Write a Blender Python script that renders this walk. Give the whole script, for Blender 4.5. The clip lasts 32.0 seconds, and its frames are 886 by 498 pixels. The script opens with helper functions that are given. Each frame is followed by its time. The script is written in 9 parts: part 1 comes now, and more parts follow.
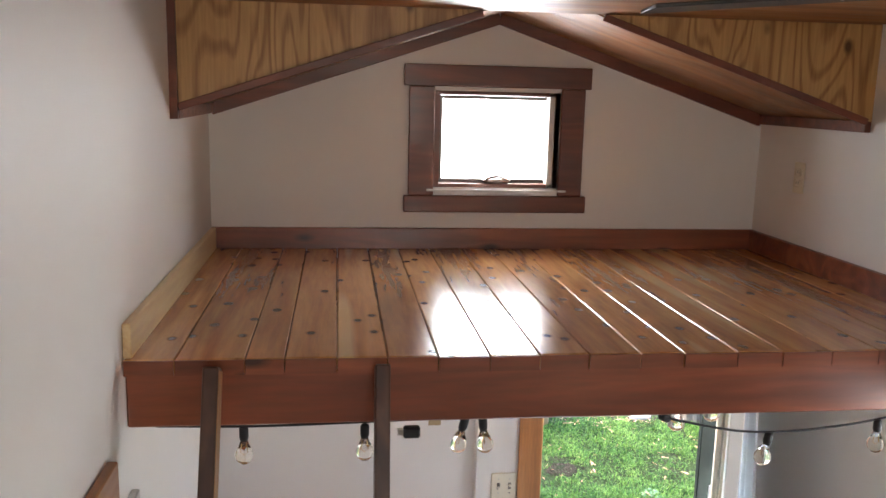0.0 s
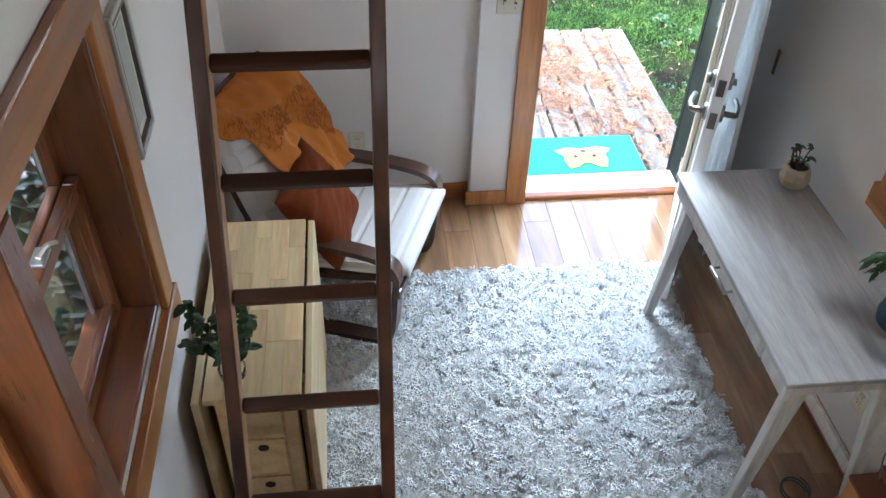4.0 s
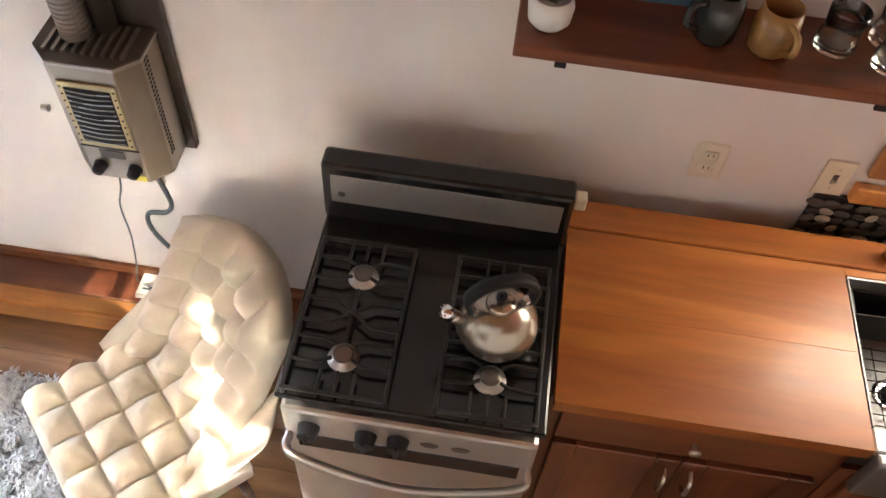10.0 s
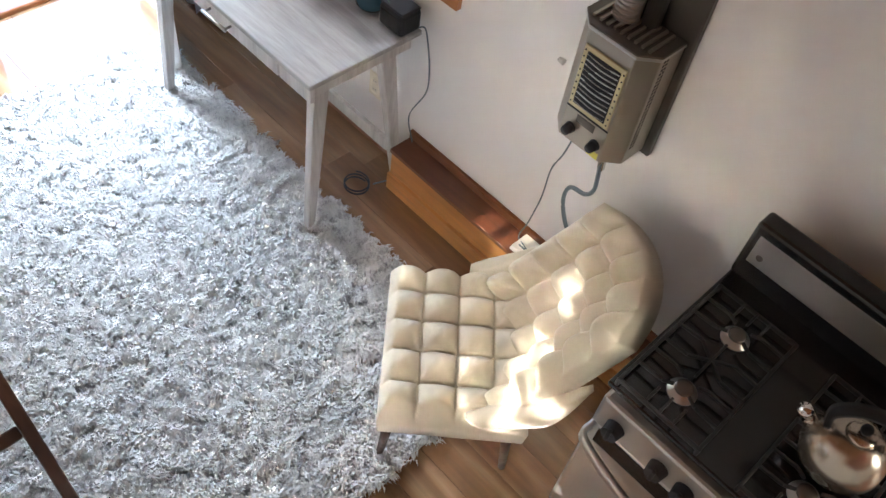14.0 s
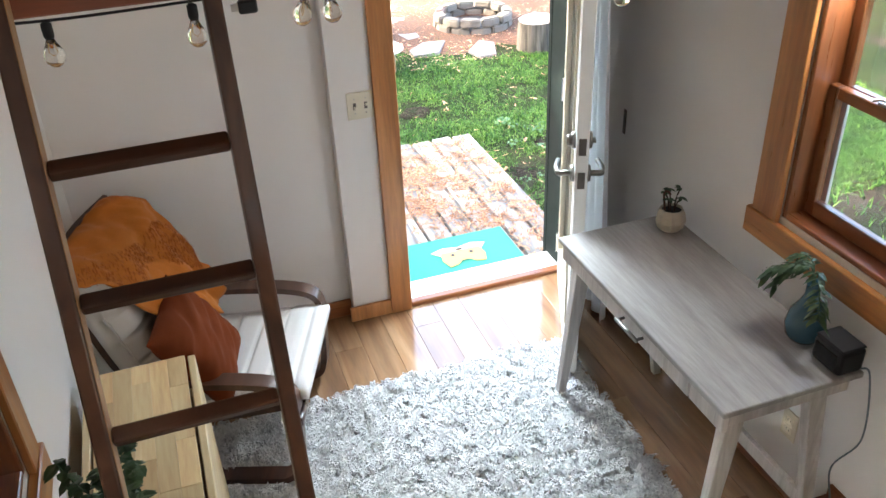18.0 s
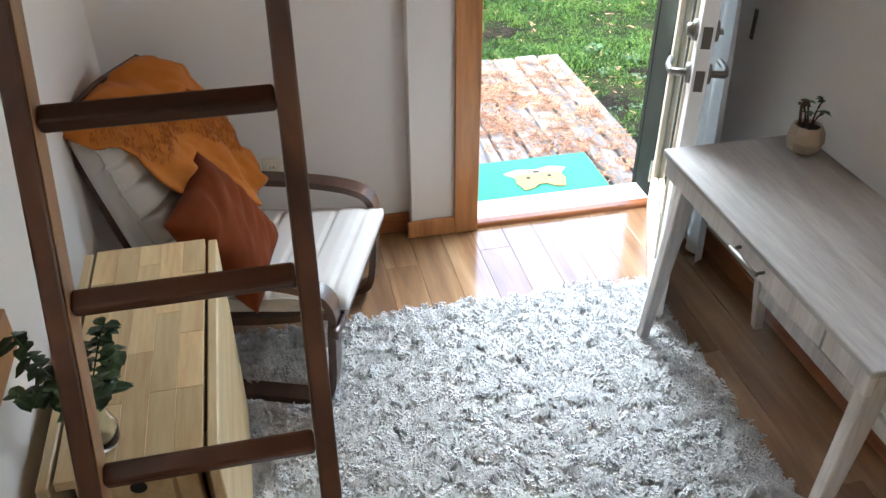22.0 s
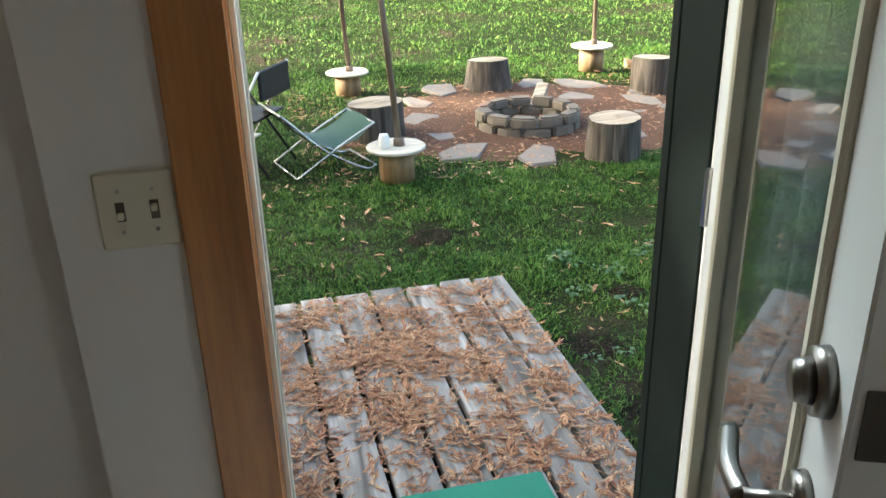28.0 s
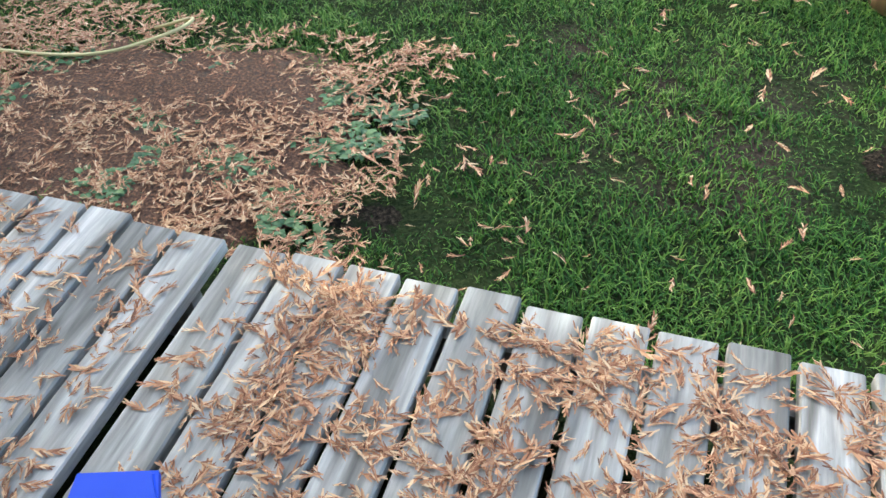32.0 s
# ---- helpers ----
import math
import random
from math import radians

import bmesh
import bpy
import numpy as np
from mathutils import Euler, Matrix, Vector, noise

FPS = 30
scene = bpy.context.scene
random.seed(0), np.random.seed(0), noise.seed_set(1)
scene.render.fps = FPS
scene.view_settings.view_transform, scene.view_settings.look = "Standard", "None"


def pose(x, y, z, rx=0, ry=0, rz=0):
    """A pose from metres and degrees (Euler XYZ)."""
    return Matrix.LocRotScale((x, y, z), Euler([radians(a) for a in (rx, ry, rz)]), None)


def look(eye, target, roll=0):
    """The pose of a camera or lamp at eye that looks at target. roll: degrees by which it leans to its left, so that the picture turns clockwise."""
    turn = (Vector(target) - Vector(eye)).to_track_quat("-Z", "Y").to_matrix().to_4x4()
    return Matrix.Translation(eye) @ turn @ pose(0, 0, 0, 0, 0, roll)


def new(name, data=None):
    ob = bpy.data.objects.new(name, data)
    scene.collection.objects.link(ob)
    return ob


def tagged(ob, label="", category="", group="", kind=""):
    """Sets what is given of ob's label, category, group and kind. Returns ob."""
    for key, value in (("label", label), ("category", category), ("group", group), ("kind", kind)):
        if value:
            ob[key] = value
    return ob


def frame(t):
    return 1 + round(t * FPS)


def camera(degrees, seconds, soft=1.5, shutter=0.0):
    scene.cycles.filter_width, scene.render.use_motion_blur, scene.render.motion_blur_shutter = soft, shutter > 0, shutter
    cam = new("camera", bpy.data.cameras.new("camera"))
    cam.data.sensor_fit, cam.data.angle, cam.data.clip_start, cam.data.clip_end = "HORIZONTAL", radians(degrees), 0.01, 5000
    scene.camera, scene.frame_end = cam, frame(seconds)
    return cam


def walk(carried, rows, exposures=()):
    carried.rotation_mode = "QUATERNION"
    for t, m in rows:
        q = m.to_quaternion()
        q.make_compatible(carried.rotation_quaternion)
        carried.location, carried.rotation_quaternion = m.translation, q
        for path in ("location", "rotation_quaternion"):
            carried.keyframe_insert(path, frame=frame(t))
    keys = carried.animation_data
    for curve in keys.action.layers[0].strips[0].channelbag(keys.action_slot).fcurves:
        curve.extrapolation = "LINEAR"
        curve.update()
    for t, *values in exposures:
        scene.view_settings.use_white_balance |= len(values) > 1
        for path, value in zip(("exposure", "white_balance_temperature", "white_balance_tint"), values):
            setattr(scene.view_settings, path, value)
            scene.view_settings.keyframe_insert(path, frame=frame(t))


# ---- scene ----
cam = camera(55.6, 32.0)
PATH = [
    (0, (-0.022, -0.009, 2.616), (0.226, 1.941, 2.251), 1.43),
    (0.5, (-0.025, -0.007, 2.616), (0.217, 1.943, 2.244), 1.23),
    (1, (-0.012, -0.003, 2.618), (0.231, 1.946, 2.242), 1.27),
    (1.5, (-0.011, -0.003, 2.613), (0.253, 1.941, 2.227), 0.93),
    (2, (-0.019, -0.010, 2.594), (0.197, 1.902, 2.047), 1.07),
    (2.5, (-0.028, 0.005, 2.574), (0.171, 1.846, 1.817), 1.58),
    (3, (-0.008, 0.013, 2.546), (0.154, 1.703, 1.488), 0.57),
    (3.5, (0.006, 0.029, 2.530), (0.190, 1.625, 1.339), 1.16),
    (4, (0.014, 0.041, 2.511), (0.209, 1.524, 1.183), 2.14),
    (4.5, (0.021, 0.043, 2.507), (0.223, 1.451, 1.100), 2.81),
    (6.5, (-0.028, 0.065, 2.457), (0.270, 1.217, 0.849), 8.41),
    (7, (0.013, 0.067, 2.443), (0.373, 1.156, 0.804), 7.55),
    (7.5, (0.055, 0.034, 2.433), (0.592, 1.070, 0.809), 7.08),
    (8, (0.075, -0.001, 2.461), (0.842, 0.994, 0.905), 4.25),
    (8.5, (0.130, -0.061, 2.491), (1.134, 0.751, 0.964), 1.72),
    (9, (0.172, -0.117, 2.486), (1.305, 0.517, 0.965), 1.77),
    (9.5, (0.212, -0.165, 2.458), (1.405, 0.225, 0.901), 2.27),
    (10, (0.258, -0.224, 2.438), (1.451, -0.127, 0.835), 4.64),
    (10.5, (0.261, -0.245, 2.427), (1.446, -0.370, 0.821), 8.60),
    (11, (0.265, -0.266, 2.415), (1.434, -0.544, 0.816), 10.93),
    (11.5, (0.245, -0.288, 2.409), (1.394, -0.603, 0.802), 11.52),
    (12, (0.228, -0.264, 2.417), (1.333, -0.458, 0.761), 12.41),
    (12.5, (0.203, -0.225, 2.424), (1.262, -0.205, 0.727), 12.07),
    (13, (0.163, -0.175, 2.424), (1.212, 0.054, 0.736), 11.89),
    (13.5, (0.098, -0.146, 2.424), (1.131, 0.343, 0.782), 10.24),
    (14, (0.005, -0.119, 2.439), (0.973, 0.647, 0.865), 10.31),
    (14.5, (-0.076, -0.090, 2.444), (0.836, 0.968, 1.012), 8.21),
    (15, (-0.085, -0.090, 2.451), (0.659, 1.195, 1.111), 5.21),
    (15.5, (-0.068, -0.031, 2.476), (0.569, 1.480, 1.331), 3.55),
    (17.5, (-0.021, 0.021, 2.295), (0.539, 1.641, 1.265), -2.95),
    (18, (-0.030, 0.072, 2.295), (0.497, 1.687, 1.241), -2.63),
    (18.5, (0.021, 0.132, 2.264), (0.474, 1.743, 1.171), -1.13),
    (19, (0.058, 0.149, 2.231), (0.401, 1.773, 1.116), -0.54),
    (19.5, (0.052, 0.142, 2.174), (0.418, 1.744, 1.036), -1.07),
    (20, (0.036, 0.156, 2.050), (0.505, 1.738, 0.920), -1.49),
    (20.5, (-0.003, 0.206, 1.986), (0.486, 1.794, 0.872), -2.29),
    (21, (-0.036, 0.264, 1.962), (0.435, 1.835, 0.817), -1.39),
    (21.5, (-0.007, 0.337, 1.947), (0.432, 1.912, 0.795), -0.28),
    (22, (0.038, 0.373, 1.905), (0.400, 1.975, 0.764), -0.12),
    (22.5, (0.028, 0.365, 1.849), (0.417, 2.035, 0.818), -0.21),
    (23, (-0.008, 0.442, 1.709), (0.479, 2.149, 0.788), 1.03),
    (23.5, (-0.006, 0.503, 1.663), (0.559, 2.217, 0.801), 0.29),
    (24, (0.028, 0.595, 1.509), (0.665, 2.323, 0.730), -0.72),
    (24.5, (0.109, 0.643, 1.501), (0.770, 2.404, 0.821), -1.27),
    (25, (0.176, 0.771, 1.472), (0.932, 2.532, 0.902), -2.06),
    (25.5, (0.303, 0.933, 1.503), (1.123, 2.696, 1.036), -2.66),
    (26, (0.508, 1.043, 1.483), (1.166, 2.873, 1.016), -0.80),
    (26.5, (0.621, 1.228, 1.442), (1.135, 3.073, 0.865), -0.44),
    (28.5, (0.844, 2.245, 1.434), (1.272, 3.998, 0.573), -1.30),
    (29, (0.883, 2.498, 1.392), (1.283, 4.196, 0.415), -1.38),
    (29.5, (0.970, 2.731, 1.383), (1.274, 4.349, 0.247), -0.42),
    (30, (1.005, 2.966, 1.365), (1.312, 4.503, 0.123), -0.32),
    (30.5, (1.016, 3.143, 1.362), (1.193, 4.661, 0.072), 0.37),
    (31, (1.082, 3.284, 1.379), (0.897, 4.762, 0.044), -0.21),
    (31.5, (1.121, 3.469, 1.347), (0.784, 4.889, -0.021), -1.34),
    (32, (1.067, 3.749, 1.335), (0.579, 5.090, -0.065), -3.08),
]
# seconds, stops, kelvin, tint: the film's camera cools and dims its picture on the way to the door
EXPOSURE = [(0.0, 5.0, 6600, 10), (1.6, 5.1, 6600, 10), (2.4, 5.25, 6300, 6), (4.0, 4.62, 6000, 4), (7.0, 4.97, 6550, 7), (9.0, 5.2, 6800, 9), (10.2, 5.9, 6650, 11), (11.0, 6.0, 6700, 12), (13.0, 5.78, 6200, 9), (15.0, 4.8, 6500, 7),
            (19.0, 4.68, 6780, 5), (24.0, 4.35, 6780, 8), (25.0, 4.1, 6750, 9), (26.0, 3.5, 6800, 9), (28.5, 2.78, 6950, -2), (30.0, 3.05, 6650, -2), (32.0, 3.05, 6600, -2)]
walk(cam, [(t, look(eye, target, roll)) for t, eye, target, roll in PATH], EXPOSURE)

# ---- world, sun and window light ----
world = bpy.data.worlds.new("world")
scene.world = world
world.use_nodes = True
wn = world.node_tree.nodes
sky = wn.new("ShaderNodeTexSky")
sky.sky_type = "NISHITA"
sky.sun_disc = False
sky.sun_elevation = radians(24)
SUN_DIR = Vector((1.75, -0.39, -0.80)).normalized()
sky.sun_rotation = math.atan2(-SUN_DIR.x, -SUN_DIR.y)
sky.air_density = 0.7
sky.dust_density = 6.0
world.node_tree.links.new(sky.outputs[0], wn["Background"].inputs[0])
wn["Background"].inputs[1].default_value = 0.15
sun_data = bpy.data.lights.new("sun", "SUN")
sun_data.energy = 3.4
sun_data.angle = radians(1.0)
sun_data.color = (1.0, 0.93, 0.82)
sun = new("sun", sun_data)
sun.matrix_world = look((-12, 2, 8), Vector((-12, 2, 8)) + SUN_DIR)


def window_light(name, eye, target, w, h, power, color=(0.92, 0.96, 1.0)):
    d = bpy.data.lights.new(name, "AREA")
    d.shape, d.size, d.size_y, d.energy, d.color = "RECTANGLE", w, h, power, color
    o = new(name, d)
    o.matrix_world = look(eye, target)
    return o


door_sky = window_light("sky_light_door", (1.13, 3.36, 1.76), (0.72, 2.4, 0.0), 0.62, 0.26, 1.3, (0.76, 0.87, 1.0))
door_sky.data.spread = radians(88)
window_light("sky_light_left_window", (-0.585, 1.0, 1.690), (1.2, 0.6, 0.95), 1.0, 0.09, 0.035, (0.95, 0.97, 1.0))
window_light("sky_light_right_window", (1.745, 1.653, 1.690), (-0.4, 1.75, 1.15), 0.36, 0.09, 0.32, (0.95, 0.97, 1.0))
window_light("sky_light_loft_window", (0.59, 3.40, 2.44), (0.59, 0.0, 2.1), 0.44, 0.32, 0.25)
window_light("sky_light_kitchen_window", (1.692, -1.55, 1.40), (0.0, -1.3, 0.9), 0.8, 0.62, 0.72, (1.0, 0.90, 0.74))
# fill lamp added in an unseen opening of the back wall
window_light("fill_light_back", (0.5, -3.14, 2.45), (0.5, 1.0, 1.8), 0.8, 0.6, 0.8, (1.0, 0.95, 0.90))

# ---- materials ----
def nodes_of(name):
    m = bpy.data.materials.new(name)
    m.use_nodes = True
    nt = m.node_tree
    return m, nt.nodes, nt.links, nt.nodes["Principled BSDF"]


def rgb(c):
    return (c[0], c[1], c[2], 1.0)


def coords(n, l, scale=(1, 1, 1), spread=True):
    """Object coordinates, shifted for each object, so that alike pieces differ."""
    tc = n.new("ShaderNodeTexCoord")
    mp = n.new("ShaderNodeMapping")
    mp.inputs["Scale"].default_value = scale
    if spread:
        info = n.new("ShaderNodeObjectInfo")
        mul = n.new("ShaderNodeMath")
        mul.operation = "MULTIPLY"
        mul.inputs[1].default_value = 37.0
        add = n.new("ShaderNodeVectorMath")
        add.operation = "ADD"
        l.new(info.outputs["Random"], mul.inputs[0])
        l.new(tc.outputs["Object"], add.inputs[0])
        l.new(mul.outputs[0], add.inputs[1])
        l.new(add.outputs[0], mp.inputs[0])
    else:
        l.new(tc.outputs["Object"], mp.inputs[0])
    return mp.outputs[0]


def noise_tex(n, l, vec, scale, detail=4.0, rough=0.55, distort=0.0):
    t = n.new("ShaderNodeTexNoise")
    t.inputs["Scale"].default_value = scale
    t.inputs["Detail"].default_value = detail
    t.inputs["Roughness"].default_value = rough
    t.inputs["Distortion"].default_value = distort
    l.new(vec, t.inputs["Vector"])
    return t.outputs["Fac"]


def ramp(n, l, fac, stops):
    r = n.new("ShaderNodeValToRGB")
    e = r.color_ramp.elements
    e[0].position, e[0].color = stops[0][0], rgb(stops[0][1])
    e[1].position, e[1].color = stops[-1][0], rgb(stops[-1][1])
    for p, c in stops[1:-1]:
        x = e.new(p)
        x.color = rgb(c)
    l.new(fac, r.inputs[0])
    return r.outputs[0]


def mix(n, l, fac, a, b, kind="MIX"):
    m = n.new("ShaderNodeMix")
    m.data_type, m.blend_type = "RGBA", kind
    for v, k in ((fac, 0), (a, 6), (b, 7)):
        if isinstance(v, (int, float)):
            m.inputs[k].default_value = v
        elif isinstance(v, tuple):
            m.inputs[k].default_value = rgb(v)
        else:
            l.new(v, m.inputs[k])
    return m.outputs[2]


def bump(n, l, height, strength, dist, b):
    k = n.new("ShaderNodeBump")
    k.inputs["Strength"].default_value = strength
    k.inputs["Distance"].default_value = dist
    l.new(height, k.inputs["Height"])
    l.new(k.outputs[0], b.inputs["Normal"])


def wood(name, dark, mid, light, axis="y", grain=1.0, rough=0.4, coat=0.0, knots=0.0, vary=0.25, relief=0.15, sap=None):
    """Long grain with broad bands, fine pores, knots and a tone of its own for each piece."""
    m, n, l, b = nodes_of(name)
    s = {"x": (0.09, 1, 1), "y": (1, 0.09, 1), "z": (1, 1, 0.09)}[axis]
    vec = coords(n, l, tuple(q * grain for q in s))
    broad = noise_tex(n, l, vec, 9.0, 3.0, 0.5, 1.2)
    fine = noise_tex(n, l, vec, 70.0, 5.0, 0.6, 0.3)
    col = ramp(n, l, broad, [(0.30, dark), (0.5, mid), (0.68, light)])
    col = mix(n, l, 0.35, col, ramp(n, l, fine, [(0.35, tuple(v * 0.62 for v in dark)), (0.65, light)]), "OVERLAY")
    if knots:
        kv = coords(n, l, (1, 0.75, 1) if sap else {"x": (0.4, 1, 1), "y": (1, 0.4, 1), "z": (1, 1, 0.4)}[axis])
        v = n.new("ShaderNodeTexVoronoi")
        v.inputs["Scale"].default_value = knots
        size = 0.13
        if sap:
            v.voronoi_dimensions = "2D"
            size = 0.11
        l.new(kv, v.inputs["Vector"])
        kn = ramp(n, l, v.outputs["Distance"], [(size * 0.35, (1, 1, 1)), (size, (0, 0, 0))])
        col = mix(n, l, kn, col, tuple(q * 0.30 for q in dark))
    if sap:
        band = noise_tex(n, l, coords(n, l, tuple(q * 0.9 for q in s)), 5.0, 2.0, 0.4, 0.4)
        col = mix(n, l, ramp(n, l, band, [(0.62, (0, 0, 0)), (0.66, (0.8, 0.8, 0.8))]), col, sap)
    info = n.new("ShaderNodeObjectInfo")
    tone = ramp(n, l, info.outputs["Random"], [(0.0, (1 - vary,) * 3), (1.0, (1 + vary * 0.6,) * 3)])
    col = mix(n, l, 1.0, col, tone, "MULTIPLY")
    l.new(col, b.inputs["Base Color"])
    rr = ramp(n, l, fine, [(0.3, (rough * 0.8,) * 3), (0.7, (min(1, rough * 1.25),) * 3)])
    l.new(rr, b.inputs["Roughness"])
    b.inputs["Coat Weight"].default_value = coat
    b.inputs["Coat Roughness"].default_value = 0.12
    b.inputs["Coat IOR"].default_value = 1.7 if coat > 0.8 else 1.5
    bump(n, l, fine, relief, 0.002, b)
    return m


def plain(name, color, rough=0.6, metal=0.0, grit=120.0, vary=0.10, relief=0.08, spec=0.5, soil=3.0):
    """A painted or cast surface: faint soil at a large scale, grit at a small one."""
    m, n, l, b = nodes_of(name)
    vec = coords(n, l)
    big = noise_tex(n, l, vec, soil, 5.0, 0.6)
    fine = noise_tex(n, l, vec, grit, 3.0, 0.6)
    col = mix(n, l, big, tuple(c * (1 - vary) for c in color), tuple(min(1, c * (1 + vary * 0.6)) for c in color))
    l.new(col, b.inputs["Base Color"])
    l.new(ramp(n, l, big, [(0.3, (max(0.02, rough * 0.85),) * 3), (0.7, (min(1, rough * 1.12),) * 3)]), b.inputs["Roughness"])
    b.inputs["Metallic"].default_value = metal
    b.inputs["Specular IOR Level"].default_value = spec
    bump(n, l, fine, relief, 0.001, b)
    return m


def brushed(name, color, axis="y", rough=0.28):
    m, n, l, b = nodes_of(name)
    s = {"x": (0.02, 1, 1), "y": (1, 0.02, 1), "z": (1, 1, 0.02)}[axis]
    fine = noise_tex(n, l, coords(n, l, s), 260.0, 4.0, 0.6)
    soil = noise_tex(n, l, coords(n, l), 7.0, 4.0)
    l.new(mix(n, l, soil, tuple(c * 0.85 for c in color), color), b.inputs["Base Color"])
    l.new(ramp(n, l, fine, [(0.3, (rough * 0.9,) * 3), (0.7, (rough * 1.15,) * 3)]), b.inputs["Roughness"])
    b.inputs["Metallic"].default_value = 0.86
    bump(n, l, fine, 0.02, 0.0003, b)
    return m


def fabric(name, color, weave=500.0, vary=0.18, fuzz=0.4, spec=0.5):
    m, n, l, b = nodes_of(name)
    vec = coords(n, l)
    big = noise_tex(n, l, vec, 5.0, 4.0)
    fine = noise_tex(n, l, vec, weave, 2.0)
    col = mix(n, l, big, tuple(c * (1 - vary) for c in color), tuple(min(1, c * (1 + vary)) for c in color))
    col = mix(n, l, 0.25, col, ramp(n, l, fine, [(0.3, (0.35,) * 3), (0.7, (0.65,) * 3)]), "OVERLAY")
    l.new(col, b.inputs["Base Color"])
    b.inputs["Roughness"].default_value = 0.9
    b.inputs["Specular IOR Level"].default_value = spec
    b.inputs["Sheen Weight"].default_value = fuzz
    b.inputs["Sheen Roughness"].default_value = 0.5
    bump(n, l, fine, 0.25, 0.001, b)
    return m


def islands(name, stops, rough=0.8, own=0.65, patch_scale=3.5, sheen=0.0, spec=0.5):
    """For stuff: every blade, tuft or frond takes its own colour from the stops."""
    m, n, l, b = nodes_of(name)
    g = n.new("ShaderNodeNewGeometry")
    vec = coords(n, l, spread=False)
    big = noise_tex(n, l, vec, patch_scale, 3.0)
    a = n.new("ShaderNodeMath")
    a.operation = "MULTIPLY_ADD"
    a.inputs[1].default_value = own
    h = n.new("ShaderNodeMath")
    h.operation = "MULTIPLY"
    h.inputs[1].default_value = 1.15 - own
    l.new(big, h.inputs[0])
    l.new(g.outputs["Random Per Island"], a.inputs[0])
    l.new(h.outputs[0], a.inputs[2])
    l.new(ramp(n, l, a.outputs[0], stops), b.inputs["Base Color"])
    b.inputs["Roughness"].default_value = rough
    b.inputs["Specular IOR Level"].default_value = spec
    b.inputs["Sheen Weight"].default_value = sheen
    return m


def glass(name, tint=(1, 1, 1), rough=0.0):
    m, n, l, b = nodes_of(name)
    b.inputs["Base Color"].default_value = rgb(tint)
    b.inputs["Transmission Weight"].default_value = 1.0
    b.inputs["Roughness"].default_value = rough
    b.inputs["IOR"].default_value = 1.45
    return m


M_WALL = plain("wall_paint", (0.78, 0.755, 0.73), 0.55, grit=220, vary=0.05, relief=0.12, soil=1.2)
M_WHITE_TRIM = plain("white_trim_paint", (0.80, 0.80, 0.78), 0.4, vary=0.06)
M_CEDAR = wood("loft_boards_cedar", (0.42, 0.215, 0.090), (0.55, 0.31, 0.130), (0.64, 0.39, 0.170), "y", 1.0, 0.20, 0.5, 7.0, 0.20, 0.05, (0.72, 0.52, 0.24))
M_BEAM = wood("fir_beam", (0.15, 0.042, 0.020), (0.25, 0.075, 0.032), (0.36, 0.12, 0.05), "x", 1.0, 0.35, 0.25, 6.5, 0.15)
M_BEAM_PALE = wood("pale_fir_beam", (0.48, 0.22, 0.07), (0.62, 0.31, 0.10), (0.72, 0.40, 0.15), "x", 1.3, 0.35, 0.3, 0, 0.1)
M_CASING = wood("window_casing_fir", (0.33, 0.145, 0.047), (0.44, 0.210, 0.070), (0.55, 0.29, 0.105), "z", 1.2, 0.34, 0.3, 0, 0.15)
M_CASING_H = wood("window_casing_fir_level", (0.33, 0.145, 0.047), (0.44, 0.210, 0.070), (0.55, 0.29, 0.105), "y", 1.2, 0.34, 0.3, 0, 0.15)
# jambs and sashes: the casings' fir, shade of the openings coloured in
M_TRIM_SHADED = wood("window_trim_fir_shaded", (0.16, 0.056, 0.020), (0.25, 0.095, 0.034), (0.35, 0.150, 0.056), "z", 1.2, 0.32, 0.35, 0, 0.2)
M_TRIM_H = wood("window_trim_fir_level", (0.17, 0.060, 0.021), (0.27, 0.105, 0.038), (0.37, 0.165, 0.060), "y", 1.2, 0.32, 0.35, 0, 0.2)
M_TRIM_X = wood("trim_fir_across", (0.22, 0.08, 0.028), (0.34, 0.135, 0.046), (0.46, 0.21, 0.08), "x", 1.2, 0.32, 0.35, 0, 0.2)
M_LOFT_TRIM = wood("loft_window_trim", (0.13, 0.04, 0.022), (0.20, 0.062, 0.032), (0.28, 0.09, 0.045), "x", 1.2, 0.4, 0.1, 0, 0.1)
M_DOORTRIM = wood("door_casing_fir", (0.42, 0.20, 0.075), (0.54, 0.28, 0.11), (0.64, 0.36, 0.16), "z", 1.2, 0.35, 0.3, 0, 0.1)
M_LADDER = wood("ladder_wood", (0.046, 0.018, 0.010), (0.090, 0.035, 0.017), (0.145, 0.060, 0.029), "z", 1.0, 0.42, 0.08, 0, 0.15)
# ladder wood much lightened: side light put into the colour
M_LITFIR = wood("lit_fir", (0.36, 0.20, 0.095), (0.47, 0.28, 0.140), (0.56, 0.36, 0.200), "z", 1.0, 0.5, 0.0, 0, 0.1)
M_LADDER_X = wood("ladder_rung_wood", (0.046, 0.018, 0.010), (0.090, 0.035, 0.017), (0.145, 0.060, 0.029), "x", 1.0, 0.42, 0.08, 0, 0.15)
M_FLOOR = wood("floor_planks", (0.225, 0.127, 0.069), (0.33, 0.203, 0.114), (0.42, 0.277, 0.168), "y", 0.8, 0.20, 0.9, 0, 0.18, 0.05)
M_PLY_Y = wood("plywood_slope", (0.24, 0.110, 0.042), (0.38, 0.18, 0.068), (0.48, 0.26, 0.10), "x", 0.8, 0.5, 0.0, 1.2, 0.1)
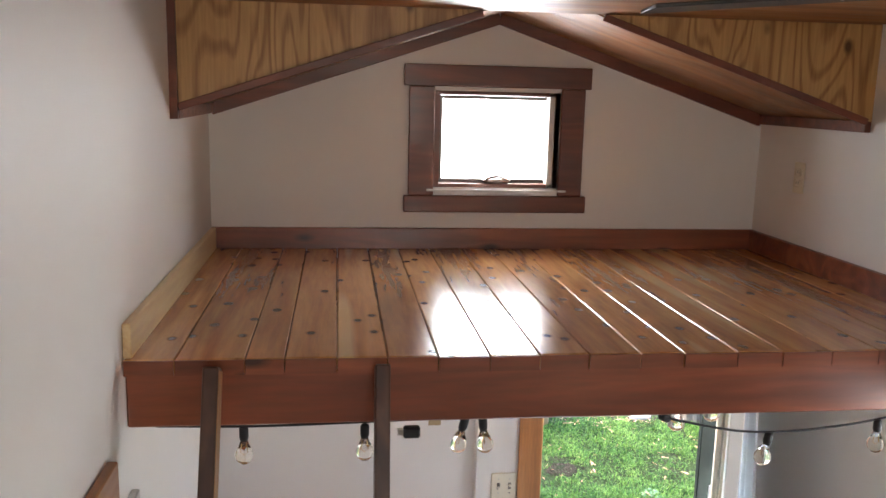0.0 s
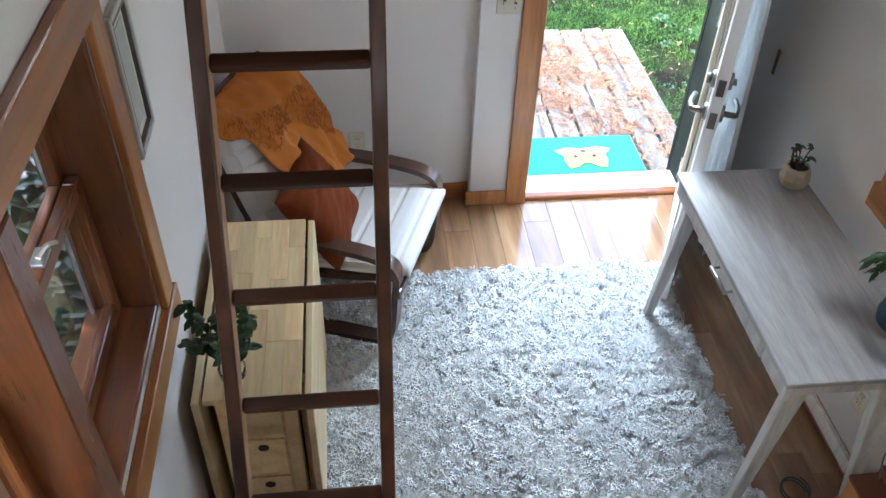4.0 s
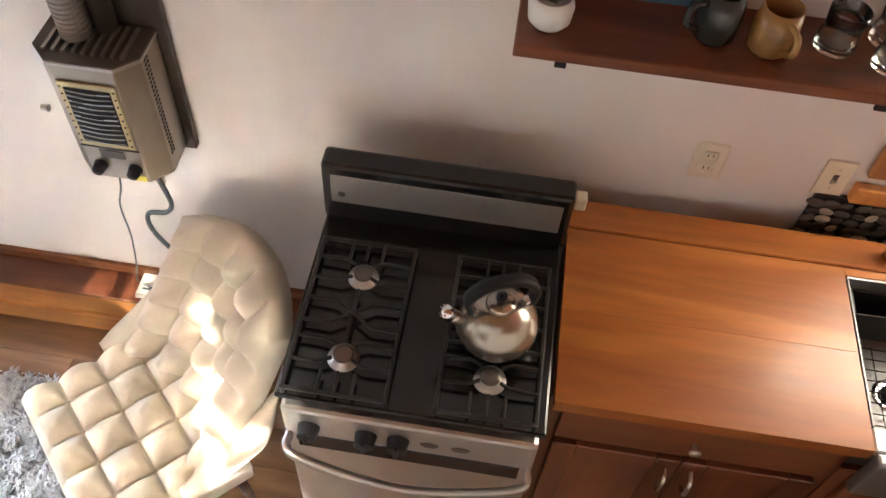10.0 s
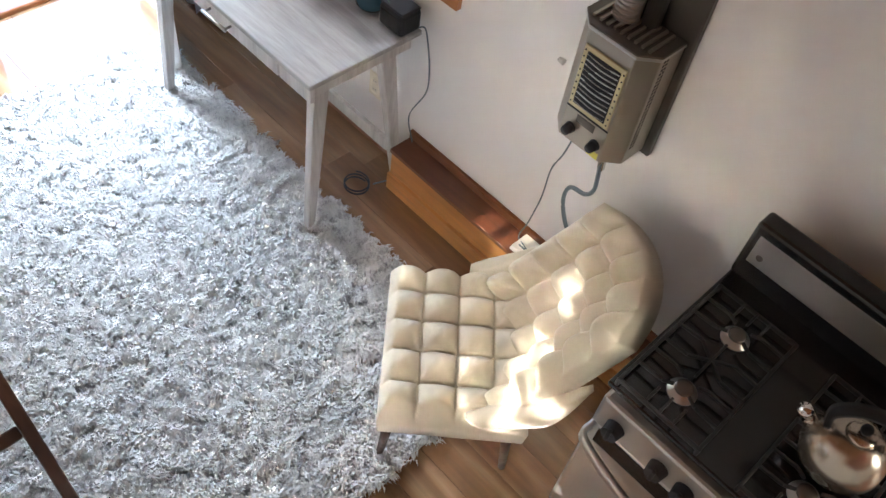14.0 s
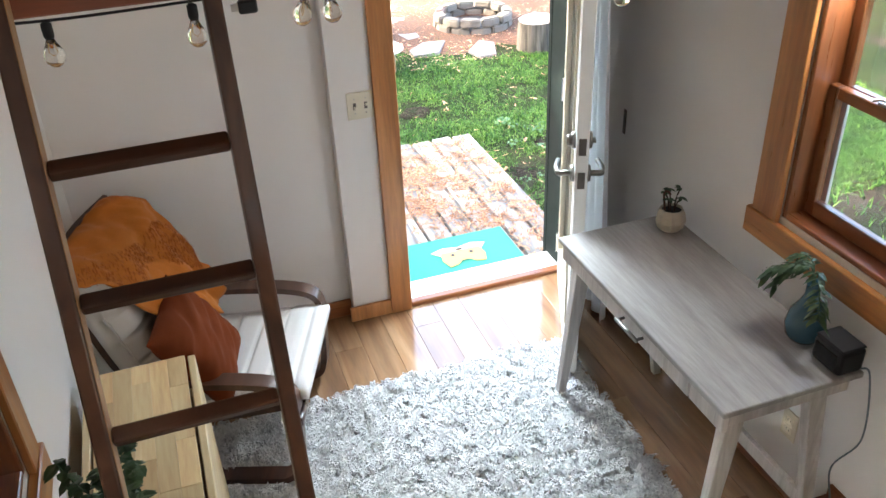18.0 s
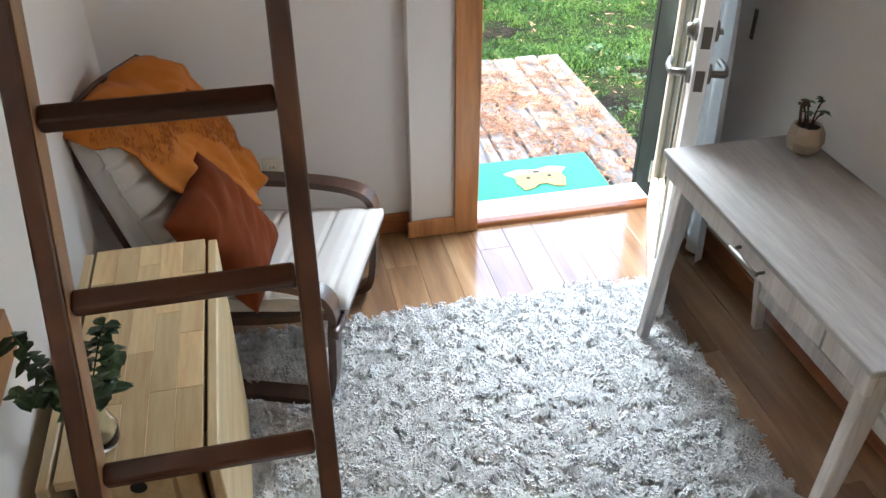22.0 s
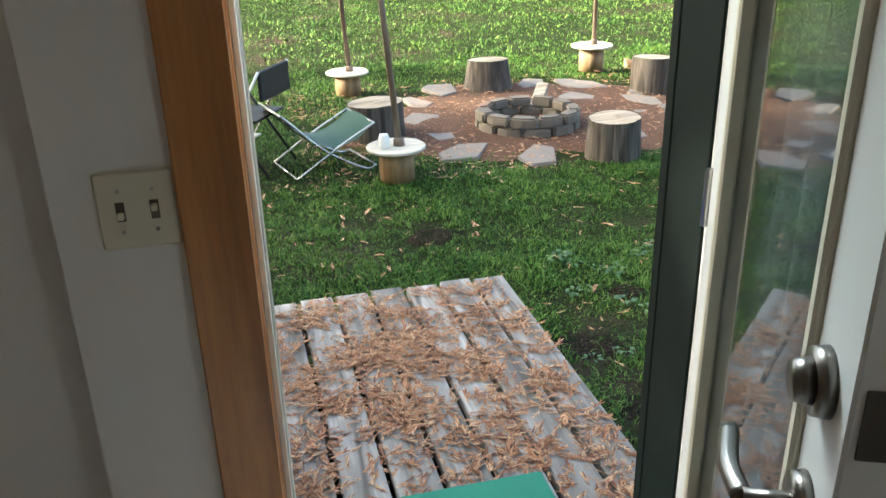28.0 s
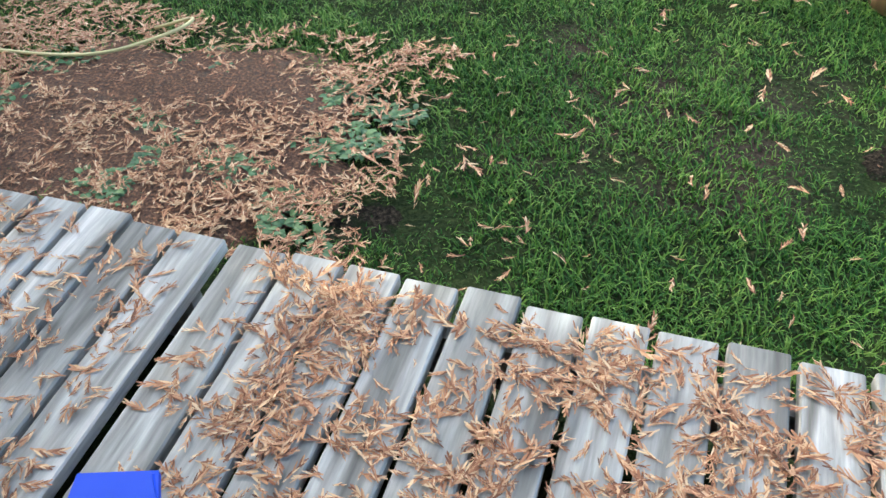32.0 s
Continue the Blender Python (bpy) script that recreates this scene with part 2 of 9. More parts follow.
M_BIRCH = wood("birch_strips", (0.64, 0.465, 0.27), (0.74, 0.575, 0.36), (0.82, 0.67, 0.45), "y", 1.2, 0.4, 0.1, 0, 0.22, 0.05)
M_COUNTER = wood("counter_fir", (0.33, 0.112, 0.022), (0.42, 0.160, 0.030), (0.53, 0.230, 0.050), "y", 0.8, 0.36, 0.12, 0, 0.08, 0.06)
M_CABINET = wood("cabinet_wood", (0.125, 0.041, 0.018), (0.20, 0.068, 0.028), (0.28, 0.105, 0.043), "z", 0.9, 0.35, 0.3, 0, 0.15)
M_DESK = wood("grey_washed_wood", (0.325, 0.312, 0.300), (0.385, 0.372, 0.361), (0.45, 0.437, 0.424), "y", 1.8, 0.42, 0.10, 0, 0.04, 0.12)
M_DESK_LEG = wood("grey_washed_leg", (0.42, 0.40, 0.38), (0.52, 0.50, 0.48), (0.60, 0.58, 0.56), "z", 1.3, 0.55, 0.0, 0, 0.05, 0.1)
M_CHAIRWOOD = wood("bent_walnut", (0.045, 0.018, 0.011), (0.085, 0.034, 0.018), (0.14, 0.058, 0.030), "x", 1.0, 0.35, 0.3, 0, 0.1)
M_DECK = wood("weathered_deck", (0.14, 0.130, 0.115), (0.38, 0.365, 0.340), (0.58, 0.56, 0.535), "y", 1.3, 0.85, 0.0, 2.5, 0.25, 0.5)
M_LOG = wood("stump_bark", (0.035, 0.027, 0.022), (0.10, 0.082, 0.068), (0.20, 0.17, 0.145), "z", 2.0, 0.9, 0.0, 0, 0.2, 1.0)
M_LOGTOP = wood("stump_cut", (0.20, 0.165, 0.13), (0.36, 0.315, 0.26), (0.52, 0.46, 0.385), "x", 2.0, 0.85, 0.0, 0, 0.15, 0.5)
M_SPOOL = wood("spool_wood", (0.20, 0.12, 0.06), (0.33, 0.22, 0.12), (0.46, 0.33, 0.20), "z", 1.2, 0.7, 0.0, 0, 0.15)
M_SPOOLTOP = wood("spool_top", (0.50, 0.45, 0.38), (0.62, 0.58, 0.50), (0.72, 0.68, 0.60), "x", 1.2, 0.8, 0.0, 0, 0.1)
M_POLE = wood("pole_wood", (0.14, 0.095, 0.07), (0.23, 0.165, 0.125), (0.33, 0.25, 0.195), "z", 1.5, 0.7, 0, 0, 0.2)
M_STEEL = brushed("brushed_steel", (0.60, 0.585, 0.56), "y", 0.34)
M_FLUE = plain("dull_flue_steel", (0.36, 0.34, 0.31), 0.38, 1.0, vary=0.15)
M_PEWTER = plain("aged_pewter", (0.24, 0.225, 0.205), 0.32, 1.0, vary=0.08)
M_NICKEL = plain("satin_nickel", (0.55, 0.53, 0.50), 0.28, 1.0, vary=0.05)
M_CHROME = plain("chrome", (0.75, 0.75, 0.75), 0.08, 1.0, vary=0.03, relief=0.0)
M_BLACK = plain("black_enamel", (0.012, 0.012, 0.013), 0.16, vary=0.2, relief=0.02)
M_IRON = plain("cast_iron", (0.016, 0.016, 0.016), 0.45, vary=0.2, relief=0.4)
M_BLACKPLASTIC = plain("black_plastic", (0.016, 0.016, 0.018), 0.55, vary=0.15, spec=0.3)
# apron: sink steel darkened in colour for its dark floor reflection
M_STEEL_APRON = brushed("dimmed_steel_apron", (0.34, 0.335, 0.33), "y", 0.36)
# basin: the same steel, with the recess's shade put into the colour
M_BASIN_SHADED = brushed("shaded_basin_steel", (0.17, 0.167, 0.165), "x", 0.42)
M_KETTLE = brushed("polished_steel", (0.55, 0.50, 0.43), "z", 0.24)
M_DARKSTEEL = brushed("dark_steel", (0.16, 0.14, 0.125), "z", 0.4)
M_IVORY = plain("ivory_plastic", (0.72, 0.67, 0.54), 0.35, vary=0.05)
M_GREENDARK = plain("dark_green_paint", (0.006, 0.012, 0.011), 0.7, vary=0.15, spec=0.2)
M_ALU = plain("mill_aluminium", (0.62, 0.60, 0.56), 0.4, 0.6, vary=0.1)
M_BLUE = plain("blue_plastic", (0.003, 0.055, 0.52), 0.55, vary=0.10, grit=60, relief=0.1, spec=0.25)
M_CREAM = fabric("cream_upholstery", (0.54, 0.480, 0.37), 600, 0.08, 0.3)
M_WHITECLOTH = fabric("white_canvas", (0.63, 0.605, 0.585), 500, 0.06, 0.2)
M_ORANGE = fabric("ochre_throw", (0.47, 0.145, 0.014), 300, 0.25, 0.05)
M_TUFT = fabric("ochre_tufts", (0.36, 0.098, 0.009), 300, 0.3, 0.05)
M_RUST = fabric("rust_velvet", (0.135, 0.027, 0.006), 400, 0.35, 0.02, 0.15)
M_MATGREEN = fabric("green_coir", (0.008, 0.22, 0.14), 300, 0.2, 0.2)
M_MATPALE = fabric("pale_coir", (0.62, 0.50, 0.33), 300, 0.15, 0.2)
M_MATTAN = fabric("tan_coir", (0.60, 0.36, 0.10), 300, 0.15, 0.2)
M_GREENCANVAS = fabric("green_canvas", (0.018, 0.075, 0.058), 300, 0.15, 0.1)
M_BLUEGLASS = plain("blue_glazed_vase", (0.045, 0.11, 0.15), 0.12, vary=0.2, relief=0.02)
M_POT = plain("speckled_clay", (0.46, 0.40, 0.31), 0.5, vary=0.3, grit=60, soil=20)
M_CLAYDARK = plain("dark_glaze", (0.045, 0.05, 0.05), 0.2, vary=0.4, soil=12)
M_CLAYOCHRE = plain("ochre_glaze", (0.36, 0.20, 0.07), 0.22, vary=0.5, soil=14)
M_LEAF = islands("leaf_green", [(0.1, (0.010, 0.030, 0.012)), (0.6, (0.030, 0.075, 0.030)), (1.0, (0.075, 0.13, 0.05))], 0.4)
M_GLASS = glass("window_glass")
# grey tint added to dim the wall behind the open door
M_DOORGLASS = glass("light_cutting_door_glass", (0.50, 0.56, 0.58))
M_JAR = glass("clear_glass", (0.98, 1.0, 0.99))
M_STONE = plain("ring_stone", (0.165, 0.138, 0.112), 0.85, vary=0.35, grit=60, relief=0.6, soil=9)
M_FLAG = plain("flagstone", (0.22, 0.195, 0.18), 0.85, vary=0.45, grit=50, relief=0.7, soil=9)
M_SIDING = plain("siding_paint", (0.235, 0.235, 0.195), 0.7, vary=0.08)
M_SHINGLE = plain("roof_shingle", (0.10, 0.095, 0.09), 0.9, vary=0.25, grit=40, relief=0.6)
M_FASCIA = plain("white_fascia", (0.75, 0.75, 0.73), 0.5, vary=0.05)
M_DARKPANE = plain("dark_pane", (0.05, 0.06, 0.06), 0.06, vary=0.3, relief=0.0)
M_CANOE = plain("navy_hull", (0.045, 0.07, 0.12), 0.35, vary=0.15)
M_BIN = plain("grey_bin", (0.12, 0.15, 0.17), 0.5, vary=0.15)
M_TAN = plain("tan_board", (0.45, 0.33, 0.18), 0.7, vary=0.15)
M_BULB = glass("bulb_glass", (1.0, 0.98, 0.94))
M_BRASS = plain("warm_filament", (0.6, 0.4, 0.15), 0.3, 1.0)
M_RUG = islands("shag_pile", [(0.28, (0.31, 0.31, 0.315)), (0.43, (0.51, 0.51, 0.515)), (0.57, (0.68, 0.68, 0.675)), (0.85, (0.79, 0.79, 0.78))], 0.95, 0.22, 24.0, 0.0)
M_RUGBASE = fabric("rug_backing", (0.40, 0.40, 0.40), 300)
M_BLADE = islands("grass_blades", [(0.12, (0.008, 0.026, 0.007)), (0.38, (0.034, 0.100, 0.018)), (0.66, (0.090, 0.185, 0.030)), (1.0, (0.23, 0.32, 0.075))], 0.6, 0.62, 2.4, spec=0.12)
M_FROND = islands("dry_cedar_fronds", [(0.12, (0.085, 0.036, 0.022)), (0.38, (0.30, 0.122, 0.062)), (0.68, (0.50, 0.255, 0.132)), (1.0, (0.70, 0.50, 0.30))], 0.85, 0.8)
M_PAPER = plain("booklet_paper", (0.70, 0.66, 0.60), 0.7)
M_ART = plain("blue_painting", (0.10, 0.20, 0.33), 0.5, vary=0.6, soil=14)
M_ARTGREY = plain("pale_print", (0.42, 0.45, 0.42), 0.35, vary=0.3, soil=6)
M_PEBBLE = plain("pebbles", (0.10, 0.095, 0.085), 0.4, vary=0.6, soil=25)
M_PEBBLEPALE = plain("pale_pebble", (0.55, 0.50, 0.42), 0.4, vary=0.2)
M_YELLOWTAG = plain("yellow_label", (0.75, 0.68, 0.12), 0.5)
M_GOLD = plain("brass_mesh_frame", (0.55, 0.46, 0.26), 0.35, 0.6)
M_BLINDS = plain("white_blind", (0.78, 0.76, 0.70), 0.45, vary=0.04)

M_TRIM_H2 = wood("yellow_fir_board", (0.40, 0.18, 0.055), (0.52, 0.26, 0.085), (0.60, 0.33, 0.12), "y", 0.8, 0.4, 0.2, 0, 0.1)

M_STEEL_HEATER = brushed("warm_brushed_steel", (0.42, 0.37, 0.31), "z", 0.34)

M_CABINET_H = wood("cabinet_wood_level", (0.125, 0.041, 0.018), (0.20, 0.068, 0.028), (0.28, 0.105, 0.043), "y", 0.9, 0.35, 0.3, 0, 0.15)


M_WEED = islands("weed_leaf", [(0.1, (0.025, 0.065, 0.025)), (0.6, (0.060, 0.140, 0.048)), (1.0, (0.15, 0.24, 0.08))], 0.6)

M_BRICKISH = plain("reddish_block", (0.22, 0.135, 0.10), 0.85, vary=0.3, grit=60, relief=0.6, soil=9)

M_REDCAP = plain("faded_red", (0.42, 0.13, 0.08), 0.6)

M_BLUEBIKE = plain("blue_frame_paint", (0.06, 0.16, 0.42), 0.4)

M_CURT = fabric("muted_curtain", (0.10, 0.17, 0.16), 60)

M_DOORCLOTH = fabric("door_cloth", (0.66, 0.69, 0.73), 500, 0.06, 0.1)



def figured_ply(name, dark, mid, light):
    """Rotary-cut plywood: wandering contour figure, small knots."""
    m, n, l, b = nodes_of(name)
    vec = coords(n, l, (1.0, 1.0, 0.22))
    big = noise_tex(n, l, vec, 4.2, 2.0, 0.4, 0.6)
    k = n.new("ShaderNodeMath")
    k.operation = "MULTIPLY"
    k.inputs[1].default_value = 95.0
    l.new(big, k.inputs[0])
    w = n.new("ShaderNodeMath")
    w.operation = "SINE"
    l.new(k.outputs[0], w.inputs[0])
    fine = noise_tex(n, l, coords(n, l, (1, 1, 0.06)), 110.0, 3.0, 0.6)
    col = ramp(n, l, w.outputs[0], [(0.0, light), (0.55, mid), (1.0, dark)])
    col = mix(n, l, 0.35, col, ramp(n, l, fine, [(0.35, dark), (0.65, light)]))
    v = n.new("ShaderNodeTexVoronoi")
    v.inputs["Scale"].default_value = 7.0
    l.new(coords(n, l, (1, 1, 0.6)), v.inputs["Vector"])
    col = mix(n, l, ramp(n, l, v.outputs["Distance"], [(0.05, (1, 1, 1)), (0.13, (0, 0, 0))]), col, tuple(q * 0.35 for q in dark))
    l.new(col, b.inputs["Base Color"])
    b.inputs["Roughness"].default_value = 0.45
    b.inputs["Coat Weight"].default_value = 0.15
    bump(n, l, fine, 0.08, 0.002, b)
    return m


M_PLY = figured_ply("plywood_cheek", (0.27, 0.120, 0.036), (0.42, 0.215, 0.066), (0.55, 0.315, 0.110))


def ground_material():
    m, n, l, b = nodes_of("lawn_soil")
    vec = coords(n, l, spread=False)
    big = noise_tex(n, l, vec, 0.9, 5.0, 0.6)
    mid = noise_tex(n, l, vec, 7.0, 5.0, 0.65)
    fine = noise_tex(n, l, vec, 60.0, 4.0, 0.7)
    grass = mix(n, l, 0.55, ramp(n, l, mid, [(0.25, (0.012, 0.018, 0.008)), (0.5, (0.022, 0.036, 0.011)), (0.75, (0.042, 0.066, 0.017))]), ramp(n, l, fine, [(0.34, (0.006, 0.008, 0.005)), (0.5, (0.024, 0.031, 0.014)), (0.66, (0.062, 0.075, 0.030))]))
    soil = ramp(n, l, fine, [(0.3, (0.030, 0.022, 0.016)), (0.7, (0.085, 0.062, 0.045))])
    col = mix(n, l, ramp(n, l, big, [(0.52, (0, 0, 0)), (0.66, (1, 1, 1))]), grass, soil)
    l.new(col, b.inputs["Base Color"])
    b.inputs["Roughness"].default_value = 0.95
    b.inputs["Specular IOR Level"].default_value = 0.04
    bump(n, l, fine, 0.8, 0.02, b)
    return m


def litter_material():
    m, n, l, b = nodes_of("needle_litter")
    vec = coords(n, l, spread=False)
    mid = noise_tex(n, l, vec, 9.0, 5.0, 0.65)
    fine = noise_tex(n, l, vec, 90.0, 4.0, 0.7)
    col = ramp(n, l, fine, [(0.3, (0.020, 0.013, 0.008)), (0.52, (0.120, 0.053, 0.028)), (0.72, (0.36, 0.165, 0.082))])
    col = mix(n, l, ramp(n, l, mid, [(0.55, (0, 0, 0)), (0.75, (1, 1, 1))]), col, (0.07, 0.05, 0.036))
    l.new(col, b.inputs["Base Color"])
    b.inputs["Roughness"].default_value = 0.95
    bump(n, l, fine, 0.9, 0.02, b)
    return m


def soil_material():
    m, n, l, b = nodes_of("bare_soil")
    vec = coords(n, l, spread=False)
    fine = noise_tex(n, l, vec, 75.0, 5.0, 0.7)
    mid = noise_tex(n, l, vec, 14.0, 5.0, 0.65)
    col = ramp(n, l, fine, [(0.32, (0.006, 0.005, 0.004)), (0.52, (0.034, 0.025, 0.018)), (0.68, (0.10, 0.075, 0.052))])
    col = mix(n, l, ramp(n, l, mid, [(0.50, (0, 0, 0)), (0.62, (1, 1, 1))]), col, (0.018, 0.027, 0.010))
    l.new(col, b.inputs["Base Color"])
    b.inputs["Roughness"].default_value = 0.95
    b.inputs["Specular IOR Level"].default_value = 0.06
    bump(n, l, fine, 1.0, 0.03, b)
    return m


M_SOIL = soil_material()
M_GROUND = ground_material()
M_LITTER = litter_material()


def glow(name, color, strength):
    m, n, l, b = nodes_of(name)
    b.inputs["Base Color"].default_value = rgb((0, 0, 0))
    b.inputs["Emission Color"].default_value = rgb(color)
    b.inputs["Emission Strength"].default_value = strength
    return m


M_SKYGLOW = glow("bright_sky", (0.93, 0.97, 1.0), 0.45)

# ---- building helpers ----
def box(bm, x0, x1, y0, y1, z0, z1, bevel=0.0, seg=1):
    g = bmesh.ops.create_cube(bm, size=1.0, matrix=Matrix.LocRotScale(((x0 + x1) / 2, (y0 + y1) / 2, (z0 + z1) / 2), None, (abs(x1 - x0), abs(y1 - y0), abs(z1 - z0))))
    if bevel:
        vs = set(g["verts"])
        es = [e for e in bm.edges if e.verts[0] in vs and e.verts[1] in vs]
        bmesh.ops.bevel(bm, geom=es, offset=bevel, segments=seg, affect="EDGES", profile=0.5)
    return bm


def cyl(bm, p, q, r0, r1=None, n=14, caps=True):
    p, q = Vector(p), Vector(q)
    r1 = r0 if r1 is None else r1
    d = q - p
    m = Matrix.Translation((p + q) / 2) @ d.to_track_quat("Z", "Y").to_matrix().to_4x4()
    bmesh.ops.create_cone(bm, cap_ends=caps, segments=n, radius1=r0, radius2=r1, depth=d.length, matrix=m)
    return bm


def beam(bm, p, q, w, h, up=(0, 0, 1), bevel=0.0):
    """A square-edged bar from p to q, w across and h along the up direction."""
    p, q, up = Vector(p), Vector(q), Vector(up)
    d = (q - p)
    a = d.normalized()
    s = a.cross(up).normalized()
    u = s.cross(a)
    m = Matrix((s, a, u)).transposed().to_4x4()
    m.translation = (p + q) / 2
    g = bmesh.ops.create_cube(bm, size=1.0, matrix=m @ Matrix.Diagonal((w, d.length, h, 1)))
    if bevel:
        vs = set(g["verts"])
        bmesh.ops.bevel(bm, geom=[e for e in bm.edges if e.verts[0] in vs and e.verts[1] in vs], offset=bevel, segments=2, affect="EDGES", profile=0.5)
    return bm


def lathe(bm, profile, at=(0, 0, 0), n=24):
    """Turns a list of (radius, height) round the upright axis."""
    rings = []
    for r, z in profile:
        rings.append([bm.verts.new((at[0] + r * math.cos(2 * math.pi * i / n), at[1] + r * math.sin(2 * math.pi * i / n), at[2] + z)) for i in range(n)])
    for a, b in zip(rings, rings[1:]):
        for i in range(n):
            bm.faces.new((a[i], a[(i + 1) % n], b[(i + 1) % n], b[i]))
    for ring, flip in ((rings[0], True), (rings[-1], False)):
        if profile[0 if flip else -1][0] > 1e-4:
            bm.faces.new(ring[::-1] if flip else ring)
    return bm


def tube(bm, pts, r, n=8):
    """A round bar along the points."""
    pts = [Vector(p) for p in pts]
    rings = []
    for i, p in enumerate(pts):
        d = (pts[min(i + 1, len(pts) - 1)] - pts[max(i - 1, 0)]).normalized()
        ref = Vector((0, 0, 1)) if abs(d.z) < 0.95 else Vector((1, 0, 0))
        s = d.cross(ref).normalized()
        u = s.cross(d)
        rings.append([bm.verts.new(p + r * (math.cos(2 * math.pi * k / n) * s + math.sin(2 * math.pi * k / n) * u)) for k in range(n)])
    for a, b in zip(rings, rings[1:]):
        for k in range(n):
            bm.faces.new((a[k], a[(k + 1) % n], b[(k + 1) % n], b[k]))
    bm.faces.new(rings[0][::-1])
    bm.faces.new(rings[-1])
    return bm


def ribbon(bm, pts, w, h, side=(0, 1, 0)):
    """A flat bent strip along the points: w along side, h across."""
    pts, side = [Vector(p) for p in pts], Vector(side)
    rings = []
    for i, p in enumerate(pts):
        d = (pts[min(i + 1, len(pts) - 1)] - pts[max(i - 1, 0)]).normalized()
        u = d.cross(side).normalized()
        rings.append([bm.verts.new(p + a * side * w / 2 + b * u * h / 2) for a, b in ((-1, -1), (1, -1), (1, 1), (-1, 1))])
    for a, b in zip(rings, rings[1:]):
        for k in range(4):
            bm.faces.new((a[k], a[(k + 1) % 4], b[(k + 1) % 4], b[k]))
    bm.faces.new(rings[0][::-1])
    bm.faces.new(rings[-1])
    return bm


def curve_pts(ctrl, n=24):
    """A smooth line through the control points."""
    c = [Vector(p) for p in ctrl]
    c = [2 * c[0] - c[1]] + c + [2 * c[-1] - c[-2]]
    out = []
    for i in range(1, len(c) - 2):
        for k in range(n):
            t = k / n
            a, b, d, e = c[i - 1], c[i], c[i + 1], c[i + 2]
            out.append(0.5 * ((2 * b) + (d - a) * t + (2 * a - 5 * b + 4 * d - e) * t * t + (3 * b - a - 3 * d + e) * t ** 3))
    out.append(c[-2])
    return out


def sheet(fn, nu, nv, thick=0.0):
    """A grid fn(u, v) -> point, closed at the back when thick is given (fn then takes a third value, 0 front or 1 back)."""
    bm = bmesh.new()
    front = [[bm.verts.new(fn(i / nu, j / nv) if not thick else fn(i / nu, j / nv, 0)) for j in range(nv + 1)] for i in range(nu + 1)]
    for i in range(nu):
        for j in range(nv):
            bm.faces.new((front[i][j], front[i + 1][j], front[i + 1][j + 1], front[i][j + 1]))
    if thick:
        back = [[bm.verts.new(fn(i / nu, j / nv, 1)) for j in range(nv + 1)] for i in range(nu + 1)]
        for i in range(nu):
            for j in range(nv):
                bm.faces.new((back[i][j + 1], back[i + 1][j + 1], back[i + 1][j], back[i][j]))
        rim = [(i, 0) for i in range(nu)] + [(nu, j) for j in range(nv)] + [(i, nv) for i in range(nu, 0, -1)] + [(0, j) for j in range(nv, 0, -1)]
        for k in range(len(rim)):
            a, b = rim[k], rim[(k + 1) % len(rim)]
            bm.faces.new((front[a[0]][a[1]], back[a[0]][a[1]], back[b[0]][b[1]], front[b[0]][b[1]]))
        bmesh.ops.recalc_face_normals(bm, faces=bm.faces)
    return bm


def to_mesh(name, bm, mat, smooth=False):
    bmesh.ops.recalc_face_normals(bm, faces=bm.faces)
    me = bpy.data.meshes.new(name)
    bm.to_mesh(me)
    bm.free()
    me.materials.append(mat)
    if smooth:
        me.polygons.foreach_set("use_smooth", [True] * len(me.polygons))
    return me


def part(name, bm, mat, parent=None, label="", smooth=False):
    ob = new(name, to_mesh(name, bm, mat, smooth))
    if parent is not None:
        ob.parent = parent
    if label:
        ob["label"] = label
    return ob


def thing(name, label, category, group="", m=None):
    ob = new(name)
    ob.empty_display_size = 0.1
    if m is not None:
        ob.matrix_basis = m
    return tagged(ob, label, category, group)


def setting(name, bm, mat, label="", category="", smooth=False):
    return tagged(part(name, bm, mat, None, "", smooth), label, category, "", "structure")


def bx(*a, **k):
    return box(bmesh.new(), *a, **k)


def raw_mesh(name, verts, faces, mat):
    me = bpy.data.meshes.new(name)
    me.from_pydata(verts, [], faces)
    me.materials.append(mat)
    return me


# ---- the plan ----
XL, XR, YF, YB = -0.499, 1.668, 3.226, -3.05
T = 0.12
FLOOR2 = 2.014            # top of both loft floors
BEAM0, BEAM1 = 1.846, 1.976
LOFT_Y = 1.862            # front of the loft over the door
LOFT2_Y = -0.660          # front of the loft over the kitchen
EAVE, RIDGE, RIDGE_X = 2.556, 2.916, 0.583
CHEEK_Y = 2.515           # where the low gable ceiling meets the higher one
HIGH = 2.855
PIL_Y = 3.165             # front of the white pilaster beside the door
D0, D1, DH = 0.813, 1.595, 1.925   # doorway
LW = (0.400, 1.600, 0.975, 1.752)    # openings: y0, y1, z0, z1
RW = (1.428, 1.879, 0.965, 1.750)
KW = (-1.98, -1.137, 1.065, 1.74)
SW = (0.345, 0.835, 2.255, 2.625)  # loft window: x0, x1, z0, z1
LAD_Y0, LAD_L, LAD_R = 1.040, (-0.319, -0.296), (0.046, 0.078)
LAD_RUNGS = (0.155, 0.281, 0.414, 0.549, 0.679, 0.802)
RUG = (-0.170, 1.320, 0.535, 2.660)
TABLE = (-0.430, -0.166, 1.510, 2.262, 0.690)
DESK = (1.157, 1.612, 1.395, 2.375)
DESK_H = 0.735
PICTURE = (1.712, 1.886, 1.338, 1.692)
CHAIR = ((-0.040, 2.655, 0.0), -111.0)
TUFT = ((1.120, 0.600, 0.0), 44.0)
